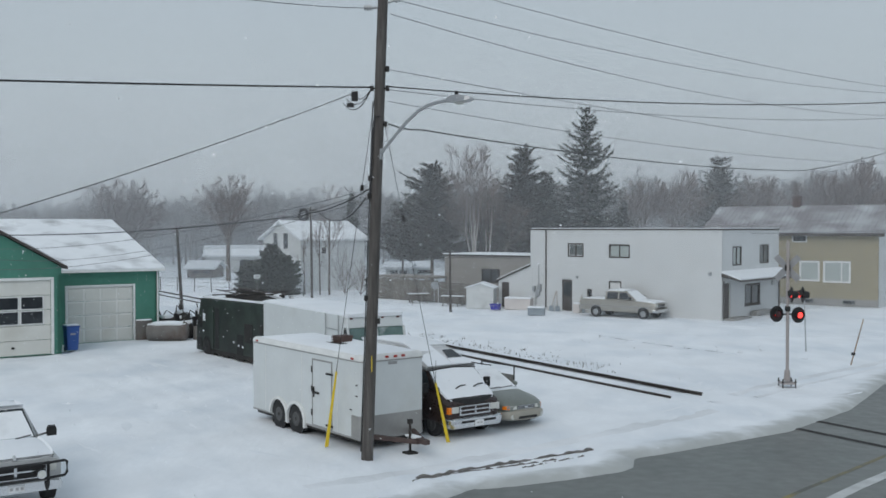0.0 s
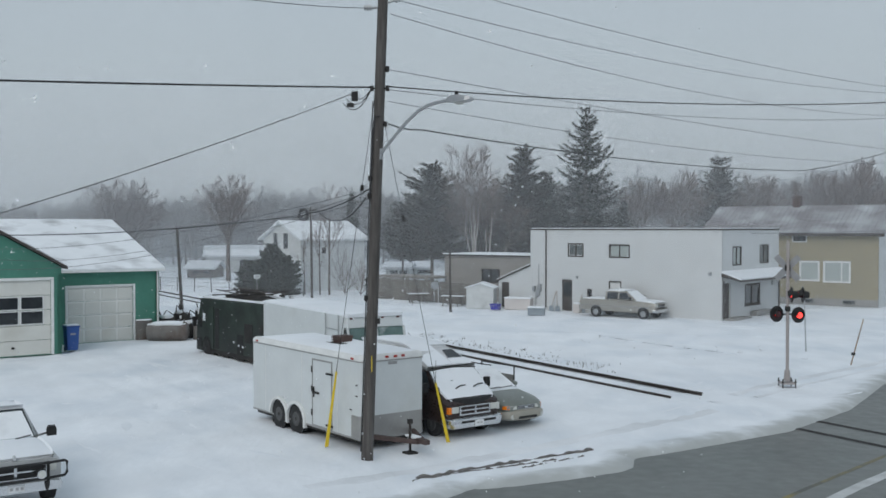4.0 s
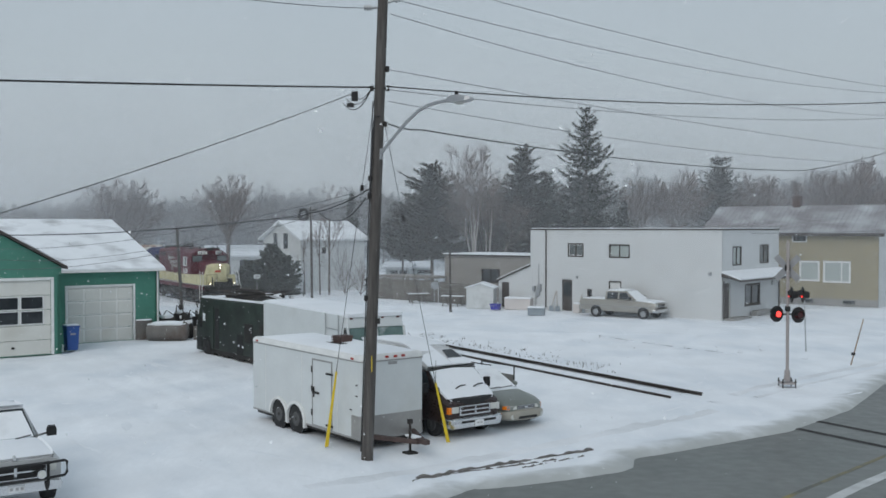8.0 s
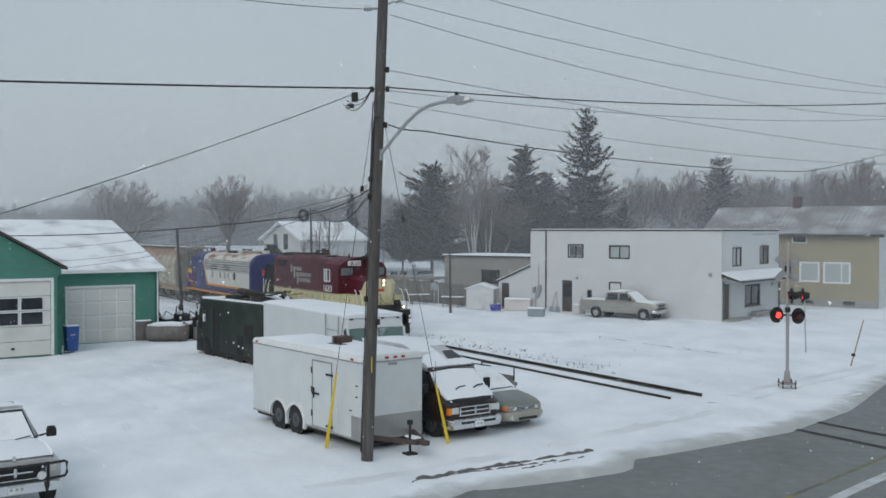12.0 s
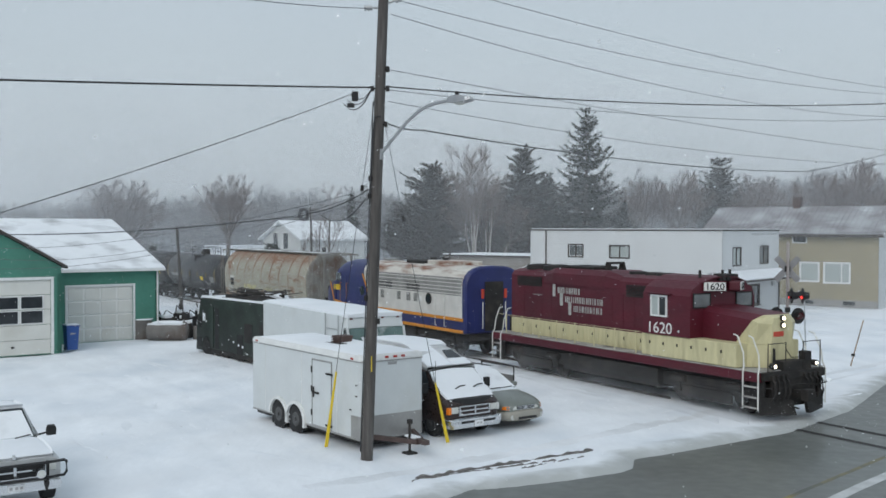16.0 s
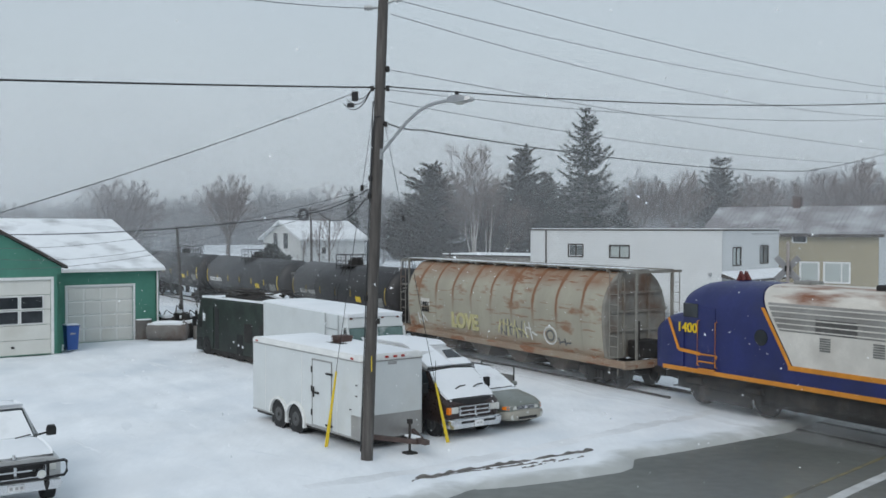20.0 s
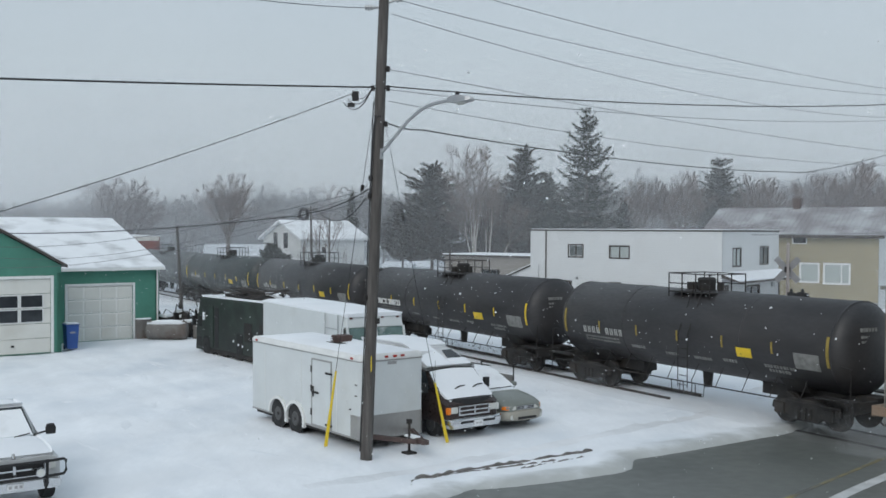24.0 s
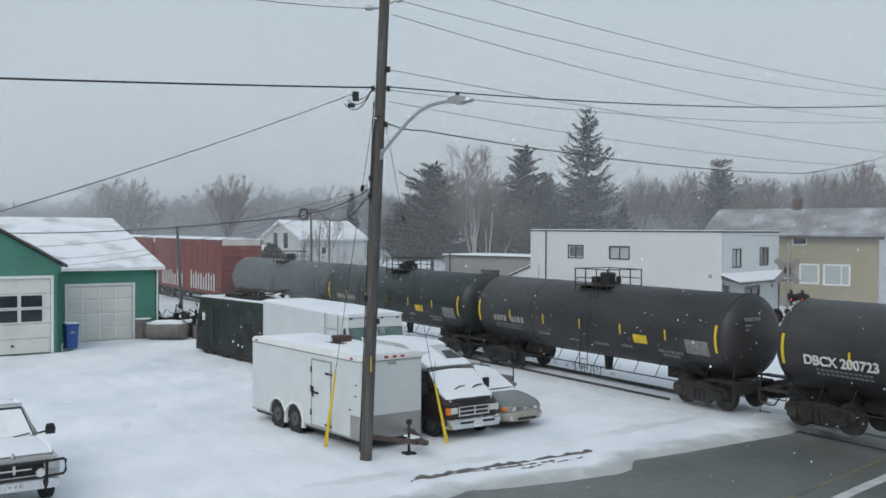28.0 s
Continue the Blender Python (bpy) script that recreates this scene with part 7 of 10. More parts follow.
def passenger_van():
    e = thing("van", pose(-0.58, 31.28, 0, 0, 0, -54.0), "dark brown high-roof van with chrome grille under snow", "van")
    bm = bmesh.new()
    hull(bm, [(-2.70, 0.95, 0.38, 1.20, 1.26, 0.95), (1.65, 0.98, 0.38, 1.20, 1.36, 0.96), (2.00, 0.98, 0.38, 1.12, 1.26, 0.93), (2.30, 0.97, 0.40, 1.04, 1.15, 0.88), (2.44, 0.93, 0.42, 0.98, 1.07, 0.82), (2.52, 0.83, 0.46, 0.93, 1.00, 0.72)])
    part("body", bm, BROWN, e, "dark brown lower body", smooth=True)
    bm = bmesh.new()
    hull(bm, [(-2.68, 0.95, 1.22, 1.4, 1.90, 0.84), (1.10, 0.96, 1.22, 1.4, 1.90, 0.86), (1.36, 0.96, 1.22, 1.4, 1.84, 0.86), (2.02, 0.95, 1.22, 1.28, 1.33, 0.90)])
    part("cabin", bm, BROWN, e, smooth=True)
    bm = bmesh.new()
    hull(bm, [(-2.64, 0.82, 1.88, 2.15, 2.36, 0.66), (-2.2, 0.85, 1.88, 2.15, 2.46, 0.68), (-0.10, 0.86, 1.88, 2.12, 2.46, 0.70), (0.55, 0.87, 1.88, 2.06, 2.30, 0.74), (1.05, 0.88, 1.86, 1.96, 2.08, 0.80), (1.40, 0.87, 1.82, 1.87, 1.90, 0.82)])
    top = part("raised_roof", bm, FIBREGLASS, e, "raised camper roof", smooth=True)
    bm = bmesh.new()
    panel(bm, (1.02, 0.16, 2.105), (1.02, 0.66, 2.095), (0.62, 0.58, 2.285), (0.62, 0.24, 2.29), 0.03)
    part("roof_window", bm, GLASS_CAR, top, "dark skylight free of snow")
    bm = bmesh.new()
    panel(bm, (2.04, -0.88, 1.32), (2.04, 0.88, 1.32), (1.38, 0.82, 1.85), (1.38, -0.82, 1.85))
    part("windscreen", bm, GLASS_CAR, e)
    # one sheet of snow from the roof's edge over the windscreen and the hood
    bm = bmesh.new()
    secs = []
    for x, z, w in ((1.37, 1.86, 0.74), (1.42, 1.885, 0.80), (1.70, 1.665, 0.84), (1.98, 1.43, 0.87), (2.10, 1.36, 0.86), (2.24, 1.285, 0.85), (2.36, 1.20, 0.82), (2.42, 1.145, 0.74)):
        ring = []
        for k in range(11):
            f = -1 + 2 * k / 10
            ring.append((x, f * w, z - 0.05 * f * f + 0.012 * noise.noise(Vector((x * 4, f * 3, 1)))))
        secs.append(ring + [(x, w, z - 0.12), (x, -w, z - 0.12)])
    loft(bm, secs)
    part("snow", bm, SNOW, e, "snow over windscreen and hood", smooth=True)
    bm = bmesh.new()
    hull(bm, [(-2.6, 0.66, 2.36, 2.42, 2.48, 0.62), (-1.5, 0.72, 2.40, 2.48, 2.54, 0.64), (-0.12, 0.72, 2.40, 2.47, 2.53, 0.64), (0.20, 0.70, 2.30, 2.40, 2.44, 0.64)])
    part("snow", bm, SNOW, top, "snow on the roof", smooth=True)
    bm = bmesh.new()
    panel(bm, (1.34, -0.80, 1.94), (1.34, 0.10, 1.95), (0.10, 0.05, 2.45), (0.10, -0.70, 2.44), 0.03)
    panel(bm, (1.34, 0.10, 1.945), (1.34, 0.80, 1.935), (1.06, 0.76, 2.085), (1.06, 0.10, 2.095), 0.03)
    part("snow", bm, SNOW, top, "snow on the roof slope")
    bm = bmesh.new()
    pipe(bm, [(1.42, y, 1.885 - 0.05 * (y / 0.84) ** 2) for y in (-0.86, -0.4, 0, 0.4, 0.86)], 0.022)
    part("visor_edge", bm, BLACK, top, "dark drip edge over the windscreen")
    for s in (-1, 1):
        for x0, x1 in ((0.55, 1.70), (-0.80, 0.45), (-2.45, -0.90)):
            bm = bmesh.new()
            panel(bm, (x0, s * 0.965, 1.36), (x1, s * 0.965, 1.36), (x1 - (0.34 if x0 > 0.2 else 0), s * 0.88, 1.82), (x0, s * 0.88, 1.82))
            part("side_window", bm, GLASS_CAR, e)
        bm = bmesh.new()
        pipe(bm, [(1.62, s * 0.95, 1.26), (1.67, s * 1.12, 1.32)], 0.02)
        box(bm, 1.60, 1.72, s * 1.14 - 0.09, s * 1.14 + 0.09, 1.26, 1.54)
        soften(bm, 0.02, 1)
        part("mirror", bm, BLACK, e)
        for x in (-1.55, 1.72):
            wheel(e, x, s * 0.84, 0.36, 0.22)
        block("headlamp", e, CLEARLENS, 2.44, 2.555, s * 0.69 - 0.12, s * 0.69 + 0.12, 0.74, 0.92, 0.02)
        block("turn_lamp", e, AMBER if s < 0 else CLEARLENS, 2.30, 2.545, s * 0.87 - 0.06, s * 0.87 + 0.06, 0.72, 0.92, 0.025)
    bm = bmesh.new()
    loft(bm, [[(x - 0.09, y, 1.155), (x + 0.02, y, 1.13), (x + 0.04, y, 0.975), (x - 0.08, y, 0.985)] for x, y in [(2.52 - 0.17 * (k / 5) ** 2, 0.83 * k / 5) for k in range(-5, 6)]])
    part("hood_shield", bm, BLACK, e, "dark plastic hood deflector", smooth=True)
    bm = bmesh.new()
    for z0, z1 in ((0.66, 0.70), (0.90, 0.94), (0.78, 0.82)):
        box(bm, 2.50, 2.555, -0.56, 0.56, z0, z1)
    for y in (-0.55, 0.0, 0.51):
        box(bm, 2.50, 2.56, y - 0.0, y + 0.05, 0.66, 0.94)
    part("grille", bm, CHROME, e, "chrome crossbar grille")
    block("grille_back", e, BLACK, 2.47, 2.499, -0.55, 0.55, 0.67, 0.93, 0)
    bm = bmesh.new()
    hull(bm, [(2.30, 0.99, 0.32, 0.57, 0.62, 0.97), (2.58, 0.97, 0.32, 0.57, 0.62, 0.94), (2.70, 0.86, 0.33, 0.56, 0.61, 0.84), (2.75, 0.60, 0.35, 0.55, 0.60, 0.58)])
    bump = part("bumper", bm, CHROME, e, "chrome front bumper")
    block("bumper_pad", bump, BLACK, 2.62, 2.762, -0.62, 0.62, 0.47, 0.545, 0.02)
    block("plate", bump, PLATE, 2.755, 2.775, -0.16, 0.16, 0.37, 0.535, 0.005, "white plate")
    for x in (-0.09, 0.03):
        block("plate_bar", bump, CHALK_GREY, 2.776, 2.779, x, x + 0.07, 0.43, 0.48, 0)
    for y in (-0.35, 0.30):
        bm = bmesh.new()
        pipe(bm, [(2.10, y, 1.375), (2.02, y + 0.22, 1.425), (2.00, y + 0.42, 1.425)], 0.018)
        part("wiper", bm, BLACK, e)
    bm = bmesh.new()
    pipe(bm, [(1.86, -0.90, 1.30), (1.90, -0.92, 2.2)], 0.006)
    part("aerial", bm, IRON, e)


passenger_van()


def rounded(bm, stations, n=24):
    """A skin through rounded sections: x, half width, bottom, top, and how square the section is."""
    secs = []
    for x, w, z0, z1, e in stations:
        ring = []
        for k in range(n):
            a = 2 * math.pi * (k + 0.5) / n
            ca, sa = math.cos(a), math.sin(a)
            ring.append((x, math.copysign(abs(ca) ** (2 / e), ca) * w, (z0 + z1) / 2 + math.copysign(abs(sa) ** (2 / e), sa) * (z1 - z0) / 2))
        secs.append(ring)
    loft(bm, secs)


def wagon_car():
    e = thing("station_wagon", pose(1.13, 32.55, 0, 0, 0, -54.0), "grey-green station wagon with beige cladding dusted with snow", "car")
    bm = bmesh.new()
    rounded(bm, [(-2.34, 0.62, 0.46, 0.90, 2.6), (-2.26, 0.78, 0.40, 0.95, 3.2), (-1.9, 0.85, 0.36, 0.99, 4), (-0.5, 0.87, 0.34, 1.01, 4.4), (0.8, 0.87, 0.34, 1.01, 4.2), (1.2, 0.865, 0.34, 0.985, 3.8),
                 (1.6, 0.85, 0.34, 0.945, 3.4), (1.95, 0.81, 0.36, 0.89, 3.1), (2.14, 0.76, 0.38, 0.835, 2.9), (2.27, 0.67, 0.42, 0.775, 2.7), (2.34, 0.54, 0.46, 0.72, 2.5)])
    part("body", bm, SILVERGREEN, e, "grey-green metallic body", smooth=True)
    bm = bmesh.new()
    rounded(bm, [(-2.22, 0.66, 0.80, 1.24, 3), (-1.95, 0.74, 0.80, 1.43, 3.4), (-1.2, 0.76, 0.80, 1.50, 3.6), (-0.3, 0.76, 0.80, 1.51, 3.6), (0.08, 0.75, 0.80, 1.46, 3.4), (0.50, 0.76, 0.80, 1.26, 3.6), (1.02, 0.74, 0.80, 1.01, 4)])
    part("cabin", bm, SILVERGREEN, e, smooth=True)
    bm = bmesh.new()
    panel(bm, (1.03, -0.70, 1.00), (1.03, 0.70, 1.00), (0.14, 0.58, 1.465), (0.14, -0.58, 1.465), 0.02)
    part("windscreen", bm, GLASS_CAR, e)
    bm = bmesh.new()
    panel(bm, (1.04, -0.67, 1.02), (1.04, 0.67, 1.02), (0.16, 0.56, 1.48), (0.16, -0.56, 1.48), 0.02)
    part("snow", bm, SNOW_THIN, e, "thin snow on the windscreen")
    bm = bmesh.new()
    rounded(bm, [(1.00, 0.62, 0.98, 1.035, 3), (1.12, 0.66, 0.96, 1.025, 3), (1.24, 0.60, 0.95, 1.00, 3)])
    part("snow", bm, SNOW_PATCHY, e, "thin snow by the wipers", smooth=True)
    bm = bmesh.new()
    rounded(bm, [(-2.05, 0.50, 1.36, 1.43, 3), (-1.2, 0.62, 1.46, 1.545, 3), (-0.2, 0.62, 1.46, 1.55, 3), (0.10, 0.56, 1.42, 1.495, 3)])
    part("snow", bm, SNOW, e, "snow on the roof", smooth=True)
    for s in (-1, 1):
        for x0, x1, d in ((-0.10, 0.80, 0.58), (-1.0, -0.18, 0.0), (-1.95, -1.08, -0.1)):
            bm = bmesh.new()
            panel(bm, (x0, s * 0.785, 1.02), (x1, s * 0.785, 1.02), (x1 - d, s * 0.70, 1.38), (x0, s * 0.70, 1.38))
            part("side_window", bm, GLASS_CAR, e)
        bm = bmesh.new()
        rounded(bm, [(0.60, 0.04, 1.01, 1.07, 2.4), (0.64, 0.10, 0.97, 1.13, 2.6), (0.74, 0.09, 0.98, 1.12, 2.6), (0.78, 0.04, 1.02, 1.08, 2.4)], 12)
        part("mirror", bm, SILVERGREEN, e, smooth=True, m=pose(0, s * 0.93, 0))
        for x in (-1.32, 1.36):
            bm = bmesh.new()
            rod(bm, (x, s * 0.83, 0.33), (x, s * 0.872, 0.33), 0.37, 0.37, 24)
            part("wheel_arch", bm, BLACK, e)
            wheel(e, x, s * 0.78, 0.32, 0.20)
        bm = bmesh.new()
        hull(bm, [(-2.20, 0.02, 0.34, 0.50, 0.56, 0.01), (1.95, 0.02, 0.34, 0.50, 0.56, 0.01)])
        part("cladding", bm, CARBEIGE, e, m=pose(0, s * 0.862, 0))
        # wrap-round lamp: clear to the front, amber at the corner
        for name, mm, arc in (("headlamp", CLEARLENS, ((2.345, 0.36), (2.325, 0.48), (2.29, 0.59))), ("turn_lamp", AMBER, ((2.285, 0.60), (2.23, 0.68), (2.13, 0.745)))):
            bm = bmesh.new()
            loft(bm, [[(x - 0.06, s * (y - 0.03), 0.57), (x + 0.02, s * (y + 0.015), 0.575), (x + 0.005, s * (y + 0.01), 0.675), (x - 0.08, s * (y - 0.04), 0.70)] for x, y in arc])
            part(name, bm, mm, e)
        bm = bmesh.new()
        rod(bm, (-1.9, s * 0.60, 1.54), (-0.1, s * 0.60, 1.565), 0.018, 0.018, 6)
        part("roof_rail", bm, BLACK, e)
    # bumper, its intake and fog lamps
    bm = bmesh.new()
    rounded(bm, [(1.80, 0.86, 0.24, 0.55, 4), (2.08, 0.84, 0.22, 0.56, 4), (2.28, 0.74, 0.22, 0.56, 3.4), (2.39, 0.60, 0.24, 0.55, 3), (2.44, 0.42, 0.27, 0.53, 2.8)])
    bp = part("bumper", bm, CARBEIGE, e, "beige front bumper", smooth=True)
    block("air_intake", bp, BLACK, 2.415, 2.448, -0.36, 0.36, 0.29, 0.37, 0.01)
    for y in (-0.54, 0.54):
        bm = bmesh.new()
        rod(bm, (2.30, y, 0.36), (2.405, y, 0.36), 0.075, 0.075, 14)
        part("fog_lamp", bm, CLEARLENS, bp)
    block("grille_back", e, BLACK, 2.30, 2.352, -0.33, 0.33, 0.57, 0.68, 0.01)
    bm = bmesh.new()
    for z in (0.575, 0.62, 0.665):
        box(bm, 2.34, 2.362, -0.34, 0.34, z, z + 0.016)
    box(bm, 2.345, 2.368, -0.06, 0.06, 0.60, 0.65)
    part("grille", bm, CHROME, e, "chrome barred grille with an oval badge")
    for y0, y1 in ((-0.55, 0.05), (0.0, 0.52)):
        bm = bmesh.new()
        pipe(bm, [(1.10, y0, 1.04), (1.05, y1, 1.05)], 0.012)
        part("wiper", bm, BLACK, e)


wagon_car()


def step_van(name, m, L, W, H, paint, label, front_lamps):
    """A tall walk-in delivery van, its slanted front at +x."""
    e = thing(name, m, label, "van", "walk-in vans in the yard")
    h = L / 2
    bm = bmesh.new()
    box(bm, -h, h - 0.55, -W / 2, W / 2, 0.55, H)
    soften(bm, 0.06, 2)
    part("box_body", bm, paint, e)
    bm = bmesh.new()
    loft(bm, [[(x0, y, z) for y, z in ((-W / 2, 0.55), (-W / 2, H - 0.1), (-W / 2 + 0.1, H), (W / 2 - 0.1, H), (W / 2, H - 0.1), (W / 2, 0.55))] for x0 in (h - 0.552, h - 0.38)] )
    loft(bm, [[(h - 0.381, -W / 2, H - 0.45), (h - 0.381, W / 2, H - 0.45), (h - 0.381, W / 2 - 0.1, H - 0.01), (h - 0.381, -W / 2 + 0.1, H - 0.01)],
              [(h - 0.17, -W / 2 + 0.06, H - 0.45), (h - 0.17, W / 2 - 0.06, H - 0.45), (h - 0.30, W / 2 - 0.12, H - 0.06), (h - 0.30, -W / 2 + 0.12, H - 0.06)]])
    part("cab_front", bm, paint, e)
    bm = bmesh.new()
    hull(bm, [(h - 0.39, W / 2, 0.55, 1.2, 1.45, W / 2 - 0.02), (h + 0.10, W / 2 - 0.06, 0.60, 1.15, 1.35, W / 2 - 0.12), (h + 0.35, W / 2 - 0.15, 0.65, 1.05, 1.20, W / 2 - 0.25)])
    part("hood", bm, paint, e)
    for y0, y1 in ((-W / 2 + 0.12, -0.06), (0.06, W / 2 - 0.12)):
        bm = bmesh.new()
        panel(bm, (h + 0.07, y0, 1.42), (h + 0.07, y1, 1.42), (h - 0.16, y1, H - 0.47), (h - 0.16, y0, H - 0.47))
        part("windscreen", bm, GLASS_GREEN, e, "icy greenish split windscreen")
    bm = bmesh.new()
    for y in (-W / 2 + 0.06, 0.0, W / 2 - 0.06):
        rod(bm, (h + 0.08, y, 1.40), (h - 0.16, y, H - 0.45), 0.05, 0.05, 8)
    part("pillar", bm, paint, e)
    bm = bmesh.new()
    panel(bm, (h - 0.36, -W / 2 - 0.004, 1.45), (h - 0.02, -W / 2 - 0.004, 1.45), (h - 0.2, -W / 2 - 0.004, H - 0.5), (h - 0.36, -W / 2 - 0.004, H - 0.5), 0.01)
    part("side_window", bm, GLASS_CAR, e)
    for k in range(front_lamps):
        y = -W / 2 + 0.25 + (W - 0.5) * k / max(1, front_lamps - 1)
        block("marker_lamp", e, HORNRED, h - 0.30, h - 0.235, y - 0.05, y + 0.05, H - 0.15, H - 0.10, 0.01)
    for s in (-1, 1):
        for x in (-h + 1.6, h - 0.9):
            wheel(e, x, s * (W / 2 - 0.16), 0.42, 0.28)
    bm = bmesh.new()
    hull(bm, [(-h - 0.01, W / 2 + 0.02, H - 0.10, H + 0.025, H + 0.08, W / 2 - 0.12), (0, W / 2 + 0.03, H - 0.10, H + 0.03, H + 0.12, W / 2 - 0.12), (h - 0.36, W / 2 + 0.02, H - 0.10, H + 0.025, H + 0.08, W / 2 - 0.15), (h - 0.24, W / 2 - 0.08, H - 0.08, H + 0.045, H + 0.06, W / 2 - 0.25)])
    part("snow", bm, SNOW, e, "snow on the roof", smooth=True)
    block("chassis", e, IRON, -h + 0.1, h, -W / 2 + 0.3, W / 2 - 0.3, 0.42, 0.551, 0.01)
    # rear ladder rack / mirror bracket on the near side
    bm = bmesh.new()
    for x in (h - 1.9, h - 0.75):
        rod(bm, (x, -W / 2 - 0.05, 1.3), (x, -W / 2 - 0.05, H - 0.02), 0.018, 0.018, 6)
    for z in (1.5, 1.9, 2.3):
        if z < H - 0.2:
            rod(bm, (h - 1.9, -W / 2 - 0.05, z), (h - 0.75, -W / 2 - 0.05, z), 0.016, 0.016, 6)
    part("ladder_rack", bm, STEEL, e)
    return e


step_van("delivery_van", pose(-4.55, 40.75, 0, 0, 0, -59.5), 8.6, 2.4, 2.86, WHITE, "white walk-in delivery van with an icy split windscreen", 4)


def green_van():
    e = thing("old_green_van", pose(-8.72, 47.05, 0, 0, 0, 128.0), "derelict dark green panel van with a snowy roof", "van")
    h, W, H = 4.0, 2.2, 2.72
    bm = bmesh.new()
    loft(bm, [[(-h, y, 0.12), (-h, y, H), (h - 0.55, y, H - 0.06), (h - 0.10, y, 1.35), (h - 0.02, y, 0.12)] for y in (-W / 2, W / 2)])
    soften(bm, 0.05, 2)
    part("body", bm, DARKGREEN, e, "mouldy dark green sheet body")
    # the yard side is +y here
    y = W / 2
    for x0, x1, z0, z1 in ((h - 1.75, h - 1.25, 1.55, 2.15), (h - 1.05, h - 0.75, 1.55, 2.1)):
        block("window", e, GLASS_DARK, x0, x1, y, y + 0.015, z0, z1, 0.02)
    block("snow", e, SNOW_PATCHY, h - 1.15, h - 0.85, y + 0.016, y + 0.03, 1.58, 1.95, 0.01, "snow stuck on the window")
    block("door", e, DARKGREEN, h - 2.0, h - 0.95, y + 0.002, y + 0.03, 0.35, 2.3, 0.02)
    for x in (-1.9, -3.35):
        block("side_panel", e, IRON, x, x + 0.75, y + 0.002, y + 0.022, 0.9, 1.75, 0.02, "dark rusted panel")
    # grimy cab-side openings, a sagging skirt and drifted snow
    for x0, x1, z0, z1 in ((h - 0.72, h - 0.42, 1.25, 1.75), (h - 0.70, h - 0.20, 0.30, 0.75), (h - 2.55, h - 2.15, 0.35, 2.25), (-1.0, -0.4, 0.25, 1.2)):
        block("dark_patch", e, BLACK, x0, x1, y, y + 0.012, z0, z1, 0.03, "blackened patch")
    for k in range(14):
        bm = bmesh.new()
        xx = -h + 0.5 * k
        box(bm, xx, xx + 0.5, y - 0.02, y + 0.02, 0.02 + 0.10 * ((k * 7) % 3) / 2, 0.30)
        part("skirt_panel", bm, IRON, e, "ragged rusted skirt panel")
    for x0, z0 in ((-0.15, 0.78), (-0.65, 0.66), (-1.05, 0.62)):
        block("snow", e, SNOW, x0, x0 + 0.11, y + 0.013, y + 0.03, z0, z0 + 0.10, 0.01, "clot of snow on the side")
    block("rear_post", e, BLACK, -h - 0.01, -h + 0.42, y - 0.02, y + 0.02, 0.2, H - 0.05, 0.02)
    for x in (-2.6, 2.7):
        bm = bmesh.new()
        rod(bm, (x, y - 0.02, 0.42), (x, y + 0.03, 0.42), 0.46, 0.46, 24)
        part("wheel_arch", bm, BLACK, e)
        wheel(e, x, y - 0.08, 0.38, 0.25, BLACK)
        wheel(e, x, -y + 0.08, 0.38, 0.25, BLACK)
    bm = bmesh.new()
    hull(bm, [(-h + 0.03, W / 2 - 0.03, H - 0.01, H + 0.02, H + 0.06, W / 2 - 0.10), (h - 0.65, W / 2 - 0.03, H - 0.07, H - 0.03, H + 0.02, W / 2 - 0.10)])
    part("snow", bm, SNOW, e, "snow on the roof")
    bm = bmesh.new()
    pipe(bm, [(h - 0.5, y, 1.5), (h - 0.35, y + 0.22, 1.5)], 0.02)
    box(bm, h - 0.42, h - 0.30, y + 0.14, y + 0.32, 1.30, 1.75)
    part("mirror", bm, BLACK, e)


green_van()


def scrap_pile():
    e = thing("scrap_pile", pose(-8.5, 46.85, 2.74, 0, 0, -52), "dark scrap timber and branches piled on the van roof", "scrap")
    rng = random.Random(21)
    for k in range(46):
        bm = bmesh.new()
        x, y = rng.uniform(-1.9, 2.4), rng.uniform(-0.6, 0.6)
        z = 0.06 + 0.34 * rng.random() ** 0.8
        a = rng.uniform(-0.5, 0.5)
        ln = rng.uniform(0.6, 1.5)
        d = Vector((math.cos(a), math.sin(a), rng.uniform(-0.12, 0.12))) * ln
        if k % 3:
            rod(bm, Vector((x, y, z)) - d, Vector((x, y, z)) + d, rng.uniform(0.02, 0.05), rng.uniform(0.012, 0.03), 6)
        else:
            box(bm, -ln * 0.8, ln * 0.8, -0.06, 0.06, -0.02, 0.02, Matrix.Translation((x, y, z)) @ Matrix.Rotation(a, 4, "Z") @ Matrix.Rotation(rng.uniform(-0.2, 0.2), 4, "Y"))
        part("plank" if k % 3 == 0 else "branch", bm, IRON if k % 2 else WOODPOLE, e)
    bm = bmesh.new()
    hull(bm, [(-2.2, 0.6, 0.0, 0.02, 0.10, 0.4), (-0.5, 0.8, 0.0, 0.05, 0.22, 0.4), (1.2, 0.8, 0.0, 0.05, 0.24, 0.4), (2.6, 0.6, 0.0, 0.02, 0.10, 0.4)])
    part("core", bm, IRON, e, "dark packed core of the heap")
    bm = bmesh.new()
    hull(bm, [(1.2, 0.30, 0.24, 0.30, 0.36, 0.2), (2.0, 0.34, 0.20, 0.28, 0.34, 0.2), (2.7, 0.22, 0.05, 0.12, 0.18, 0.15)])
    part("snow", bm, SNOW, e, "snow on the heap")


scrap_pile()


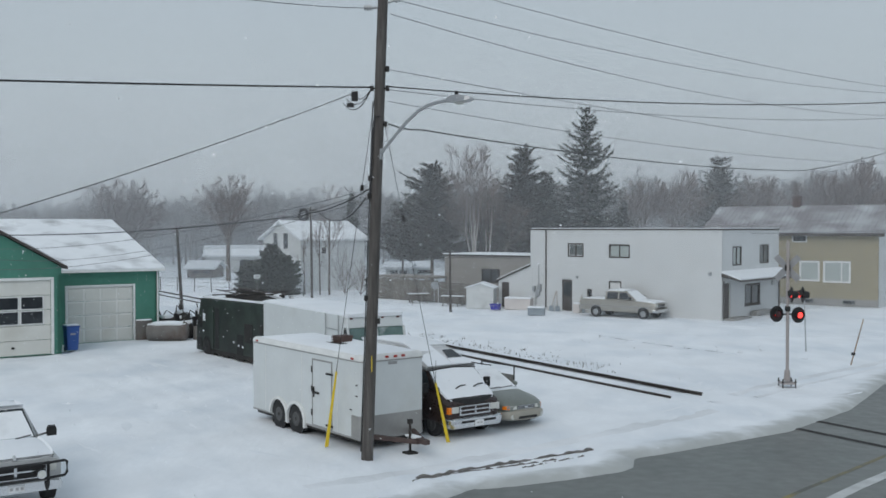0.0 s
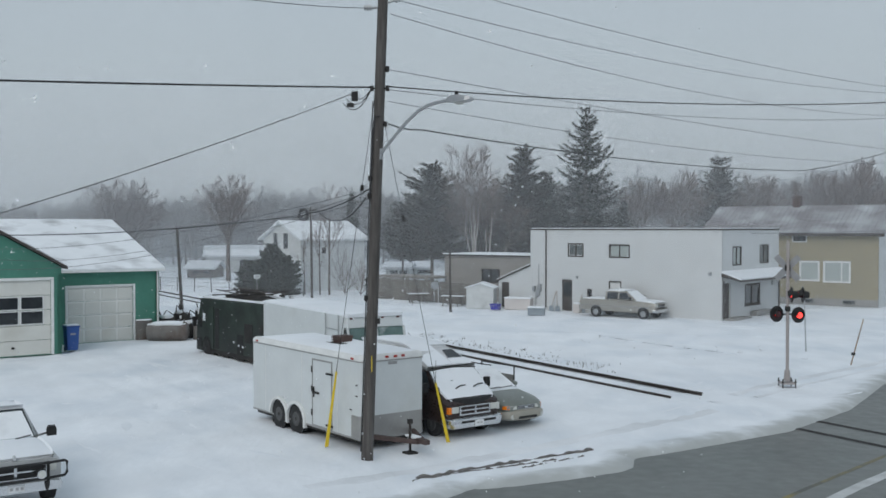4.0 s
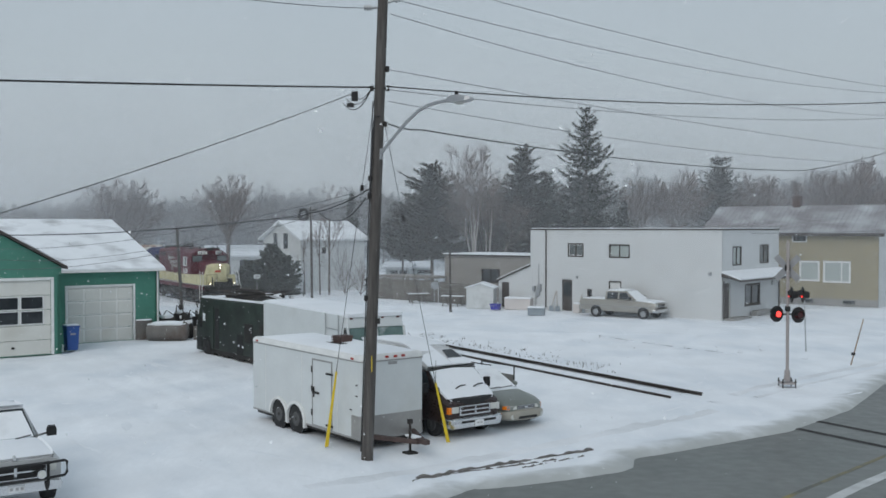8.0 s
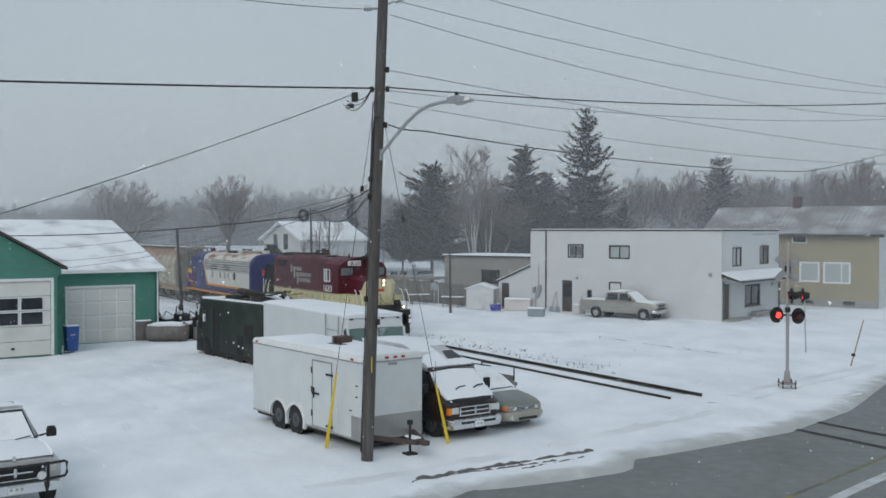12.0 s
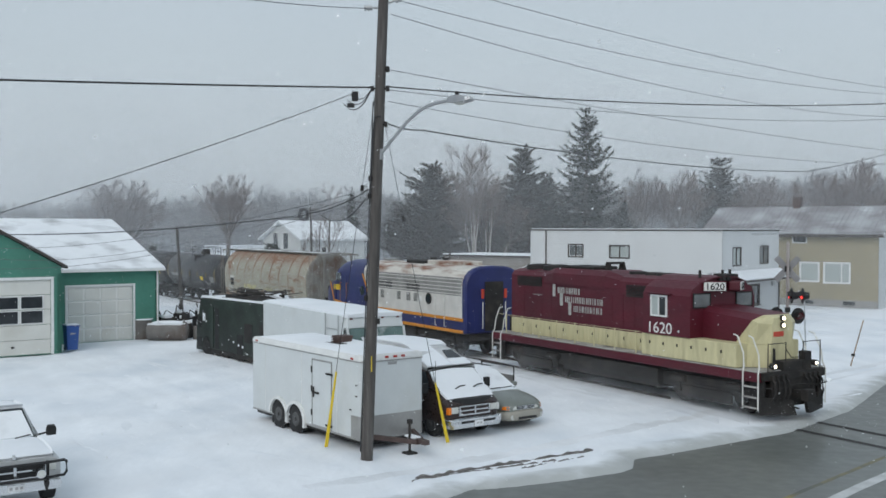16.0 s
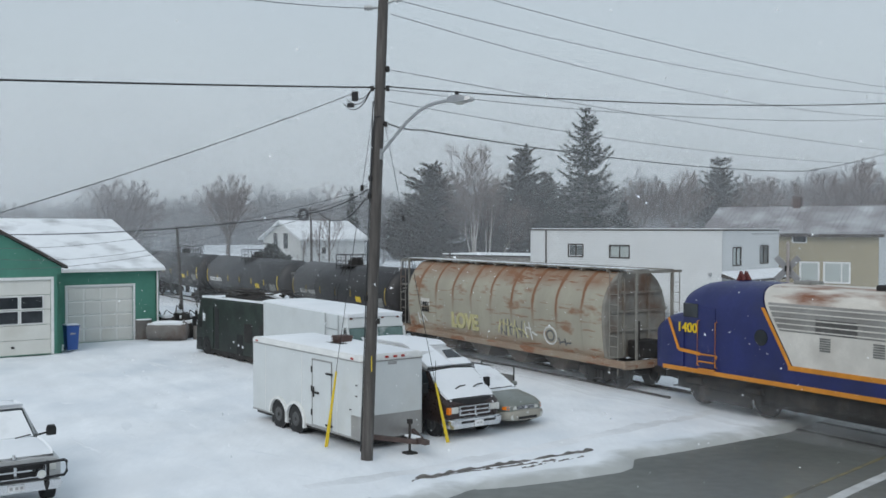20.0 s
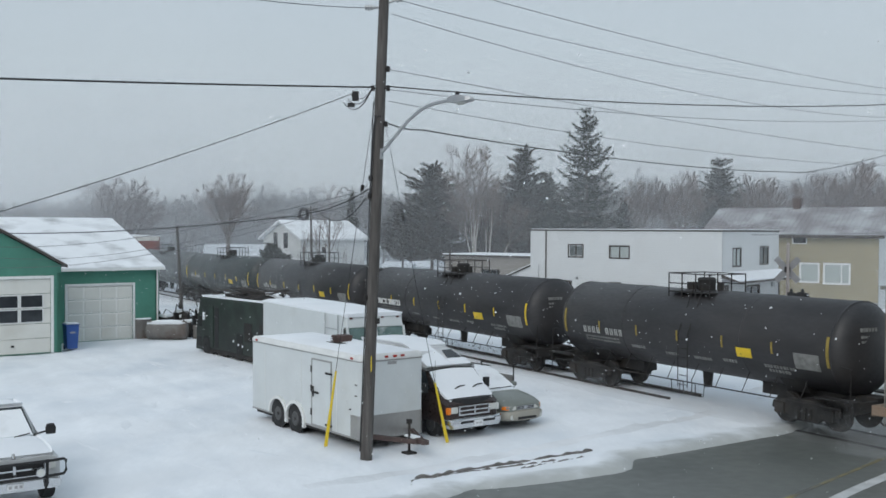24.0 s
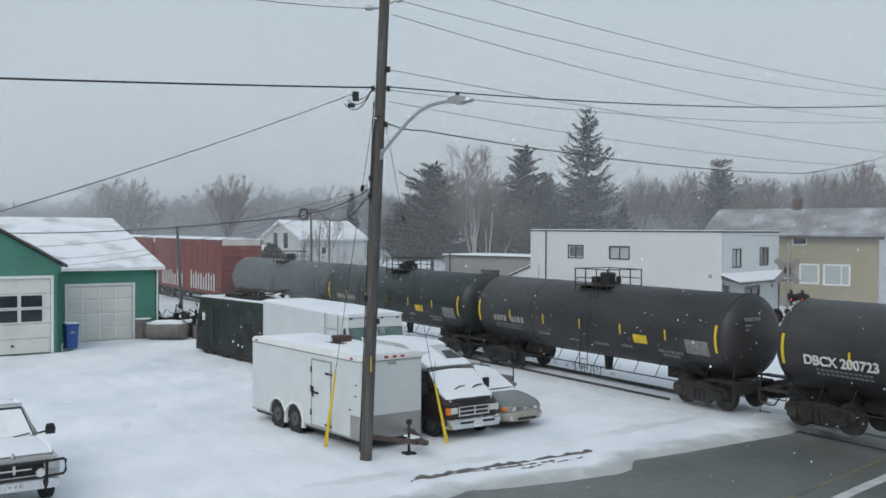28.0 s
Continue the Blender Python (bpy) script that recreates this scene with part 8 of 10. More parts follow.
def old_pickup():
    """The pickup by the window side: only its front corner shows."""
    e = thing("pickup_truck", pose(-10.50, 23.46, 0, 0, 0, -55.0), "silver pickup truck with a black bull bar and snowy hood", "truck")
    bm = bmesh.new()
    hull(bm, [(-2.7, 0.95, 0.5, 1.05, 1.12, 0.93), (0.55, 0.97, 0.48, 1.08, 1.18, 0.93), (1.2, 0.97, 0.48, 1.08, 1.20, 0.92), (2.25, 0.96, 0.50, 1.02, 1.13, 0.88), (2.55, 0.94, 0.55, 0.98, 1.08, 0.84)])
    part("body", bm, SILVER, e, smooth=True)
    bm = bmesh.new()
    hull(bm, [(-0.75, 0.90, 1.16, 1.25, 1.76, 0.72), (-0.45, 0.92, 1.16, 1.25, 1.82, 0.74), (0.15, 0.92, 1.16, 1.25, 1.80, 0.74), (0.85, 0.90, 1.16, 1.20, 1.24, 0.84)])
    part("cabin", bm, SILVER, e, smooth=True)
    bm = bmesh.new()
    panel(bm, (0.90, -0.80, 1.235), (0.90, 0.80, 1.235), (0.20, 0.68, 1.80), (0.20, -0.68, 1.80))
    part("windscreen", bm, GLASS_CAR, e)
    bm = bmesh.new()
    panel(bm, (0.92, -0.78, 1.25), (0.92, 0.76, 1.25), (0.29, 0.64, 1.755), (0.29, -0.66, 1.755), 0.02)
    part("snow", bm, SNOW_THIN, e, "thin snow on the windscreen")
    bm = bmesh.new()
    hull(bm, [(0.90, 0.86, 1.14, 1.20, 1.25, 0.82), (1.5, 0.86, 1.14, 1.20, 1.25, 0.82), (2.25, 0.84, 1.08, 1.14, 1.18, 0.80), (2.48, 0.80, 1.02, 1.08, 1.11, 0.76)])
    part("snow", bm, SNOW, e, "snow on the hood", smooth=True)
    bm = bmesh.new()
    hull(bm, [(-0.7, 0.70, 1.75, 1.80, 1.86, 0.66), (0.12, 0.72, 1.77, 1.82, 1.88, 0.66)])
    part("snow", bm, SNOW, e, "snow on the roof")
    for s in (-1, 1):
        bm = bmesh.new()
        panel(bm, (-0.65, s * 0.915, 1.26), (0.65, s * 0.915, 1.26), (0.15, s * 0.76, 1.70), (-0.62, s * 0.76, 1.70))
        part("side_window", bm, GLASS_CAR, e)
        bm = bmesh.new()
        pipe(bm, [(0.72, s * 0.93, 1.24), (0.74, s * 1.12, 1.28)], 0.022)
        hull(bm, [(0.68, 0.01, 1.20, 1.35, 1.42, 0.01)] * 1 + [(0.70, 0.11, 1.20, 1.36, 1.44, 0.09), (0.80, 0.10, 1.21, 1.35, 1.42, 0.08)])
        for v in bm.verts:
            if abs(v.co.y) <= 0.12:
                v.co.y += s * 1.20
        part("mirror", bm, BLACK, e, "black door mirror")
        block("headlamp", e, CLEARLENS, 2.50, 2.575, s * 0.74 - 0.11, s * 0.74 + 0.11, 0.80, 1.0, 0.02)
        block("corner_lamp", e, CLEARLENS, 2.38, 2.54, s * 0.90 - 0.05, s * 0.90 + 0.045, 0.78, 1.0, 0.02)
        bm = bmesh.new()
        rod(bm, (2.75, s * 0.48, 0.80), (2.84, s * 0.48, 0.80), 0.095, 0.095, 16)
        fl = part("spot_lamp", bm, CHROME, e)
        g = bmesh.new()
        rod(g, (2.841, s * 0.48, 0.80), (2.852, s * 0.48, 0.80), 0.08, 0.08, 16)
        part("lens", g, CLEARLENS, fl)
        for x in (-1.6, 1.75):
            wheel(e, x, s * 0.84, 0.39, 0.25)
    block("grille_back", e, BLACK, 2.52, 2.57, -0.62, 0.62, 0.68, 1.0, 0.01)
    bm = bmesh.new()
    for z in (0.68, 0.83, 0.98):
        box(bm, 2.565, 2.60, -0.63, 0.63, z, z + 0.035)
    for y in (-0.63, -0.03, 0.57):
        box(bm, 2.565, 2.61, y, y + 0.06, 0.68, 1.01)
    part("grille", bm, CHROME, e)
    bm = bmesh.new()
    rod(bm, (2.50, 0, 1.10), (2.50, 0, 1.20), 0.05, 0.03, 8)
    part("hood_ornament", bm, CHROME, e)
    bm = bmesh.new()
    hull(bm, [(2.40, 0.98, 0.42, 0.56, 0.62, 0.97), (2.68, 0.94, 0.42, 0.56, 0.62, 0.92)])
    bp = part("bumper", bm, CHROME, e)
    block("plate", bp, PLATE, 2.69, 2.70, -0.17, 0.17, 0.46, 0.60, 0.005)
    for y in (-0.13, -0.02, 0.08):
        block("plate_bar", bp, CHALK_GREY, 2.701, 2.704, y, y + 0.06, 0.50, 0.56, 0)
    # bull bar
    bm = bmesh.new()
    for s in (-1, 1):
        pipe(bm, [(2.62, s * 0.62, 0.40), (2.78, s * 0.62, 0.55), (2.78, s * 0.62, 1.06)], 0.035, 8)
        pipe(bm, [(2.78, s * 0.62, 1.02), (2.70, s * 0.98, 1.02), (2.58, s * 1.06, 0.96), (2.58, s * 1.06, 0.74), (2.70, s * 0.98, 0.70), (2.78, s * 0.62, 0.70)], 0.03, 8)
    for z in (0.70, 1.02):
        rod(bm, (2.78, -0.62, z), (2.78, 0.62, z), 0.032, 0.032, 8)
    part("bull_bar", bm, BLACK, e, "black tubular bull bar")
    for y in (-0.4, 0.35):
        bm = bmesh.new()
        pipe(bm, [(1.0, y, 1.26), (0.92, y + 0.35, 1.30)], 0.012)
        part("wiper", bm, BLACK, e)


old_pickup()


def parked_pickup():
    e = thing("pickup_truck", pose(12.30, 69.05, 0, 0, 0, -38.0), "champagne extended-cab pickup truck parked beside the white wall", "truck")
    bm = bmesh.new()
    hull(bm, [(-2.85, 0.95, 0.46, 0.95, 1.20, 0.95), (0.9, 0.96, 0.40, 0.95, 1.20, 0.94), (1.3, 0.96, 0.40, 0.95, 1.20, 0.90), (2.5, 0.94, 0.46, 0.92, 1.12, 0.86), (2.75, 0.90, 0.52, 0.88, 1.05, 0.80)])
    part("body", bm, CHAMPAGNE, e, smooth=True)
    bm = bmesh.new()
    hull(bm, [(-0.95, 0.92, 1.18, 1.25, 1.76, 0.76), (-0.7, 0.93, 1.18, 1.25, 1.82, 0.76), (0.55, 0.93, 1.18, 1.25, 1.80, 0.76), (1.30, 0.90, 1.18, 1.21, 1.24, 0.84)])
    part("cabin", bm, CHAMPAGNE, e, smooth=True)
    bm = bmesh.new()
    panel(bm, (1.34, -0.80, 1.23), (1.34, 0.80, 1.23), (0.60, 0.70, 1.79), (0.60, -0.70, 1.79), 0.03)
    part("windscreen", bm, SNOW, e, "snow-covered windscreen")
    for s in (-1, 1):
        for x0, x1, d in ((0.12, 1.05, 0.45), (-0.80, 0.0, 0.0)):
            bm = bmesh.new()
            panel(bm, (x0, s * 0.928, 1.27), (x1, s * 0.928, 1.27), (x1 - d, s * 0.79, 1.70), (x0, s * 0.79, 1.70))
            part("side_window", bm, GLASS_CAR, e)
        for x in (-1.62, 1.92):
            bm = bmesh.new()
            rod(bm, (x, s * 0.93, 0.40), (x, s * 0.968, 0.40), 0.41, 0.41, 24)
            part("wheel_arch", bm, BLACK, e)
            wheel(e, x, s * 0.87, 0.34, 0.24, STEEL)
        block("mirror", e, BLACK, 0.92, 1.06, s * 1.04 - 0.10, s * 1.04 + 0.08, 1.26, 1.46, 0.03)
        block("door_handle", e, BLACK, 0.10, 0.24, s * 0.965 - 0.01, s * 0.965 + 0.01, 1.06, 1.10, 0)
        block("side_moulding", e, CHROME, -2.8, 2.4, s * 0.965 - 0.012, s * 0.965 + 0.012, 0.76, 0.79, 0)
        block("headlamp", e, CLEARLENS, 2.70, 2.79, s * 0.68 - 0.18, s * 0.68 + 0.18, 0.84, 0.98, 0.01)
    block("grille", e, BLACK, 2.72, 2.78, -0.48, 0.48, 0.70, 0.98, 0.01)
    block("grille_bar", e, CHROME, 2.78, 2.80, -0.85, 0.85, 0.82, 0.86, 0.004)
    bm = bmesh.new()
    hull(bm, [(2.6, 0.96, 0.45, 0.60, 0.66, 0.95), (2.9, 0.88, 0.45, 0.60, 0.66, 0.86)])
    part("bumper", bm, CHROME, e)
    bm = bmesh.new()
    hull(bm, [(-2.9, 0.90, 0.48, 0.58, 0.64, 0.88), (-2.98, 0.88, 0.48, 0.58, 0.64, 0.86)])
    part("rear_bumper", bm, CHROME, e)
    bm = bmesh.new()
    hull(bm, [(1.2, 0.86, 1.12, 1.20, 1.27, 0.80), (2.45, 0.84, 1.04, 1.10, 1.16, 0.80), (2.70, 0.78, 0.98, 1.02, 1.06, 0.72)])
    part("snow", bm, SNOW, e, "snow on the hood", smooth=True)
    block("snow", e, SNOW, -2.75, -1.0, -0.80, 0.80, 1.19, 1.25, 0.03, "snow in the bed")
    bm = bmesh.new()
    hull(bm, [(-0.8, 0.72, 1.76, 1.80, 1.84, 0.68), (0.45, 0.72, 1.76, 1.80, 1.84, 0.68)])
    part("snow", bm, SNOW_THIN, e)


parked_pickup()


# ---------- things round the garage ----------
def recycling_bin(x, y, rot, name, paint, h=1.32, snow=True, w=0.62, label="tall blue wheeled recycling bin with snow on its lid"):
    e = thing(name, pose(x, y, 0, 0, 0, rot), label, "bin")
    bm = bmesh.new()
    loft(bm, [[(-w * 0.42, -w * 0.42, 0.06), (w * 0.42, -w * 0.42, 0.06), (w * 0.42, w * 0.42, 0.06), (-w * 0.42, w * 0.42, 0.06)], [(-w / 2, -w / 2, h - 0.12), (w / 2, -w / 2, h - 0.12), (w / 2, w / 2, h - 0.12), (-w / 2, w / 2, h - 0.12)]])
    soften(bm, 0.02, 1)
    part("bin_body", bm, paint, e)
    block("lid", e, paint, -w / 2 - 0.03, w / 2 + 0.03, -w / 2 - 0.04, w / 2 + 0.04, h - 0.12, h - 0.06, 0.02)
    if snow:
        block("snow", e, SNOW, -w / 2, w / 2, -w / 2, w / 2, h - 0.06, h + 0.0, 0.025)
    for s in (-1, 1):
        bm = bmesh.new()
        rod(bm, (s * w * 0.40, w * 0.42, 0.12), (s * w * 0.34, w * 0.42, 0.12), 0.12, 0.12, 14)
        part("wheel", bm, BLACK, e)
    block("label_bar", e, CHALK_GREY, -0.12, 0.12, -w / 2 + 0.005, -w / 2 + 0.012, h * 0.62, h * 0.68, 0)


BINBLUE = mat("blue_plastic", (0.025, 0.085, 0.30), 0.45, var=0.1, scale=2, bump=0.03)
BINVIOLET = mat("deep_blue_plastic", (0.05, 0.05, 0.36), 0.45, var=0.1, scale=2, bump=0.03)
recycling_bin(-18.22, 49.75, 37, "recycling_bin", BINBLUE)
recycling_bin(3.85, 74.6, -30, "blue_box", BINVIOLET, 0.55, False, 0.62, "deep blue box beside the lean-to")
TANKRUST = mat("rusty_old_oil_tank", (0.185, 0.175, 0.165), 0.75, var=0.25, scale=1.6, bump=0.25, second=(0.09, 0.06, 0.045), amount=0.4)


def oil_tank():
    e = thing("oil_tank", pose(-14.75, 54.4, 0, 0, 0, 5), "rusty obround oil tank lying in snow by the garage", "tank")
    bm = bmesh.new()
    secs = []
    for x, k in ((-1.10, 0.30), (-1.08, 0.70), (-1.02, 0.90), (-0.92, 1.0), (0.92, 1.0), (1.02, 0.90), (1.08, 0.70), (1.10, 0.30)):
        ring = []
        for i in range(20):
            a = 2 * math.pi * i / 20
            ring.append((x, 0.50 * k * math.cos(a), 0.50 + (0.06 * max(-1, min(1, 6 * math.sin(a))) + 0.44 * math.sin(a)) * k))
        secs.append(ring)
    loft(bm, secs)
    part("shell", bm, TANKRUST, e, smooth=True)
    for x in (-0.7, 0.7):
        for y in (-0.25, 0.25):
            bm = bmesh.new()
            rod(bm, (x, y, 0), (x, y, 0.3), 0.03, 0.03, 6)
            part("leg", bm, IRON, e)
    bm = bmesh.new()
    hull(bm, [(-1.0, 0.34, 0.82, 0.92, 0.96, 0.14), (-0.5, 0.40, 0.84, 0.95, 1.04, 0.20), (0.2, 0.38, 0.84, 0.96, 1.06, 0.18), (0.7, 0.40, 0.84, 0.95, 1.02, 0.20), (0.98, 0.30, 0.82, 0.92, 0.95, 0.12)])
    part("snow", bm, SNOW, e, "snow cap")


oil_tank()


def oil_drum(x, y, h=0.88, r=0.30, lean=0.0):
    e = thing("oil_drum", pose(x, y, 0, lean, 0, 20), "rusty steel drum with a snow cap", "drum", "drums by the garage")
    bm = bmesh.new()
    rod(bm, (0, 0, 0), (0, 0, h), r, r, 20)
    for z in (0.02, h * 0.34, h * 0.67, h - 0.03):
        rod(bm, (0, 0, z), (0, 0, z + 0.03), r + 0.015, r + 0.015, 20)
    part("shell", bm, TANKRUST, e)
    bm = bmesh.new()
    rod(bm, (0, 0, h), (0, 0, h + 0.06), r - 0.01, r - 0.06, 16)
    part("snow", bm, SNOW, e)


oil_drum(-16.30, 55.1, 1.05, 0.50)
oil_drum(-13.2, 54.9, 0.85, 0.3)
oil_drum(-15.75, 56.2, 0.8, 0.28)


def junk():
    rng = random.Random(31)
    for k in range(34):
        x = rng.uniform(-15.9, -11.2)
        y = 55.6 + rng.uniform(0, 3.2)
        e = thing("scrap_part", pose(x, y, 0, 0, 0, rng.uniform(0, 180)), "dark rusty machine scrap half buried in snow", "scrap", "scrap behind the oil tank")
        h = rng.uniform(0.6, 1.35)
        w = rng.uniform(0.3, 0.75)
        bm = bmesh.new()
        loft(bm, [[(-w, -w * 0.7, 0), (w, -w * 0.7, 0), (w, w * 0.7, 0), (-w, w * 0.7, 0)], [(-w * 0.6, -w * 0.4, h), (w * 0.7, -w * 0.5, h * 0.9), (w * 0.6, w * 0.5, h), (-w * 0.5, w * 0.5, h * 0.8)]])
        soften(bm, 0.04, 1)
        part("casting", bm, IRON, e)
        bm = bmesh.new()
        pipe(bm, [(0, 0, h * 0.6), (w * 0.8, 0.1, h * 1.3), (w * 1.3, 0.0, h * 1.1)], 0.03)
        part("bent_pipe", bm, RAIL, e)
        if k % 2:
            block("snow", e, SNOW, -w * 0.5, w * 0.5, -w * 0.35, w * 0.35, h * 0.92, h + 0.08, 0.03)


junk()


# ---------- small utility trailer frame behind the wagon ----------
def rack_trailer():
    e = thing("utility_trailer", pose(1.55, 36.1, 0, 0, 0, -52), "small dark steel utility trailer with a rail rack", "trailer")
    block("bed", e, ALU, -0.9, 0.9, -0.55, 0.55, 0.45, 0.52, 0.01)
    for x in (-0.88, 0.88):
        for y in (-0.52, 0.52):
            bm = bmesh.new()
            rod(bm, (x, y, 0.5), (x, y, 1.18), 0.025, 0.025, 6)
            part("post", bm, IRON, e)
    for y in (-0.52, 0.52):
        bm = bmesh.new()
        pipe(bm, [(-0.88, y, 1.16), (0.88, y, 1.16)], 0.022)
        part("rail", bm, IRON, e)
        block("side_board", e, ALU, -0.88, 0.88, y - 0.012, y + 0.012, 0.53, 0.85, 0)
        wheel(e, -0.1, y * 1.25, 0.27, 0.16)
    bm = bmesh.new()
    pipe(bm, [(0.88, -0.3, 0.45), (1.75, 0, 0.42), (0.88, 0.3, 0.45)], 0.03)
    part("drawbar", bm, IRON, e)


rack_trailer()
# ---------- street furniture ----------
PB, PT = Vector((-1.98, 26.43, 0.0)), Vector((-1.53, 26.43, 12.6))


def on_pole(z, off=(0, 0)):
    p = PB + (PT - PB) * (z / 12.6)
    return Vector((p.x + off[0], p.y + off[1], z))


def sag(a, b, drop, n=14):
    a, b = Vector(a), Vector(b)
    return [a + (b - a) * (k / n) + Vector((0, 0, -drop * 4 * (k / n) * (1 - k / n))) for k in range(n + 1)]


def along(x, y, depth):
    """The spot at that distance ahead which is seen under the given sight line (degrees right, degrees up)."""
    return Vector((depth * x, depth, 6.0 + depth * y))


def utility_pole():
    e = thing("utility_pole", pose(*PB), "weathered leaning wooden utility pole carrying wires and a street lamp", "utility pole")
    o = -PB
    bm = bmesh.new()
    secs = []
    for k in range(13):
        z = -0.3 + 12.9 * k / 12
        c = on_pole(z) + o
        r = 0.158 - 0.028 * k / 12
        secs.append([(c.x + r * math.cos(a * math.pi / 9), c.y + r * math.sin(a * math.pi / 9), z) for a in range(18)])
    loft(bm, secs)
    part("shaft", bm, WOODPOLE, e, "weathered wooden shaft", smooth=True)
    # pin insulators and brackets at the top
    for z, dx in ((11.72, -0.36), (11.80, 0.40)):
        c = on_pole(z) + o
        bm = bmesh.new()
        rod(bm, c, c + Vector((dx, -0.05, 0.12 if dx > 0 else -0.02)), 0.035, 0.03, 8)
        br = part("bracket", bm, STEEL, e)
        bm = bmesh.new()
        p = c + Vector((dx, -0.05, 0.12 if dx > 0 else -0.02))
        for k, r in enumerate((0.07, 0.05, 0.085, 0.05, 0.07)):
            d = Vector((1 if dx > 0 else -1, 0, 0.5 if dx > 0 else 0)) * 0.04
            rod(bm, p + d * (k - 2), p + d * (k - 1), r, r, 10)
        part("insulator", bm, STEEL, br, "grey porcelain insulator")
    for z, dx in ((10.12, 0.18), (9.62, -0.20), (9.62, 0.20), (8.70, 0.18), (7.3, -0.17), (6.85, -0.17), (4.2, -0.17), (3.6, 0.17)):
        c = on_pole(z) + o
        bm = bmesh.new()
        rod(bm, c + Vector((0, -0.05, 0)), c + Vector((dx, -0.08, 0)), 0.022, 0.022, 6)
        rod(bm, c + Vector((dx, -0.08, -0.07)), c + Vector((dx, -0.08, 0.07)), 0.05, 0.05, 8)
        part("hardware", bm, IRON, e)
    # transformer tap box and hanging loops on the left
    c = on_pole(9.5) + o
    bm = bmesh.new()
    box(bm, c.x - 0.72, c.x - 0.56, -0.12, 0.02, c.z - 0.20, c.z + 0.04)
    box(bm, c.x - 0.84, c.x - 0.66, -0.10, 0.0, c.z - 0.36, c.z - 0.26)
    part("splice_box", bm, BLACK, e)
    bm = bmesh.new()
    for k in range(3):
        pipe(bm, sag(c + Vector((-0.20, -0.1, 0.12)), c + Vector((-0.75 - 0.1 * k, -0.1, -0.05 - 0.1 * k)), 0.18 + 0.08 * k, 8), 0.012)
    part("drip_loop", bm, CABLE, e)
    # conduit and ground wire down the shaft
    bm = bmesh.new()
    pipe(bm, [on_pole(z, (-0.165, -0.07)) + o for z in (0.2, 3.0, 6.5, 9.3)], 0.016)
    part("ground_wire", bm, CABLE, e)
    bm = bmesh.new()
    pipe(bm, [on_pole(8.9, (0.05, -0.16)) + o, on_pole(8.9, (-0.10, -0.17)) + o, on_pole(8.3, (-0.14, -0.15)) + o, on_pole(6.9, (-0.16, -0.12)) + o, on_pole(6.7, (-0.15, -0.12)) + o], 0.022)
    part("conduit", bm, CABLE, e)
    block("tag", e, YELLOW, 0.125, 0.15, -0.19, -0.175, 2.30, 2.70, 0, "yellow strip tag")
    # street lamp on a curved arm towards the road
    bm = bmesh.new()
    base = on_pole(7.95) + o + Vector((0.10, -0.10, 0))
    out = Vector((0.720, -0.694, 0))
    pts = [base + out * d + Vector((0, 0, h)) for d, h in ((0, 0), (0.45, 0.36), (0.95, 0.74), (1.35, 0.97), (1.7, 1.09), (2.1, 1.14), (2.45, 1.15))]
    pipe(bm, pts, 0.045, 10)
    rod(bm, base - out * 0.06 + Vector((0, 0, -0.16)), base - out * 0.06 + Vector((0, 0, 0.12)), 0.07, 0.07, 10)
    arm = part("lamp_arm", bm, STEEL, e, "curved galvanized lamp arm", smooth=True)
    tip = pts[-1]
    bm = bmesh.new()
    side = Vector((0.694, 0.720, 0))
    secs = []
    for d, w, h0, h1 in ((-0.06, 0.07, -0.05, 0.06), (0.10, 0.13, -0.07, 0.10), (0.35, 0.17, -0.08, 0.10), (0.60, 0.15, -0.06, 0.05), (0.70, 0.08, -0.03, 0.01)):
        c = tip + out * d
        secs.append([tuple(c - side * w + Vector((0, 0, h0))), tuple(c - side * w * 0.8 + Vector((0, 0, h1))), tuple(c + side * w * 0.8 + Vector((0, 0, h1))), tuple(c + side * w + Vector((0, 0, h0)))])
    loft(bm, secs)
    head = part("lamp_head", bm, STEEL, arm, "grey cobra-head luminaire")
    bm = bmesh.new()
    c = tip + out * 0.22
    rod(bm, c + Vector((0, 0, 0.08)), c + Vector((0, 0, 0.20)), 0.05, 0.045, 10)
    part("photocell", bm, BLACK, arm)
    bm = bmesh.new()
    c = tip + out * 0.32
    rod(bm, c + Vector((0, 0, -0.12)), c + Vector((0, 0, -0.075)), 0.09, 0.14, 14)
    part("lens", bm, CLEARLENS, arm)
    # guy wires with yellow guards
    for foot, top, f in ((Vector((-3.22, 27.80, 0)), 10.6, 0.20), (Vector((0.12, 28.40, 0)), 9.4, 0.185)):
        t = on_pole(top)
        bm = bmesh.new()
        rod(bm, foot + o, t + o, 0.008, 0.008, 5)
        g = part("guy_wire", bm, CABLE, e)
        for dx in (0.0, 0.05):
            bm = bmesh.new()
            a, b = foot + Vector((dx, 0, 0.02)), foot + (t - foot) * f + Vector((dx * 0.2, 0, 0))
            rod(bm, a + o, b + o, 0.027, 0.022, 8)
            part("guy_guard", bm, YELLOW, g, "yellow plastic guy guard")
        bm = bmesh.new()
        p = foot + (t - foot) * 0.66
        rod(bm, p + o, p + (t - foot).normalized() * 0.16 + o, 0.05, 0.05, 8)
        part("strain_insulator", bm, IRON, g)


utility_pole()


def wire(name, pts, r, material, label):
    bm = bmesh.new()
    pipe(bm, pts, r, 5)
    return tagged(part(name, bm, material), label, "wire", "overhead wires")


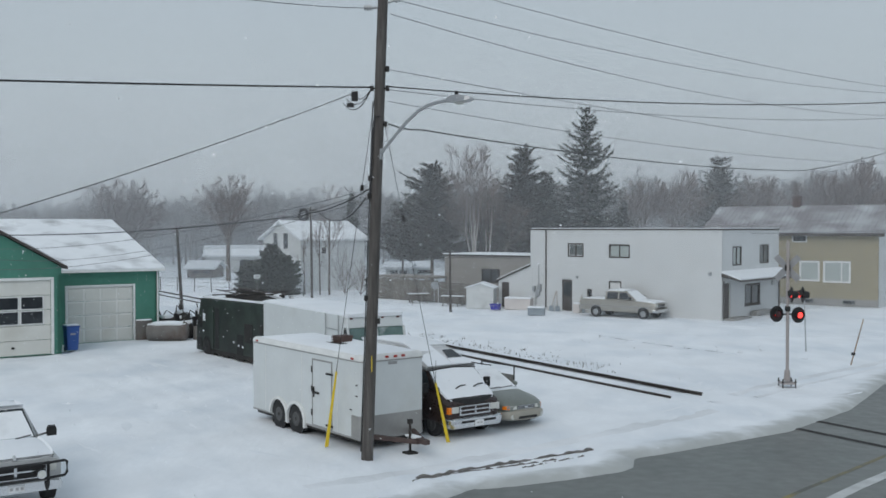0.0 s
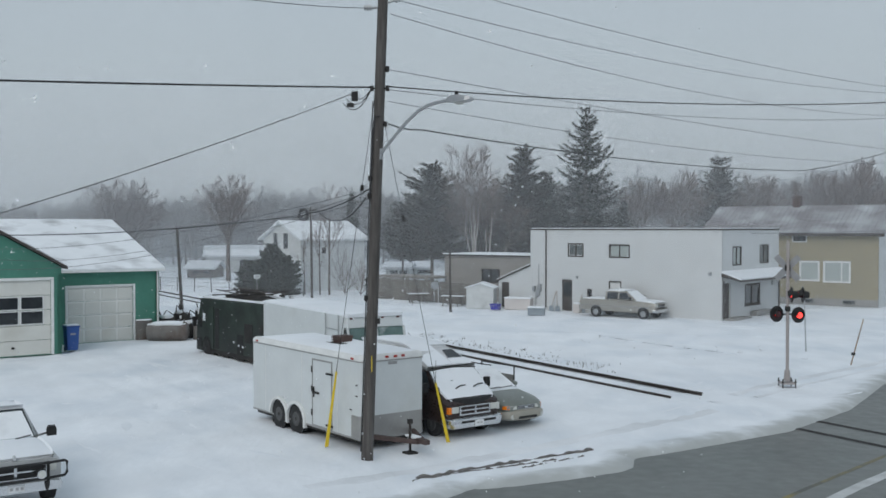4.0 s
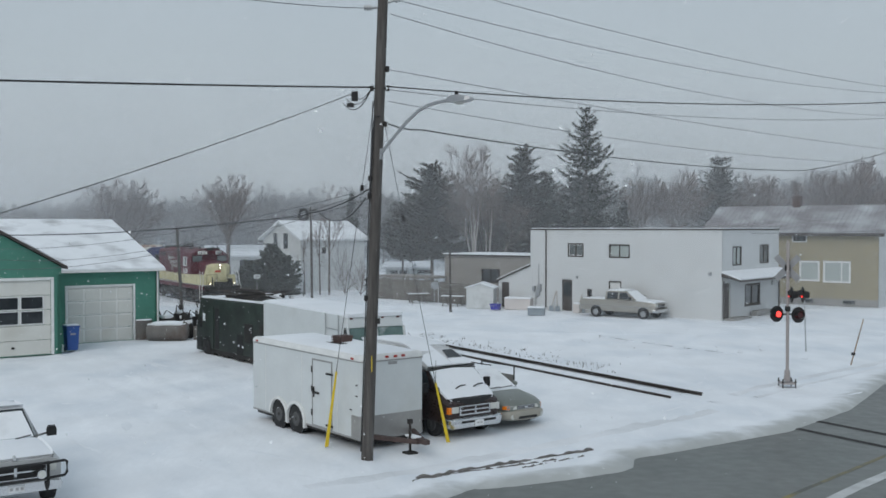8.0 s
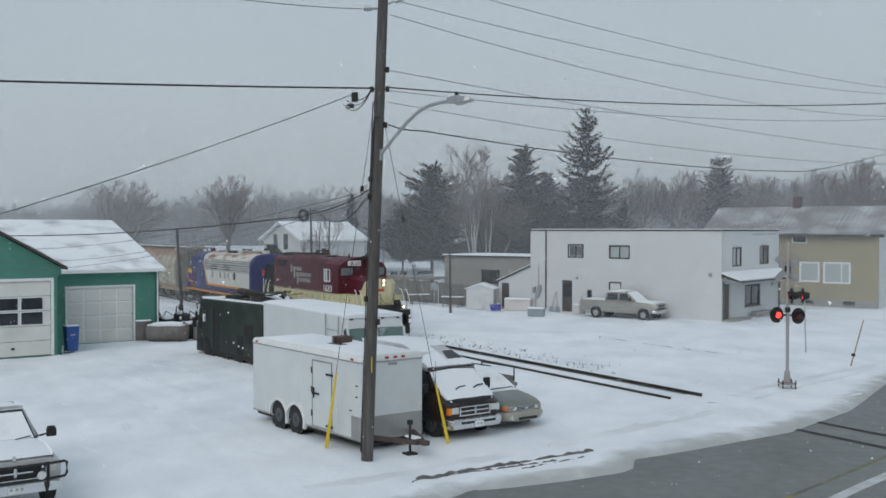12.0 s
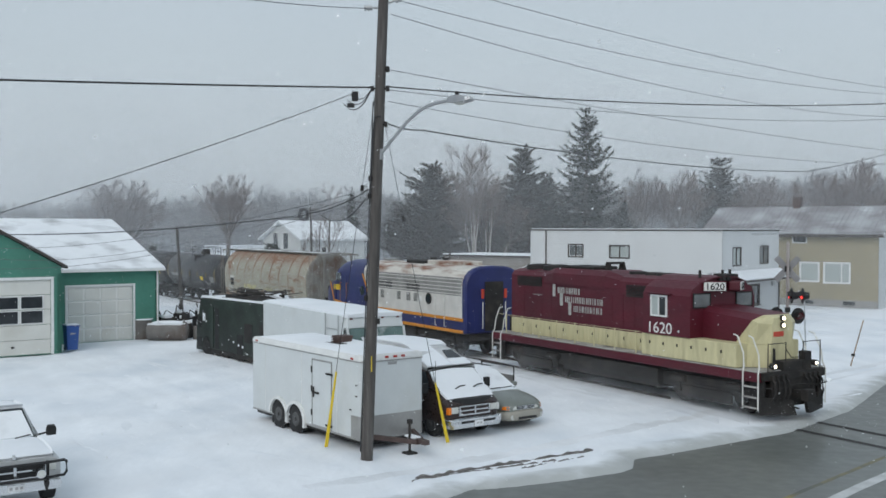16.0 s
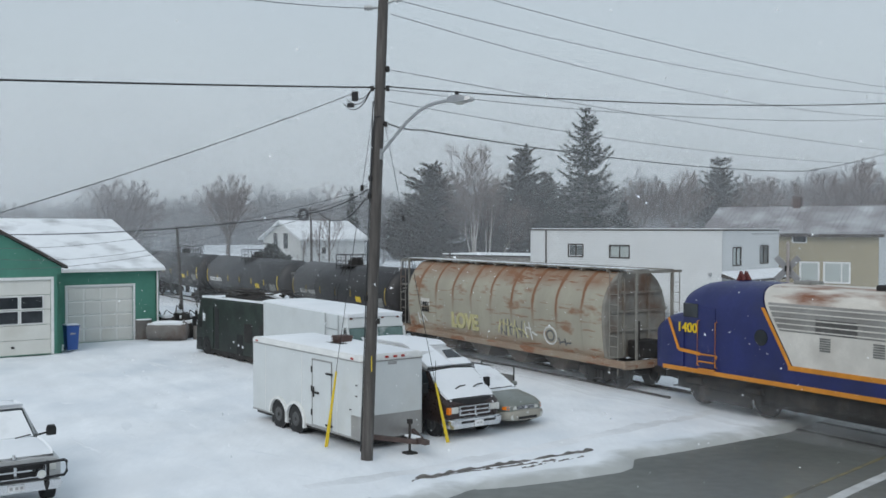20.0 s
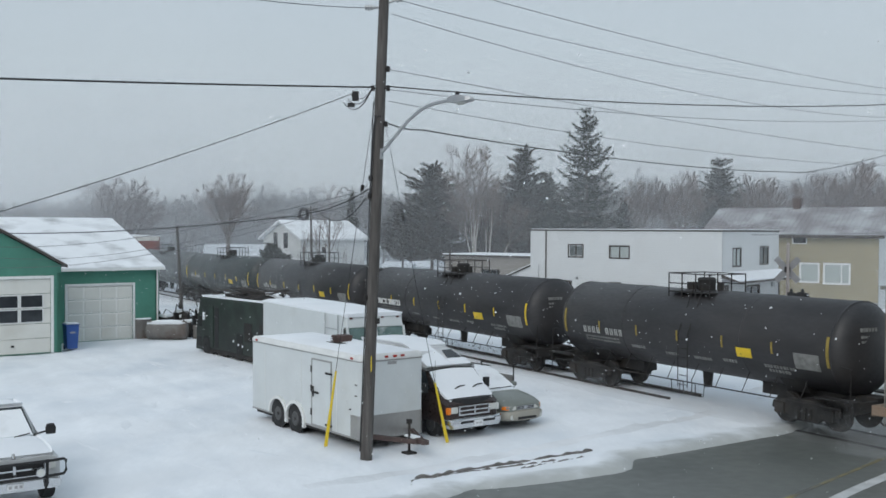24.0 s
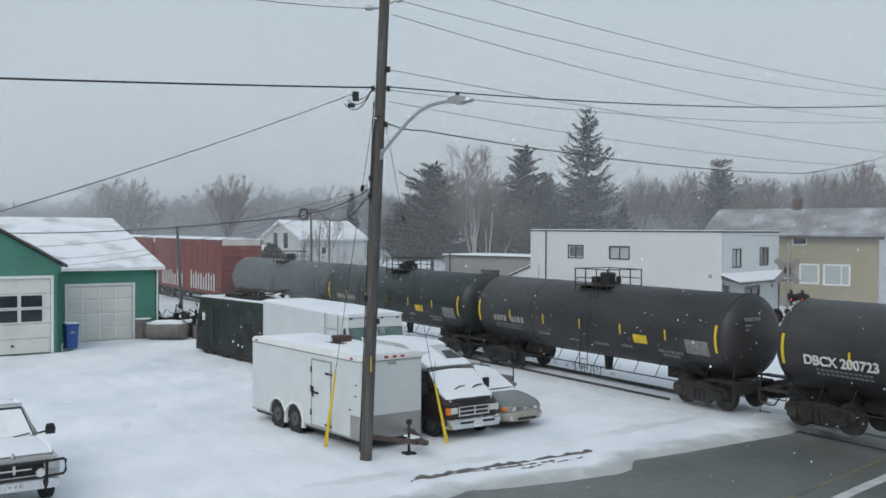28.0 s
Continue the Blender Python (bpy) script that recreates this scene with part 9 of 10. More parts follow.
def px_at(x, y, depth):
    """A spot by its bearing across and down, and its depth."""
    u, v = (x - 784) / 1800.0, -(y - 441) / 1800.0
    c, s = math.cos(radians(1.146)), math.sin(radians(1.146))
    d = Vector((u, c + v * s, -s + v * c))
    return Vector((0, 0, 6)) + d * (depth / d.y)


def wires():
    lab_b, lab_c = "thin bare overhead wire", "black insulated overhead cable"
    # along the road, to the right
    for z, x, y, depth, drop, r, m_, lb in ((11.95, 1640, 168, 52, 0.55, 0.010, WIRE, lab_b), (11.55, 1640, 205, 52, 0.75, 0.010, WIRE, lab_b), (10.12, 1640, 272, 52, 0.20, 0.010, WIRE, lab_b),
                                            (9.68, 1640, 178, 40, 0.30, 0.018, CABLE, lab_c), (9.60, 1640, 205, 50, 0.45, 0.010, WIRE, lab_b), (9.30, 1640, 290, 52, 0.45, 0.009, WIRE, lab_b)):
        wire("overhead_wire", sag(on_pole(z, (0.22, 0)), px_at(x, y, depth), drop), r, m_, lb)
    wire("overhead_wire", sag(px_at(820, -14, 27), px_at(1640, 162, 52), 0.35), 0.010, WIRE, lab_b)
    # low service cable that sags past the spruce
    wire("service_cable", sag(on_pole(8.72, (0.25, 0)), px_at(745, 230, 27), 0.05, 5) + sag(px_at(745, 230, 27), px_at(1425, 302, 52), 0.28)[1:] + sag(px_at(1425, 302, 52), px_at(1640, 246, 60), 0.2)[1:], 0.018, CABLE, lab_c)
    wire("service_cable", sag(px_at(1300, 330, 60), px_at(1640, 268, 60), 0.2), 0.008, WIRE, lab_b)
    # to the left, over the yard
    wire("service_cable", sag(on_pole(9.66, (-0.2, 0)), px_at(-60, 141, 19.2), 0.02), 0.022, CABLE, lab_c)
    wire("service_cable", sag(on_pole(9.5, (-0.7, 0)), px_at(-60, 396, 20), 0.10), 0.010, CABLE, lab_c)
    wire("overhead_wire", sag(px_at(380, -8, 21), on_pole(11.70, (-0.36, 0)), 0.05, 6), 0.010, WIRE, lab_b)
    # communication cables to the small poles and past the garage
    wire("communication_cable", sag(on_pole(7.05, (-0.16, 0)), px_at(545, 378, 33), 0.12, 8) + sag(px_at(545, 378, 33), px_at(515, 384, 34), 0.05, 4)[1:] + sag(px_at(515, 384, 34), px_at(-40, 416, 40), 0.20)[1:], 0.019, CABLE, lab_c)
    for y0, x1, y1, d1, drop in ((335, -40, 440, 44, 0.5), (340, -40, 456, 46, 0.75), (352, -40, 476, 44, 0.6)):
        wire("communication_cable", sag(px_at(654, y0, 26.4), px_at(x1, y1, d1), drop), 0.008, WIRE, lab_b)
    # loops of slack on the span
    bm = bmesh.new()
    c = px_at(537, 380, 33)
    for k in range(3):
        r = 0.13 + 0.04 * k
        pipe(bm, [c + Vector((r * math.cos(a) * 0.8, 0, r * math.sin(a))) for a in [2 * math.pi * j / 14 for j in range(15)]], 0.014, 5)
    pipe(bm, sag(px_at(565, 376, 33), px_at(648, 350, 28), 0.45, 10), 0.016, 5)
    tagged(part("cable_coil", bm, CABLE), "coiled slack of black cable", "cable coil")
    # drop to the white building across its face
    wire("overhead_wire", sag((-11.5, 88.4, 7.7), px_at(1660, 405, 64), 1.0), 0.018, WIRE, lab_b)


wires()


def small_pole(x, y, h, r, lean, label, name="post", material=None):
    e = thing(name, pose(x, y, 0), label, "pole")
    bm = bmesh.new()
    rod(bm, (0, 0, -0.2), (lean, 0, h), r, r * 0.75, 10)
    part("shaft", bm, material or WOODPOLE, e)
    return e


p = small_pole(-18.9, 73.6, 6.1, 0.13, -0.35, "thin grey wooden service pole", "service_pole")
bm = bmesh.new()
box(bm, -0.42, -0.26, -0.06, 0.06, 5.6, 6.0)
part("bracket", bm, IRON, p)
small_pole(0.55, 73.4, 4.35, 0.10, -0.06, "plain weathered wooden post in the yard", "wooden_post")
p = small_pole(-11.4, 88.5, 7.9, 0.12, -0.1, "thin wooden service pole with a cable bracket", "service_pole")
bm = bmesh.new()
rod(bm, (-0.5, 0, 7.5), (0.4, 0, 7.6), 0.04, 0.04, 6)
part("bracket", bm, IRON, p)
small_pole(17.78, 49.7, 2.5, 0.035, -0.10, "thin grey steel marker post in the snow", "marker_post", STEEL)
small_pole(26.3, 60.0, 2.4, 0.05, 0.0, "thin grey steel post by the road", "marker_post", STEEL)
STAKE = mat("weathered_orange_stake", (0.33, 0.24, 0.17), 0.8, var=0.3, scale=3, bump=0.2, second=(0.20, 0.17, 0.15), amount=0.4)
e = thing("snow_stake", pose(18.03, 44.9, 0), "leaning wooden snow stake", "stake")
bm = bmesh.new()
rod(bm, (0, 0, -0.1), (0.56, 0, 2.0), 0.032, 0.028, 8)
part("shaft", bm, STAKE, e)
block("collar", e, IRON, 0.05, 0.20, -0.05, 0.05, 0.40, 0.52, 0.01)
e = thing("small_sign", pose(-14.75, 80.6, 0, 0, 0, 4), "small white sign board on a thin post", "sign")
bm = bmesh.new()
rod(bm, (0, 0, -0.1), (0, 0, 2.1), 0.025, 0.025, 6)
part("post", bm, STEEL, e)
block("board", e, WHITE, -0.27, 0.27, -0.04, -0.026, 2.05, 2.36, 0.01)
block("writing_bar", e, CHALK_SOOT, -0.18, 0.18, -0.046, -0.0405, 2.17, 2.22, 0)


def wire_fence():
    e = thing("wire_fence", pose(0, 0, 0), "thin post-and-wire fence across the snowy field", "fence")
    a, b = Vector((-27.5, 99.0, 0)), Vector((-12.5, 91.0, 0))
    for k in range(9):
        q = a + (b - a) * (k / 8)
        bm = bmesh.new()
        rod(bm, q + Vector((0, 0, -0.1)), q + Vector((0.05 * (k % 3 - 1), 0, 1.35)), 0.045, 0.035, 6)
        part("post", bm, WOODPOLE, e)
    for z in (0.5, 0.9, 1.25):
        bm = bmesh.new()
        pipe(bm, [a + (b - a) * (k / 8) + Vector((0, 0, z)) for k in range(9)], 0.012, 4)
        part("wire", bm, WIRE, e)


wire_fence()
# old wire fence top lying along the snow
bm = bmesh.new()
pipe(bm, sag((8.6, 55.8, 0.12), (13.9, 47.9, 0.08), 0.05, 10), 0.018)
for k in range(5):
    q = Vector((8.6, 55.8, 0)) + Vector((5.3, -7.9, 0)) * (k / 4.6)
    rod(bm, q, q + Vector((0, 0, 0.16)), 0.02, 0.02, 5)
tagged(part("buried_fence", bm, SNOW_PATCHY), "top wire of a fence buried in snow", "fence")


# ---------- level-crossing signal ----------
SIGNAL_MAST = mat("aluminium_signal_mast", (0.40, 0.36, 0.35), 0.45, 0.4, var=0.12, scale=3, bump=0.05)
LAMPBLACK = mat("signal_black", (0.018, 0.018, 0.019), 0.6, var=0.2, scale=3, bump=0.05)
LENS_DARK = mat("unlit_red_lens", (0.055, 0.010, 0.012), 0.2, var=0.1, bump=0)
LENS_LIT = mat("lit_red_lens", (1.0, 0.05, 0.04), 0.3, var=0.0, bump=0, emit=2.2)
SIGNBACK = mat("crossbuck_back", (0.30, 0.30, 0.31), 0.55, 0.2, var=0.15, scale=4, bump=0.05)
FLASHERS = []


def crossing_signal():
    e = thing("crossing_signal", pose(13.1, 38.61, 0, 0, 0, 0), "level-crossing signal mast with red flashing lamps and crossbuck", "crossing signal")
    bm = bmesh.new()
    rod(bm, (0, 0, 0.35), (0, 0, 5.45), 0.062, 0.058, 16)
    rod(bm, (0, 0, 5.45), (0, 0, 5.56), 0.065, 0.01, 12)
    part("mast", bm, SIGNAL_MAST, e, "aluminium mast", smooth=True)
    bm = bmesh.new()
    rod(bm, (0, 0, 0.22), (0, 0, 0.62), 0.13, 0.10, 16)
    box(bm, -0.26, 0.26, -0.26, 0.26, 0.10, 0.16)
    part("base", bm, SIGNAL_MAST, e, "grey cast base")
    for x in (-0.24, 0.24):
        for y in (-0.24, 0.24):
            bm = bmesh.new()
            rod(bm, (x, y, -0.05), (x, y, 0.30), 0.025, 0.025, 8)
            rod(bm, (x, y, 0.16), (x, y, 0.20), 0.05, 0.05, 6)
            part("anchor_bolt", bm, IRON, e)
    # crossbuck, seen from behind
    for a in (45, -45):
        bm = bmesh.new()
        box(bm, -0.62, 0.62, -0.012, 0.012, -0.12, 0.12)
        part("crossbuck_blade", bm, SIGNBACK, e, "grey crossbuck blade", m=pose(0.02, 0.10 + (0.03 if a > 0 else 0), 4.50, 0, a, -38))
    block("clamp", e, IRON, -0.09, 0.09, -0.02, 0.13, 4.40, 4.62, 0.02)

    def head(x, z, yaw, lit):
        m = pose(x, 0, z, 0, 0, yaw)
        bm = bmesh.new()
        rod(bm, (0, 0.02, 0), (0, 0.0, 0), 0.305, 0.305, 28)
        disc = part("background_disc", bm, LAMPBLACK, e, "round black background", m=m)
        bm = bmesh.new()
        rod(bm, (0, 0.02, 0), (0, 0.24, 0), 0.17, 0.12, 18)
        part("housing", bm, LAMPBLACK, disc)
        bm = bmesh.new()
        for k in range(11):
            a, b = radians(-8 + 196 * k / 11), radians(-8 + 196 * (k + 1) / 11)
            loft(bm, [[(r * math.cos(t), y, r * math.sin(t)) for t, r in ((a, 0.172), (b, 0.172), (b, 0.158), (a, 0.158))] for y in (0.0, -0.17)])
        part("hood", bm, LAMPBLACK, disc)
        bm = bmesh.new()
        rod(bm, (0, -0.004, 0), (0, -0.012, 0), 0.155, 0.155, 24)
        part("lens_ring", bm, LENS_DARK, disc)
        # a drum with a lit and a dark face turns behind the lens opening
        bm = bmesh.new()
        rod(bm, (0, -0.055, 0), (0, -0.030, 0), 0.108, 0.118, 24)
        drum = part("flasher", bm, LENS_LIT, disc, "lit red lamp")
        bm = bmesh.new()
        rod(bm, (0, 0.030, 0), (0, 0.055, 0), 0.118, 0.108, 24)
        rod(bm, (0, -0.0295, 0), (0, 0.0295, 0), 0.121, 0.121, 24)
        dark = part("dark_face", bm, LENS_DARK, drum, "unlit red face")
        drum.matrix_basis = pose(0, -0.07, 0)
        if lit is not None:
            FLASHERS.append((drum, lit))
        return disc

    bm = bmesh.new()
    rod(bm, (-0.42, 0, 2.76), (0.42, 0, 2.74), 0.03, 0.03, 8)
    rod(bm, (0.0, 0.0, 3.49), (0.62, 0.12, 3.47), 0.03, 0.03, 8)
    part("cross_arm", bm, LAMPBLACK, e)
    block("terminal_box", e, LAMPBLACK, -0.08, 0.08, -0.10, 0.10, 2.86, 3.05, 0.02)
    head(-0.41, 2.76, 20, 0)
    head(0.41, 2.72, 20, 1)
    head(0.14, 3.49, -97, 0)
    head(0.56, 3.49, -97, 1)


crossing_signal()


# ---------- behind the tracks: fence, sheds, small things ----------
def board_fence():
    e = thing("board_fence", pose(0, 0, 0), "weathered grey board fence with snow at its foot", "fence")
    runs = (((-6.6, 88.6), (-0.4, 82.4), 1.80), ((-0.35, 82.35), (2.1, 79.6), 1.70))
    rng = random.Random(8)
    for a, b, h in runs:
        a, b = Vector((*a, 0)), Vector((*b, 0))
        d = b - a
        n = int(d.length / 0.19)
        meshes = []
        for k in range(3):
            bm = bmesh.new()
            box(bm, -0.085, 0.085, -0.012, 0.012, 0, h + (0.0, 0.04, -0.03)[k])
            meshes.append(mesh_of(bm, "board", FENCEWOOD))
        rot = math.degrees(math.atan2(d.y, d.x))
        for k in range(n):
            q = a + d * ((k + 0.5) / n)
            ob = new("board", rng.choice(meshes))
            ob.parent, ob.matrix_basis = e, pose(q.x, q.y, 0, 0, rng.uniform(-0.6, 0.6), rot)
        for z in (0.4, h - 0.3):
            block("rail", e, FENCEWOOD, 0, d.length, 0.013, 0.06, z, z + 0.09, 0, m=pose(a.x, a.y, 0, 0, 0, rot))
    # low shed roof line behind the fence
    block("rear_shed_roof", e, STUCCO, 0, 6.2, 0, 2.6, 1.78, 1.98, 0.02, m=pose(-5.8, 88.8, 0, 0, 0, -42))


board_fence()


def garden_shed():
    e = thing("garden_shed", pose(1.75, 76.2, 0, 0, 0, -12), "small white metal garden shed with a snowy roof", "shed")
    SHEDWHITE = mat("white_ribbed_sheet", (0.62, 0.64, 0.64), 0.5, var=0.1, scale=2, bump=0.1, second=(0.42, 0.43, 0.42), amount=0.3)
    block("body", e, SHEDWHITE, 0, 2.05, 0, 1.8, 0, 1.55, 0.01)
    bm = bmesh.new()
    loft(bm, [[(0, y, 1.55), (1.02, y, 1.88), (2.05, y, 1.55)] for y in (0.0, 1.8)])
    part("gable", bm, SHEDWHITE, e)
    for k in range(9):
        block("rib", e, SHEDWHITE, 0.08 + k * 0.22, 0.14 + k * 0.22, -0.02, -0.001, 0.05, 1.5, 0)
    for x in (0.55, 1.03):
        block("door", e, SHEDWHITE, x, x + 0.46, -0.035, -0.021, 0.08, 1.42, 0.005)
    bm = bmesh.new()
    loft(bm, [[(-0.12, y, 1.52), (1.02, y, 1.90), (2.17, y, 1.52), (2.17, y, 1.60), (1.02, y, 1.99), (-0.12, y, 1.60)] for y in (-0.12, 1.9)])
    part("roof", bm, SNOW, e, "snowy roof")


garden_shed()


def chest(x, y, rot, w, d, h, material, label, name):
    e = thing(name, pose(x, y, 0, 0, 0, rot), label, "box")
    block("body", e, material, 0, w, 0, d, 0, h, 0.03)
    block("lid", e, material, -0.02, w + 0.02, -0.02, d + 0.02, h, h + 0.08, 0.02)
    block("snow", e, SNOW, 0, w, 0, d, h + 0.08, h + 0.20, 0.04)


PALEBOX = mat("pale_pink_grey_plastic", (0.60, 0.56, 0.54), 0.6, var=0.06, scale=2, bump=0.03)
GREYBOX = mat("blue_grey_plastic", (0.25, 0.29, 0.32), 0.6, var=0.08, scale=2, bump=0.03)
chest(4.55, 75.5, -20, 2.0, 0.8, 0.72, PALEBOX, "pale storage chest with snow on its lid", "storage_chest")
chest(5.85, 70.3, -12, 1.15, 0.6, 0.42, GREYBOX, "small blue-grey storage box in the snow", "storage_box")


def picnic_table(x, y, rot):
    e = thing("picnic_table", pose(x, y, 0, 0, 0, rot), "weathered picnic table capped with snow", "table")
    for k in range(4):
        block("plank", e, FENCEWOOD, -0.9, 0.9, -0.36 + k * 0.18, -0.20 + k * 0.18, 0.70, 0.74, 0.005)
    for y_ in (-0.75, 0.6):
        block("bench_plank", e, FENCEWOOD, -0.9, 0.9, y_, y_ + 0.18, 0.42, 0.46, 0.005)
    for x_ in (-0.6, 0.6):
        for s in (-1, 1):
            bm = bmesh.new()
            rod(bm, (x_, s * 0.62, 0), (x_, s * 0.22, 0.70), 0.05, 0.05, 6)
            part("leg", bm, FENCEWOOD, e)
    block("snow", e, SNOW, -0.88, 0.88, -0.34, 0.34, 0.741, 0.80, 0.02)


picnic_table(0.75, 79.0, -20)
picnic_table(-2.0, 82.0, 15)


def satellite_dish():
    e = thing("satellite_dish", pose(-0.7, 80.8, 0), "small grey satellite dish on a post", "dish")
    bm = bmesh.new()
    rod(bm, (0, 0, 0), (0, 0, 1.3), 0.03, 0.03, 8)
    part("post", bm, STEEL, e)
    bm = bmesh.new()
    rod(bm, (0, -0.05, 1.45), (0.05, -0.16, 1.50), 0.10, 0.34, 18)
    part("reflector", bm, STEEL, e)


satellite_dish()


def shovel(x, y, h, lean):
    e = thing("snow_shovel", pose(x, y, 0, 0, 0, -39), "snow shovel leaning on the wall", "shovel", "shovels by the door")
    bm = bmesh.new()
    rod(bm, (0, 0, 0.25), (lean, 0.22, h), 0.02, 0.02, 6)
    part("handle", bm, STAKE, e)
    bm = bmesh.new()
    loft(bm, [[(-0.2, -0.03, 0.0), (0.2, -0.03, 0.0), (0.2, 0.0, 0.0), (-0.2, 0.0, 0.0)], [(-0.16, 0.0, 0.4), (0.16, 0.0, 0.4), (0.16, 0.03, 0.4), (-0.16, 0.03, 0.4)]])
    part("blade", bm, GREYBOX, e)


for x, y, h, lean in ((7.9, 74.05, 1.4, 0.25), (8.3, 73.7, 1.5, -0.2), (9.6, 72.7, 1.3, 0.3), (9.95, 72.4, 1.2, -0.2)):
    shovel(x, y, h, lean)
chest(9.25, 72.35, -39, 0.5, 0.4, 0.55, PALEBOX, "pale bucket-like tub beside the door", "tub")
# ---------- trees ----------
BARK = mat("grey_brown_bark", (0.135, 0.115, 0.105), 0.9, var=0.25, scale=3, bump=0.3)
BARK_PALE = mat("pale_birch_bark", (0.42, 0.39, 0.36), 0.85, var=0.25, scale=3, bump=0.2)
TWIG = mat("winter_twigs", (0.175, 0.140, 0.130), 0.9, var=0.25, scale=1, bump=0)
# paler and greyer than TWIG: distance haze put into the colour
TWIG_HAZED = mat("hazed_winter_twigs", (0.20, 0.185, 0.18), 0.95, var=0.25, scale=0.05, bump=0)
NEEDLES = mat("dark_spruce_needles", (0.028, 0.036, 0.028), 0.85, var=0.35, scale=1.2, bump=0, second=(0.055, 0.055, 0.045), amount=0.35)
NEEDLES_PINE = mat("dull_pine_needles", (0.055, 0.050, 0.040), 0.85, var=0.35, scale=1.2, bump=0, second=(0.085, 0.066, 0.055), amount=0.36)
NEEDLES_SNOW = mat("snow_dusted_needles", (0.075, 0.085, 0.075), 0.9, var=0.35, scale=1.5, bump=0, second=(0.45, 0.47, 0.48), amount=0.25)


def prism_mesh(segs, sides=3):
    """Vertices and faces of tapered bars: (a, b, r0, r1)."""
    v, f = [], []
    for a, b, r0, r1 in segs:
        d = (b - a)
        if d.length < 1e-5:
            continue
        d = d.normalized()
        u = d.cross(Vector((0.31, 0.77, 0.55))).normalized()
        w = d.cross(u)
        base = len(v)
        for p, r in ((a, r0), (b, r1)):
            for k in range(sides):
                t = 2 * math.pi * k / sides
                v.append(tuple(p + u * (r * math.cos(t)) + w * (r * math.sin(t))))
        for k in range(sides):
            j = (k + 1) % sides
            f.append((base + k, base + j, base + sides + j, base + sides + k))
    return v, f


def shoot(rng, out, p, d, length, r, depth, start, kids, angle, rise, min_r):
    """A branch in short lengths, with side shoots beyond its first part."""
    n = 6 if depth > 1 else 4 if depth else 3
    step = length / n
    for k in range(n):
        d = (d + Vector((rng.gauss(0, 0.07), rng.gauss(0, 0.07), rng.gauss(0, 0.05) + rise))).normalized()
        q = p + d * step
        ra, rb = max(min_r, r * (1 - 0.85 * k / n)), max(min_r * 0.8, r * (1 - 0.85 * (k + 1) / n))
        out.append((p, q, ra, rb))
        if depth and (k + 1) / n >= start:
            for _ in range(kids):
                side = d.cross(Vector((rng.gauss(0, 1), rng.gauss(0, 1), rng.gauss(0, 1)))).normalized()
                a = angle * rng.uniform(0.7, 1.25)
                rest = length * (0.14 + 0.55 * (1 - (k + 0.5) / n)) * rng.uniform(0.75, 1.2)
                shoot(rng, out, q, d * math.cos(a) + side * math.sin(a), rest, rb * 0.55, depth - 1, 0.3, kids, angle, rise, min_r)
        p = q


def bare_tree_segments(seed, height, trunk=0.22, fork=0.30, limbs=9, lean=0.75, start=0.3, depth=2, kids=2, angle=0.55, rise=0.05, min_r=0.012, low=0.82):
    """Trunk to the fork, then limbs fanned over a rounded crown; the lowest leave the trunk at a share of the fork's height."""
    rng = random.Random(seed)
    out = []
    foot, top = Vector((0, 0, 0)), Vector((rng.gauss(0, 0.02), rng.gauss(0, 0.02), 1)) * height * fork
    mid = (foot + top) / 2 + Vector((rng.gauss(0, 0.02), rng.gauss(0, 0.02), 0)) * height * 0.2
    out += [(foot, mid, trunk, trunk * 0.88), (mid, top, trunk * 0.88, trunk * 0.78)]
    for i in range(limbs):
        az = 2.4 * i + rng.uniform(-0.4, 0.4)
        tilt = lean * math.sqrt((i + 0.3) / limbs)
        d = Vector((math.cos(az) * math.sin(tilt), math.sin(az) * math.sin(tilt), math.cos(tilt)))
        p = top * rng.uniform(low, 1.0) if i else top
        long = max(height * (1 - fork), (height - p.z) * 0.5) * (1 - 0.22 * i / limbs)
        shoot(rng, out, p, d, long * rng.uniform(0.82, 1.0), trunk * (0.62 if i == 0 else 0.42), depth, start, kids, angle, rise, min_r)
    hi = max(g[1].z for g in out)
    out = [(a * (height / hi), b * (height / hi), r0, r1) for a, b, r0, r1 in out]
    return [g for g in out if g[2] > 0.045], [g for g in out if g[2] <= 0.045]


def mesh_from(name, v, f, material):
    me = bpy.data.meshes.new(name)
    me.from_pydata(v, [], f)
    me.materials.append(material)
    return me


def bare_tree(x, y, height, seed, label, bark=BARK, twig=TWIG, wide=1.0, **kw):
    big, small = bare_tree_segments(seed, height, **kw)
    e = thing("bare_tree", pose(x, y, -0.05), label, "tree")
    for name, segs, m_, sides in (("trunk", big, bark, 5), ("crown", small, twig, 3)):
        segs = [(Vector((a.x * wide, a.y * wide, a.z)), Vector((b.x * wide, b.y * wide, b.z)), r0, r1) for a, b, r0, r1 in segs]
        v, f = prism_mesh(segs, sides)
        ob = new(name, mesh_from(name, v, f, m_))
        ob.parent = e
    return e


def sliver(v, f, p, d, length, width, rng):
    """One flat needle spray."""
    side = d.cross(Vector((rng.gauss(0, 0.5), rng.gauss(0, 0.5), 1))).normalized() * width
    n = len(v)
    v += [tuple(p - side), tuple(p + side), tuple(p + d * length + side * 0.3), tuple(p + d * length - side * 0.3)]
    f.append((n, n + 1, n + 2, n + 3))


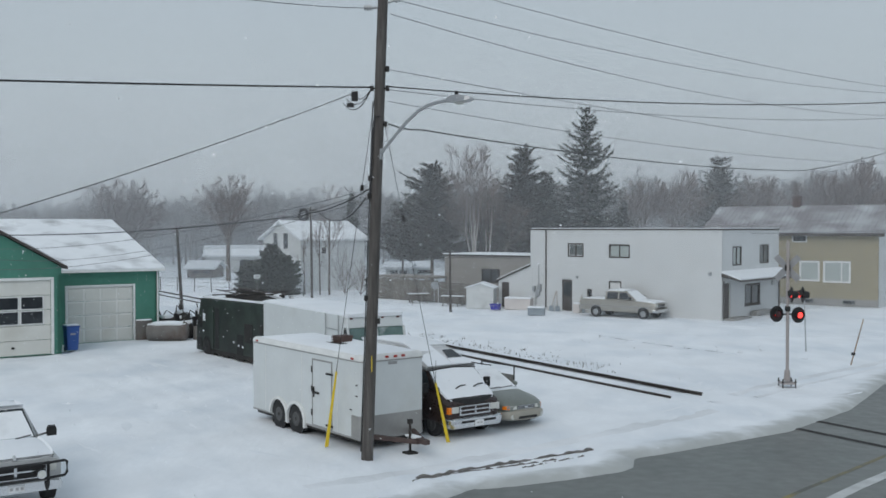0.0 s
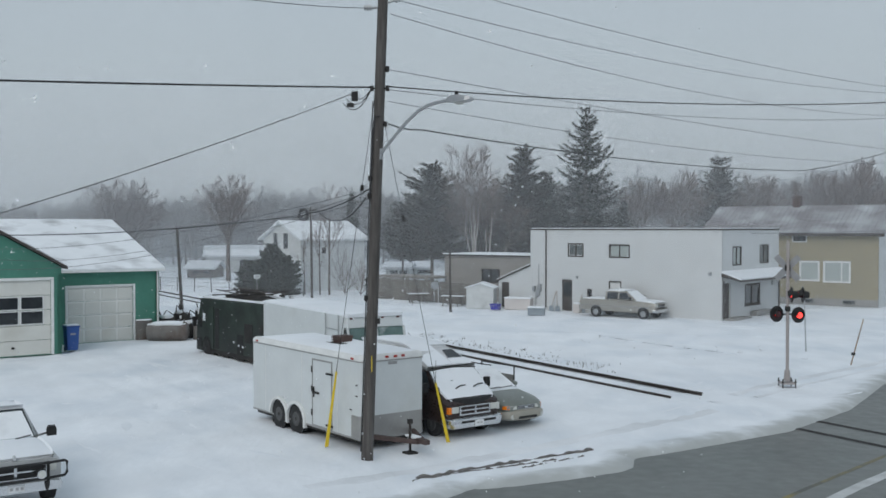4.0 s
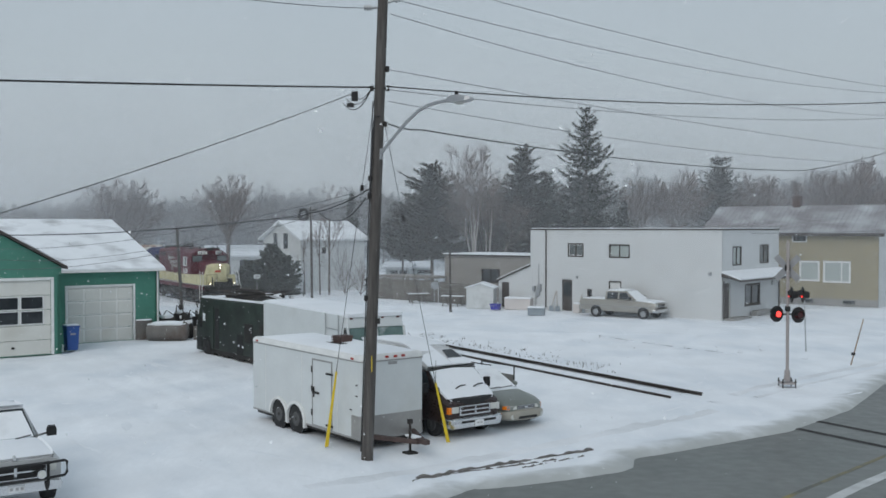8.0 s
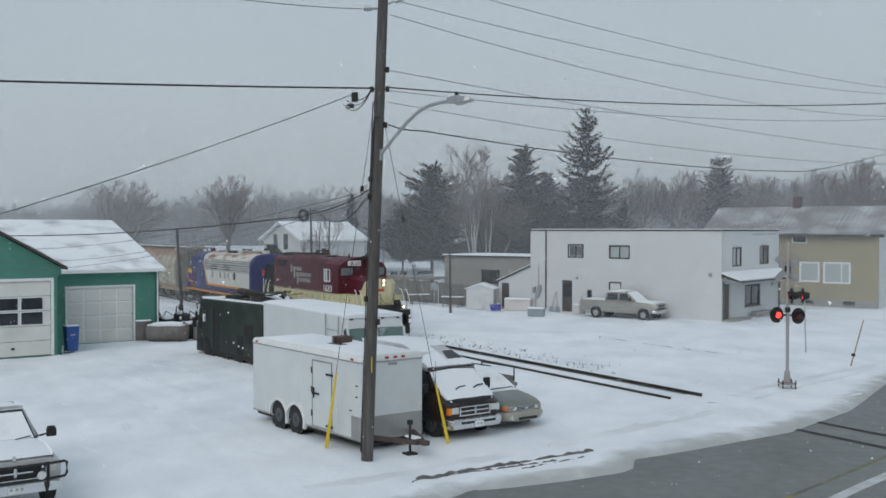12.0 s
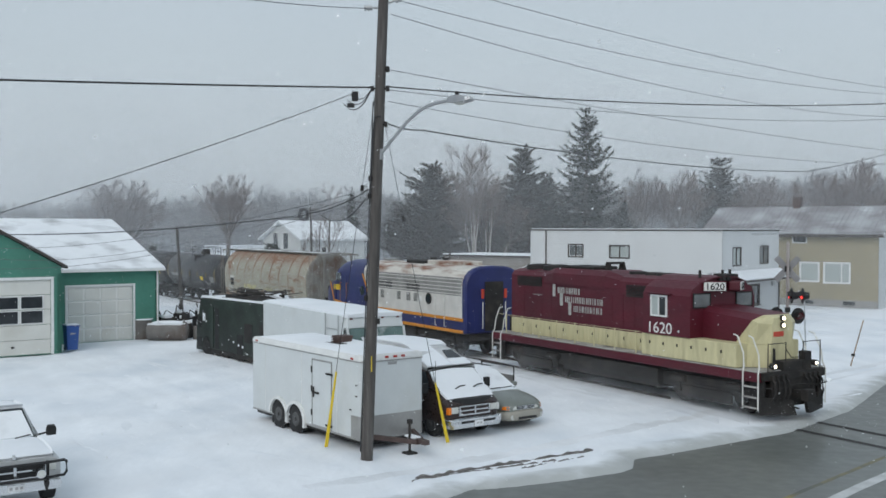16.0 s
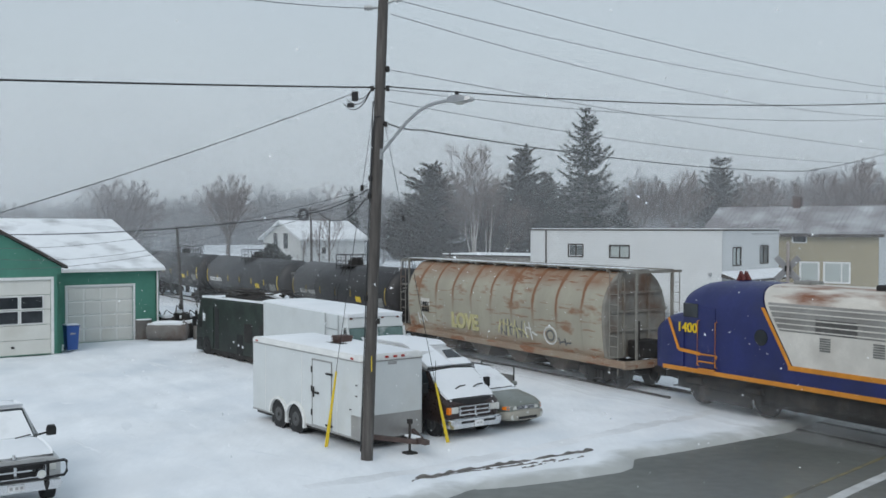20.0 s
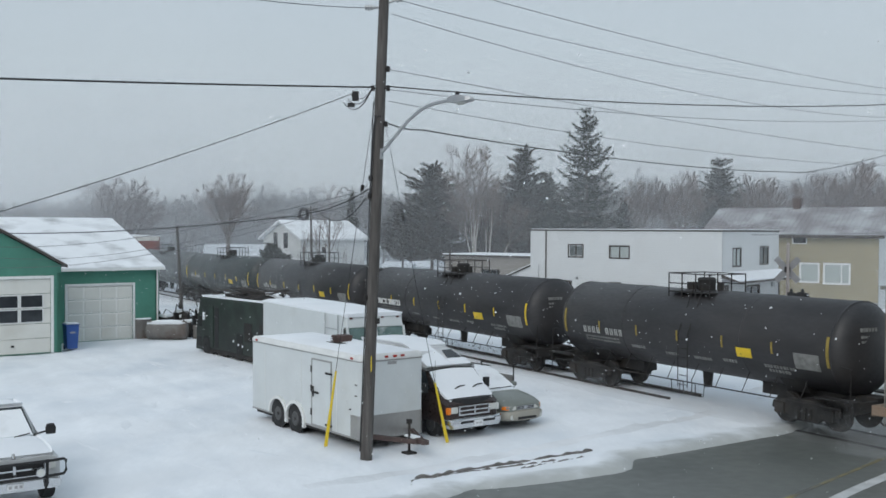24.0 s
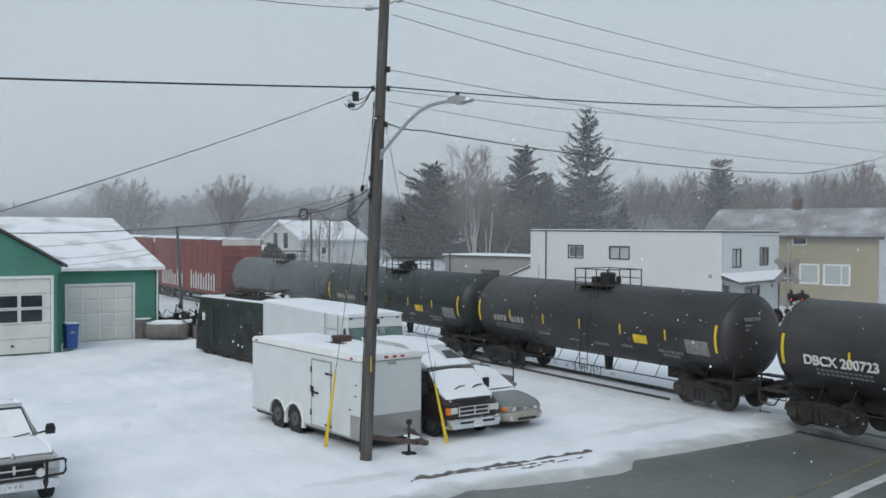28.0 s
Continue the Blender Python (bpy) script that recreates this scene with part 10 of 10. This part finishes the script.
def conifer_parts(seed, height, radius, bare=0.06, pine=False, dense=1.0):
    """Trunk, boughs in whorls and their needle sprays: spruce boughs hang and turn up at the tip, pine boughs spread in ragged shelves."""
    rng = random.Random(seed)
    v, f = [], []
    trunk = [(Vector((0, 0, 0)), Vector((0, 0, height * 0.5)), height * 0.016, height * 0.010), (Vector((0, 0, height * 0.5)), Vector((0, 0, height * 0.985)), height * 0.010, 0.02)]
    z = height * bare
    gap = 0.030 * max(6.0, height) + 0.05
    lump = [rng.uniform(0.72, 1.12) for _ in range(12)]
    while z < height * 0.985:
        t = (z - height * bare) / (height * (1 - bare))
        if pine:
            reach = radius * (0.85 + 0.30 * math.sin(math.pi * min(1, t + 0.20))) * (1.0 if t < 0.50 else max(0.14, (1 - t) / 0.50) ** 0.50)
        else:
            reach = radius * (1 - t) ** 0.82 + 0.12
        reach *= rng.uniform(0.82, 1.15)
        n = max(6, int(11 * dense * (0.55 + 0.5 * reach / radius)))
        a0 = rng.random() * 6.28
        for k in range(n):
            a = a0 + 2 * math.pi * (k + rng.uniform(-0.4, 0.4)) / n
            L = reach * rng.uniform(0.45, 1.12)
            if pine:
                L *= lump[int(a * 2 + t * 9) % 12]
            out = Vector((math.cos(a), math.sin(a), 0))
            fall = (0.26 * (1 - t) - 0.12 * t if not pine else -0.02 - 0.20 * t) + rng.uniform(-0.10, 0.10)
            curl = 0.34 if not pine else 0.10
            p0 = Vector((0, 0, z + rng.uniform(-0.3, 0.3) * gap))
            pts = [p0 + out * (L * q) + Vector((0, 0, L * (-fall * q * 1.7 + curl * q * q * q))) for q in (0, 0.25, 0.5, 0.75, 1.0)]
            for i in range(4):
                trunk.append((pts[i], pts[i + 1], 0.012 * L * (1 - i * 0.2) + 0.008, 0.010 * L * (0.8 - i * 0.2) + 0.005))
            m = max(4, int(L / 0.12 * (0.8 + 0.4 * dense)))
            for j in range(m):
                q = 0.08 + 0.92 * (j + rng.random()) / m
                i = min(3, int(q * 4))
                c = pts[i] + (pts[i + 1] - pts[i]) * (q * 4 - i)
                axis = (pts[i + 1] - pts[i]).normalized()
                wing = Vector((-out.y, out.x, 0))
                for sd in (-1, 1):
                    open_ = rng.uniform(0.5, 1.25)
                    d = (axis * math.cos(open_) + wing * (sd * math.sin(open_)) + Vector((0, 0, rng.uniform(-1.1, -0.05) if not pine else rng.uniform(-0.7, 0.8)))).normalized()
                    ln = (0.26 + 0.34 * (1 - q) * min(1.6, L / 2)) * rng.uniform(0.6, 1.4)
                    sliver(v, f, c, d, ln, rng.uniform(0.045, 0.10) if not pine else rng.uniform(0.06, 0.13), rng)
                if rng.random() < 0.7:
                    sliver(v, f, c, (axis + Vector((rng.gauss(0, 0.4), rng.gauss(0, 0.4), rng.uniform(-0.6, 0.6)))).normalized(), rng.uniform(0.2, 0.45), rng.uniform(0.05, 0.09), rng)
        z += gap * rng.uniform(0.7, 1.3)
    for k in range(14):
        sliver(v, f, Vector((0, 0, height * (0.955 + 0.003 * k))), Vector((rng.gauss(0, 0.6), rng.gauss(0, 0.6), 0.5)).normalized(), 0.30 * (1 - k / 18), 0.04, rng)
    return trunk, v, f


def conifer(x, y, height, radius, seed, label, needles=NEEDLES, name="spruce", **kw):
    trunk, v, f = conifer_parts(seed, height, radius, **kw)
    e = thing(name, pose(x, y, -0.05), label, "tree")
    tv, tf = prism_mesh(trunk, 4)
    ob = new("trunk", mesh_from("trunk", tv, tf, BARK))
    ob.parent = e
    ob = new("crown", mesh_from("crown", v, f, needles))
    ob.parent = e
    return e


conifer(14.75, 105, 19.0, 6.6, 1, "tall dark spruce with drooping snow-flecked boughs", bare=0.08, dense=1.15)
conifer(-1.2, 110, 13.1, 4.3, 2, "dense dark pine behind the fence", NEEDLES_PINE, "pine", pine=True, dense=1.3, bare=0.24)
conifer(-4.5, 114, 8.6, 3.0, 3, "smaller dark pine behind the fence", NEEDLES_PINE, "pine", pine=True, bare=0.33)
conifer(8.6, 110, 14.6, 4.6, 4, "tall irregular dark pine behind the flat roof", NEEDLES_PINE, "pine", pine=True, dense=1.15)
conifer(11.4, 112, 12.3, 2.4, 5, "frosted pine between taller trees", NEEDLES_SNOW, "pine", pine=True, dense=0.8)
conifer(5.2, 116, 10.5, 3.0, 6, "dark conifer in the grove", NEEDLES_PINE, "pine", pine=True)
conifer(20.6, 116, 9.2, 2.6, 7, "small dark spruce beside the tall one", NEEDLES, "spruce")
conifer(34.2, 126, 14.8, 4.3, 8, "dark pine behind the houses", NEEDLES_PINE, "pine", pine=True)
conifer(-9.6, 106, 9.8, 1.7, 9, "slim spruce behind the farmhouse", NEEDLES, "spruce")
CEDAR = mat("frosted_cedar_needles", (0.050, 0.062, 0.050), 0.9, var=0.35, scale=2.2, bump=0, second=(0.10, 0.105, 0.095), amount=0.32)
for k, (x, y, h, r) in enumerate(((-17.6, 92.6, 3.0, 1.25), (-15.7, 93.4, 4.5, 1.55), (-14.4, 92.8, 3.5, 1.35), (-16.6, 92.0, 3.1, 1.3))):
    conifer(x, y, h, r, 20 + k, "bushy dark cedar in front of the farmhouse", CEDAR, "cedar", bare=0.02, pine=True, dense=1.9)
bare_tree(3.1, 104, 15.2, 11, "tall bare birch with pale limbs", BARK_PALE, TWIG, trunk=0.21, fork=0.05, limbs=5, lean=0.30, start=0.36, kids=4, angle=0.55, rise=0.02, min_r=0.019)
bare_tree(4.5, 103, 11.4, 12, "bare multi-stemmed birch leaning outwards", BARK_PALE, TWIG, trunk=0.20, fork=0.04, limbs=4, lean=0.52, start=0.45, kids=4, angle=0.55, rise=0.02, min_r=0.017)
bare_tree(-24.5, 116, 12.4, 13, "bare round-crowned maple tree in winter", trunk=0.30, fork=0.42, limbs=12, lean=0.52, start=0.3, kids=3, angle=0.52, rise=0.03, min_r=0.015)
bare_tree(-40.5, 128, 12.6, 14, "large bare spreading tree in winter", trunk=0.38, fork=0.18, limbs=18, lean=0.72, start=0.25, kids=3, angle=0.6, rise=0.02, min_r=0.020)
bare_tree(-10.3, 92, 10.4, 15, "slender bare tree by the farmhouse", trunk=0.10, fork=0.66, low=0.42, limbs=11, lean=0.72, start=0.3, kids=1, angle=0.5, rise=0.08, min_r=0.015)
bare_tree(-11.2, 92.6, 8.4, 16, "slender bare tree by the farmhouse", trunk=0.075, fork=0.66, low=0.42, limbs=8, lean=0.7, start=0.3, kids=1, angle=0.5, rise=0.08, min_r=0.013)
bare_tree(-12.7, 93.5, 6.2, 17, "thin bare sapling by the farmhouse", trunk=0.05, fork=0.66, low=0.4, limbs=6, lean=0.6, start=0.3, kids=1, angle=0.5, rise=0.08, min_r=0.013)
bare_tree(-8.9, 92.5, 4.8, 18, "bushy bare shrub by the farmhouse", trunk=0.05, fork=0.03, limbs=9, lean=0.8, start=0.2, depth=1, angle=0.45, min_r=0.013)
bare_tree(-7.4, 91.5, 3.4, 19, "bushy bare shrub by the fence", trunk=0.05, fork=0.03, limbs=9, lean=0.8, start=0.2, depth=1, angle=0.45, min_r=0.013)
bare_tree(-2.6, 81.9, 1.5, 20, "low brown shrub by the fence", trunk=0.03, fork=0.03, limbs=10, lean=0.9, start=0.2, depth=1, angle=0.5, min_r=0.009)
bare_tree(46.5, 118, 14.5, 21, "dark bare oak behind the tan house", trunk=0.32, fork=0.2, limbs=16, lean=0.95, kids=4, min_r=0.030)
bare_tree(38.5, 122, 13.0, 22, "bare tree behind the tan house", trunk=0.20, fork=0.3, limbs=9, lean=0.7, kids=3, min_r=0.024)
bare_tree(28.5, 122, 13.6, 23, "bare tree behind the white building", trunk=0.20, fork=0.3, limbs=8, lean=0.55, kids=3, min_r=0.022)
bare_tree(24.0, 124, 12.4, 24, "bare tree behind the white building", trunk=0.18, fork=0.35, limbs=8, lean=0.55, kids=3, min_r=0.022)
bare_tree(52.0, 124, 14.0, 25, "bare tree behind the tan house", trunk=0.24, fork=0.25, limbs=12, lean=0.9, kids=4, min_r=0.030)


def far_woods():
    """The wood along the horizon: several hundred bare trees, joined."""
    rng = random.Random(77)
    kinds = []
    for k in range(7):
        big, small = bare_tree_segments(100 + k, 11.0, trunk=0.20, fork=0.30, limbs=8, lean=0.62, depth=2, kids=2, min_r=0.026)
        segs = big + small
        v, f = prism_mesh(segs, 3)
        kinds.append((np.array(v), np.array(f)))
    V, F, base = [], [], 0
    for k in range(380):
        ang = rng.uniform(-0.50, 0.50)
        dist = rng.uniform(150, 235)
        x, y = math.tan(ang) * dist, dist
        right = (ang + 0.5)
        h = (0.80 + 0.62 * right + rng.gauss(0, 0.10)) * (0.75 + 0.25 * dist / 150)
        v, f = kinds[rng.randrange(7)]
        a = rng.uniform(0, 6.28)
        c, s = math.cos(a), math.sin(a)
        wide = rng.uniform(0.9, 1.4)
        vv = np.stack([(v[:, 0] * c - v[:, 1] * s) * wide + x, (v[:, 0] * s + v[:, 1] * c) * wide + y, v[:, 2] * h - 0.1], 1)
        V.append(vv)
        F.append(f + base)
        base += len(v)
    V, F = np.concatenate(V), np.concatenate(F)
    me = bpy.data.meshes.new("far_woods")
    me.vertices.add(len(V))
    me.vertices.foreach_set("co", V.ravel())
    me.loops.add(F.size)
    me.loops.foreach_set("vertex_index", F.ravel())
    me.polygons.add(len(F))
    me.polygons.foreach_set("loop_start", np.arange(0, F.size, 4))
    me.update(calc_edges=True)
    me.materials.append(TWIG_HAZED)
    tagged(new("far_woods", me), "leafless hazy grey wood along the horizon", "woods", kind="stuff")


far_woods()


# ---------- falling snow ----------
FLAKE = mat("snowflake", (0.88, 0.90, 0.92), 0.9, var=0.0, bump=0)
SNOWFALL = []


def snowfall(name, count, near, far, size, fall, drift, seed, label):
    """Loose flakes as small crossed slivers; the cloud sinks as one body."""
    rs = np.random.RandomState(seed)
    d = (near ** 3 + (far ** 3 - near ** 3) * rs.rand(count)) ** (1 / 3)
    x = (rs.rand(count) - 0.5) * 1.02 * d
    low, high = -1.0, 6.0 + 0.27 * far
    span = fall * 28
    z = low + (high - low + span) * rs.rand(count)
    x = x + drift * 28 * (rs.rand(count) - 0.5) * 0
    keep = (z - span < 6 + 0.30 * d)
    c = np.stack([x, d, z], 1)[keep]
    n = len(c)
    r = size * (0.6 + 0.8 * rs.rand(n))
    a = rs.randn(n, 3)
    a /= np.linalg.norm(a, axis=1)[:, None]
    b = np.cross(a, rs.randn(n, 3))
    b /= np.linalg.norm(b, axis=1)[:, None]
    V = np.stack([c + a * r[:, None], c - a * (r * 0.5)[:, None] + b * (r * 0.87)[:, None], c - a * (r * 0.5)[:, None] - b * (r * 0.87)[:, None]], 1).reshape(-1, 3)
    F = np.arange(3 * n)
    me = bpy.data.meshes.new(name)
    me.vertices.add(len(V))
    me.vertices.foreach_set("co", V.ravel())
    me.loops.add(len(F))
    me.loops.foreach_set("vertex_index", F)
    me.polygons.add(n)
    me.polygons.foreach_set("loop_start", np.arange(0, 3 * n, 3))
    me.update(calc_edges=True)
    me.materials.append(FLAKE)
    ob = tagged(new(name, me), label, "snow", kind="stuff")
    SNOWFALL.append((ob, fall, drift))


snowfall("falling_snow", 15000, 6, 45, 0.019, 1.1, 0.5, 1, "snowflakes falling over the yard")


def train_spray():
    """Loose snow whirled up beside the wheels, thickest along the locomotives."""
    rs = np.random.RandomState(9)
    n = 16000
    along_ = np.where(rs.rand(n) < 0.70, rs.uniform(-18, 33, n), rs.uniform(-150, -18, n))
    side = np.where(rs.rand(n) < 0.8, 1.0, -1.0) * (0.9 + np.abs(rs.randn(n)) * 0.75)
    z = 0.03 + rs.exponential(0.42, n) * (1 + 0.35 * np.sin(along_ * 0.9) + 0.3 * np.sin(along_ * 0.37 + 1))
    c = np.stack([along_, -side, z], 1)
    r = (0.004 + 0.009 * rs.rand(n) ** 2)[:, None]
    a = rs.randn(n, 3)
    a /= np.linalg.norm(a, axis=1)[:, None]
    b = np.cross(a, rs.randn(n, 3))
    b /= np.linalg.norm(b, axis=1)[:, None]
    V = np.stack([c + a * r, c - a * r * 0.5 + b * r * 0.87, c - a * r * 0.5 - b * r * 0.87], 1).reshape(-1, 3)
    me = bpy.data.meshes.new("snow_spray")
    me.vertices.add(len(V))
    me.vertices.foreach_set("co", V.ravel())
    me.loops.add(3 * n)
    me.loops.foreach_set("vertex_index", np.arange(3 * n))
    me.polygons.add(n)
    me.polygons.foreach_set("loop_start", np.arange(0, 3 * n, 3))
    me.update(calc_edges=True)
    me.materials.append(FLAKE)
    ob = tagged(new("snow_spray", me), "loose snow whirled up beside the rolling wheels", "snow", kind="stuff")
    ob.matrix_basis = on_track(0.0)
    ROLLING.append((ob, 0.0))


train_spray()


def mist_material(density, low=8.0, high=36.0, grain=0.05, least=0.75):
    """Haze of airborne snow for thin sheets: lets most light through and scatters the rest."""
    m = bpy.data.materials.new("snow_haze")
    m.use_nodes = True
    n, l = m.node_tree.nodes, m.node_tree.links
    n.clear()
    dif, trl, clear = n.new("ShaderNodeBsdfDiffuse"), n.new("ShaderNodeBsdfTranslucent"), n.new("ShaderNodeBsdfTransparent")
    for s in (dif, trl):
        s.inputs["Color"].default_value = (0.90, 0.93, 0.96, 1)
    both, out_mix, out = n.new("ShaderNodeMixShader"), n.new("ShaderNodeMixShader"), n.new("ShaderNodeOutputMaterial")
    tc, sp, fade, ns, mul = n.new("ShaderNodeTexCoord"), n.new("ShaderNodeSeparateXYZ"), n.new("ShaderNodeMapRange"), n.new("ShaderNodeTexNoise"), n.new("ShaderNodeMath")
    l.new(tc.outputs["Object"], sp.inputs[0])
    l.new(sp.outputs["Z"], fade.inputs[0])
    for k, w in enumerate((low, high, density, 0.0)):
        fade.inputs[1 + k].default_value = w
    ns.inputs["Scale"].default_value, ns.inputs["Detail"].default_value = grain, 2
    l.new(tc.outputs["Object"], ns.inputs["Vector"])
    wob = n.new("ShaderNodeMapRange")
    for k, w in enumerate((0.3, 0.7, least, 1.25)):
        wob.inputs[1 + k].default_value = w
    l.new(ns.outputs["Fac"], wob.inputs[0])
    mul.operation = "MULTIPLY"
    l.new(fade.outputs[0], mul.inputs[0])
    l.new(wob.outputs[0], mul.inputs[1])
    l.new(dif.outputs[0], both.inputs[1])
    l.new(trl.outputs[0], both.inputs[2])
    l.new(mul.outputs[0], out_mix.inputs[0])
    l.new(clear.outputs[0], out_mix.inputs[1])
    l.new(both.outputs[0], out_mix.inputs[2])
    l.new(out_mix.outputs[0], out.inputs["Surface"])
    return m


def spray_veil(s0, s1, lat, height, density):
    """Snow dust that the train drags along beside its wheels."""
    bm = bmesh.new()
    n = int((s1 - s0) / 1.5)
    row = [[bm.verts.new((s0 + (s1 - s0) * i / n, -lat - 0.18 * math.sin(i * 1.1 + lat) - 0.10 * z, z)) for i in range(n + 1)] for z in (-0.05, height * 0.5, height)]
    for a, b in zip(row, row[1:]):
        for i in range(n):
            bm.faces.new((a[i], a[i + 1], b[i + 1], b[i]))
    ob = part("snow_dust", bm, mist_material(density, 0.0, height, 0.45, 0.15), smooth=True)
    tagged(ob, "veil of snow dust dragged along by the train", "snow", "veils of snow dust", "stuff")
    ob.matrix_basis = on_track(0.0)
    ROLLING.append((ob, 0.0))


for veil in ((-20.0, 30.8, 1.75, 1.6, 0.13), (-20.0, 30.0, 2.15, 1.1, 0.14), (-150.0, -20.0, 1.85, 1.2, 0.10)):
    spray_veil(*veil)


def haze_sheet(y, density, k):
    """An added see-through sheet across the fields that imitates distance haze."""
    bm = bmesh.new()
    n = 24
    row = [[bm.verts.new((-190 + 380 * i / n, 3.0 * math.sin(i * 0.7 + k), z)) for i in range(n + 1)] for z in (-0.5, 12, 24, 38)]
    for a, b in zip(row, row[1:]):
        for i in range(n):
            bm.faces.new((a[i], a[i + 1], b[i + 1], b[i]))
    ob = part("snow_haze", bm, mist_material(density))
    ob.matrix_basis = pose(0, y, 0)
    tagged(ob, "see-through sheet standing in for distant snow haze", "snow", "curtains of blowing snow", "stuff")
    HAZE_SHEETS.append((ob, y))


HAZE_SHEETS = []
# haze is built from these sheets; they thicken with distance
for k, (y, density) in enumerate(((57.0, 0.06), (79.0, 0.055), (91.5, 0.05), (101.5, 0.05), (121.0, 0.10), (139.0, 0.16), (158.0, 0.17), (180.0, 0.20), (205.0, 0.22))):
    haze_sheet(y, density, k)


# ---------- what moves ----------
SPEED = 6.79
FLASH = 0.972       # seconds from one flash of a lamp to the next


def motions():
    times = [0.0, 4.0, 8.0, 12.0, 16.0, 20.0, 24.0, 28.0]
    for ob, s in ROLLING:
        walk(ob, [(t, on_track(s + SPEED * (t - 20.0))) for t in times])
    # wheels roll without slipping
    steps = [k * 0.1 for k in range(281)]
    for ob, (x, y, z), r in WHEELSETS:
        rate = math.degrees(SPEED / r)
        walk(ob, [(t, pose(x, y, z, 0, (rate * t) % 360, 0)) for t in steps])
    # the crossing lamps flash by turns: each drum shows its lit face for four tenths of a second
    turn = 1 / 60
    for drum, phase in FLASHERS:
        rows, t = [(0.0, 180 if phase == 0 else 0)], 0.0
        k = -1
        while True:
            mid = 0.45 + (0.485 if phase else 0.0) + FLASH * k
            k += 1
            on, off = mid - 0.26, mid + 0.18
            if on > 27.8:
                break
            for start, seq in ((on, (180, 120, 60, 0)), (off, (0, -60, -120, -180))):
                for j, ang in enumerate(seq):
                    tt = start + j * turn
                    if 0.04 < tt < 27.97:
                        rows.append((tt, ang))
        rows.append((28.0, rows[-1][1]))
        walk(drum, [(t, pose(0, -0.07, 0, 0, 0, a)) for t, a in rows])
    for ob, fall, drift in SNOWFALL:
        walk(ob, [(t, pose(drift * (t - 14), 0, -fall * t)) for t in (0.0, 7.0, 14.0, 21.0, 28.0)])

    for ob, y in HAZE_SHEETS:
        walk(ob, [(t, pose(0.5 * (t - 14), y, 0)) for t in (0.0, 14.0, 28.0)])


motions()
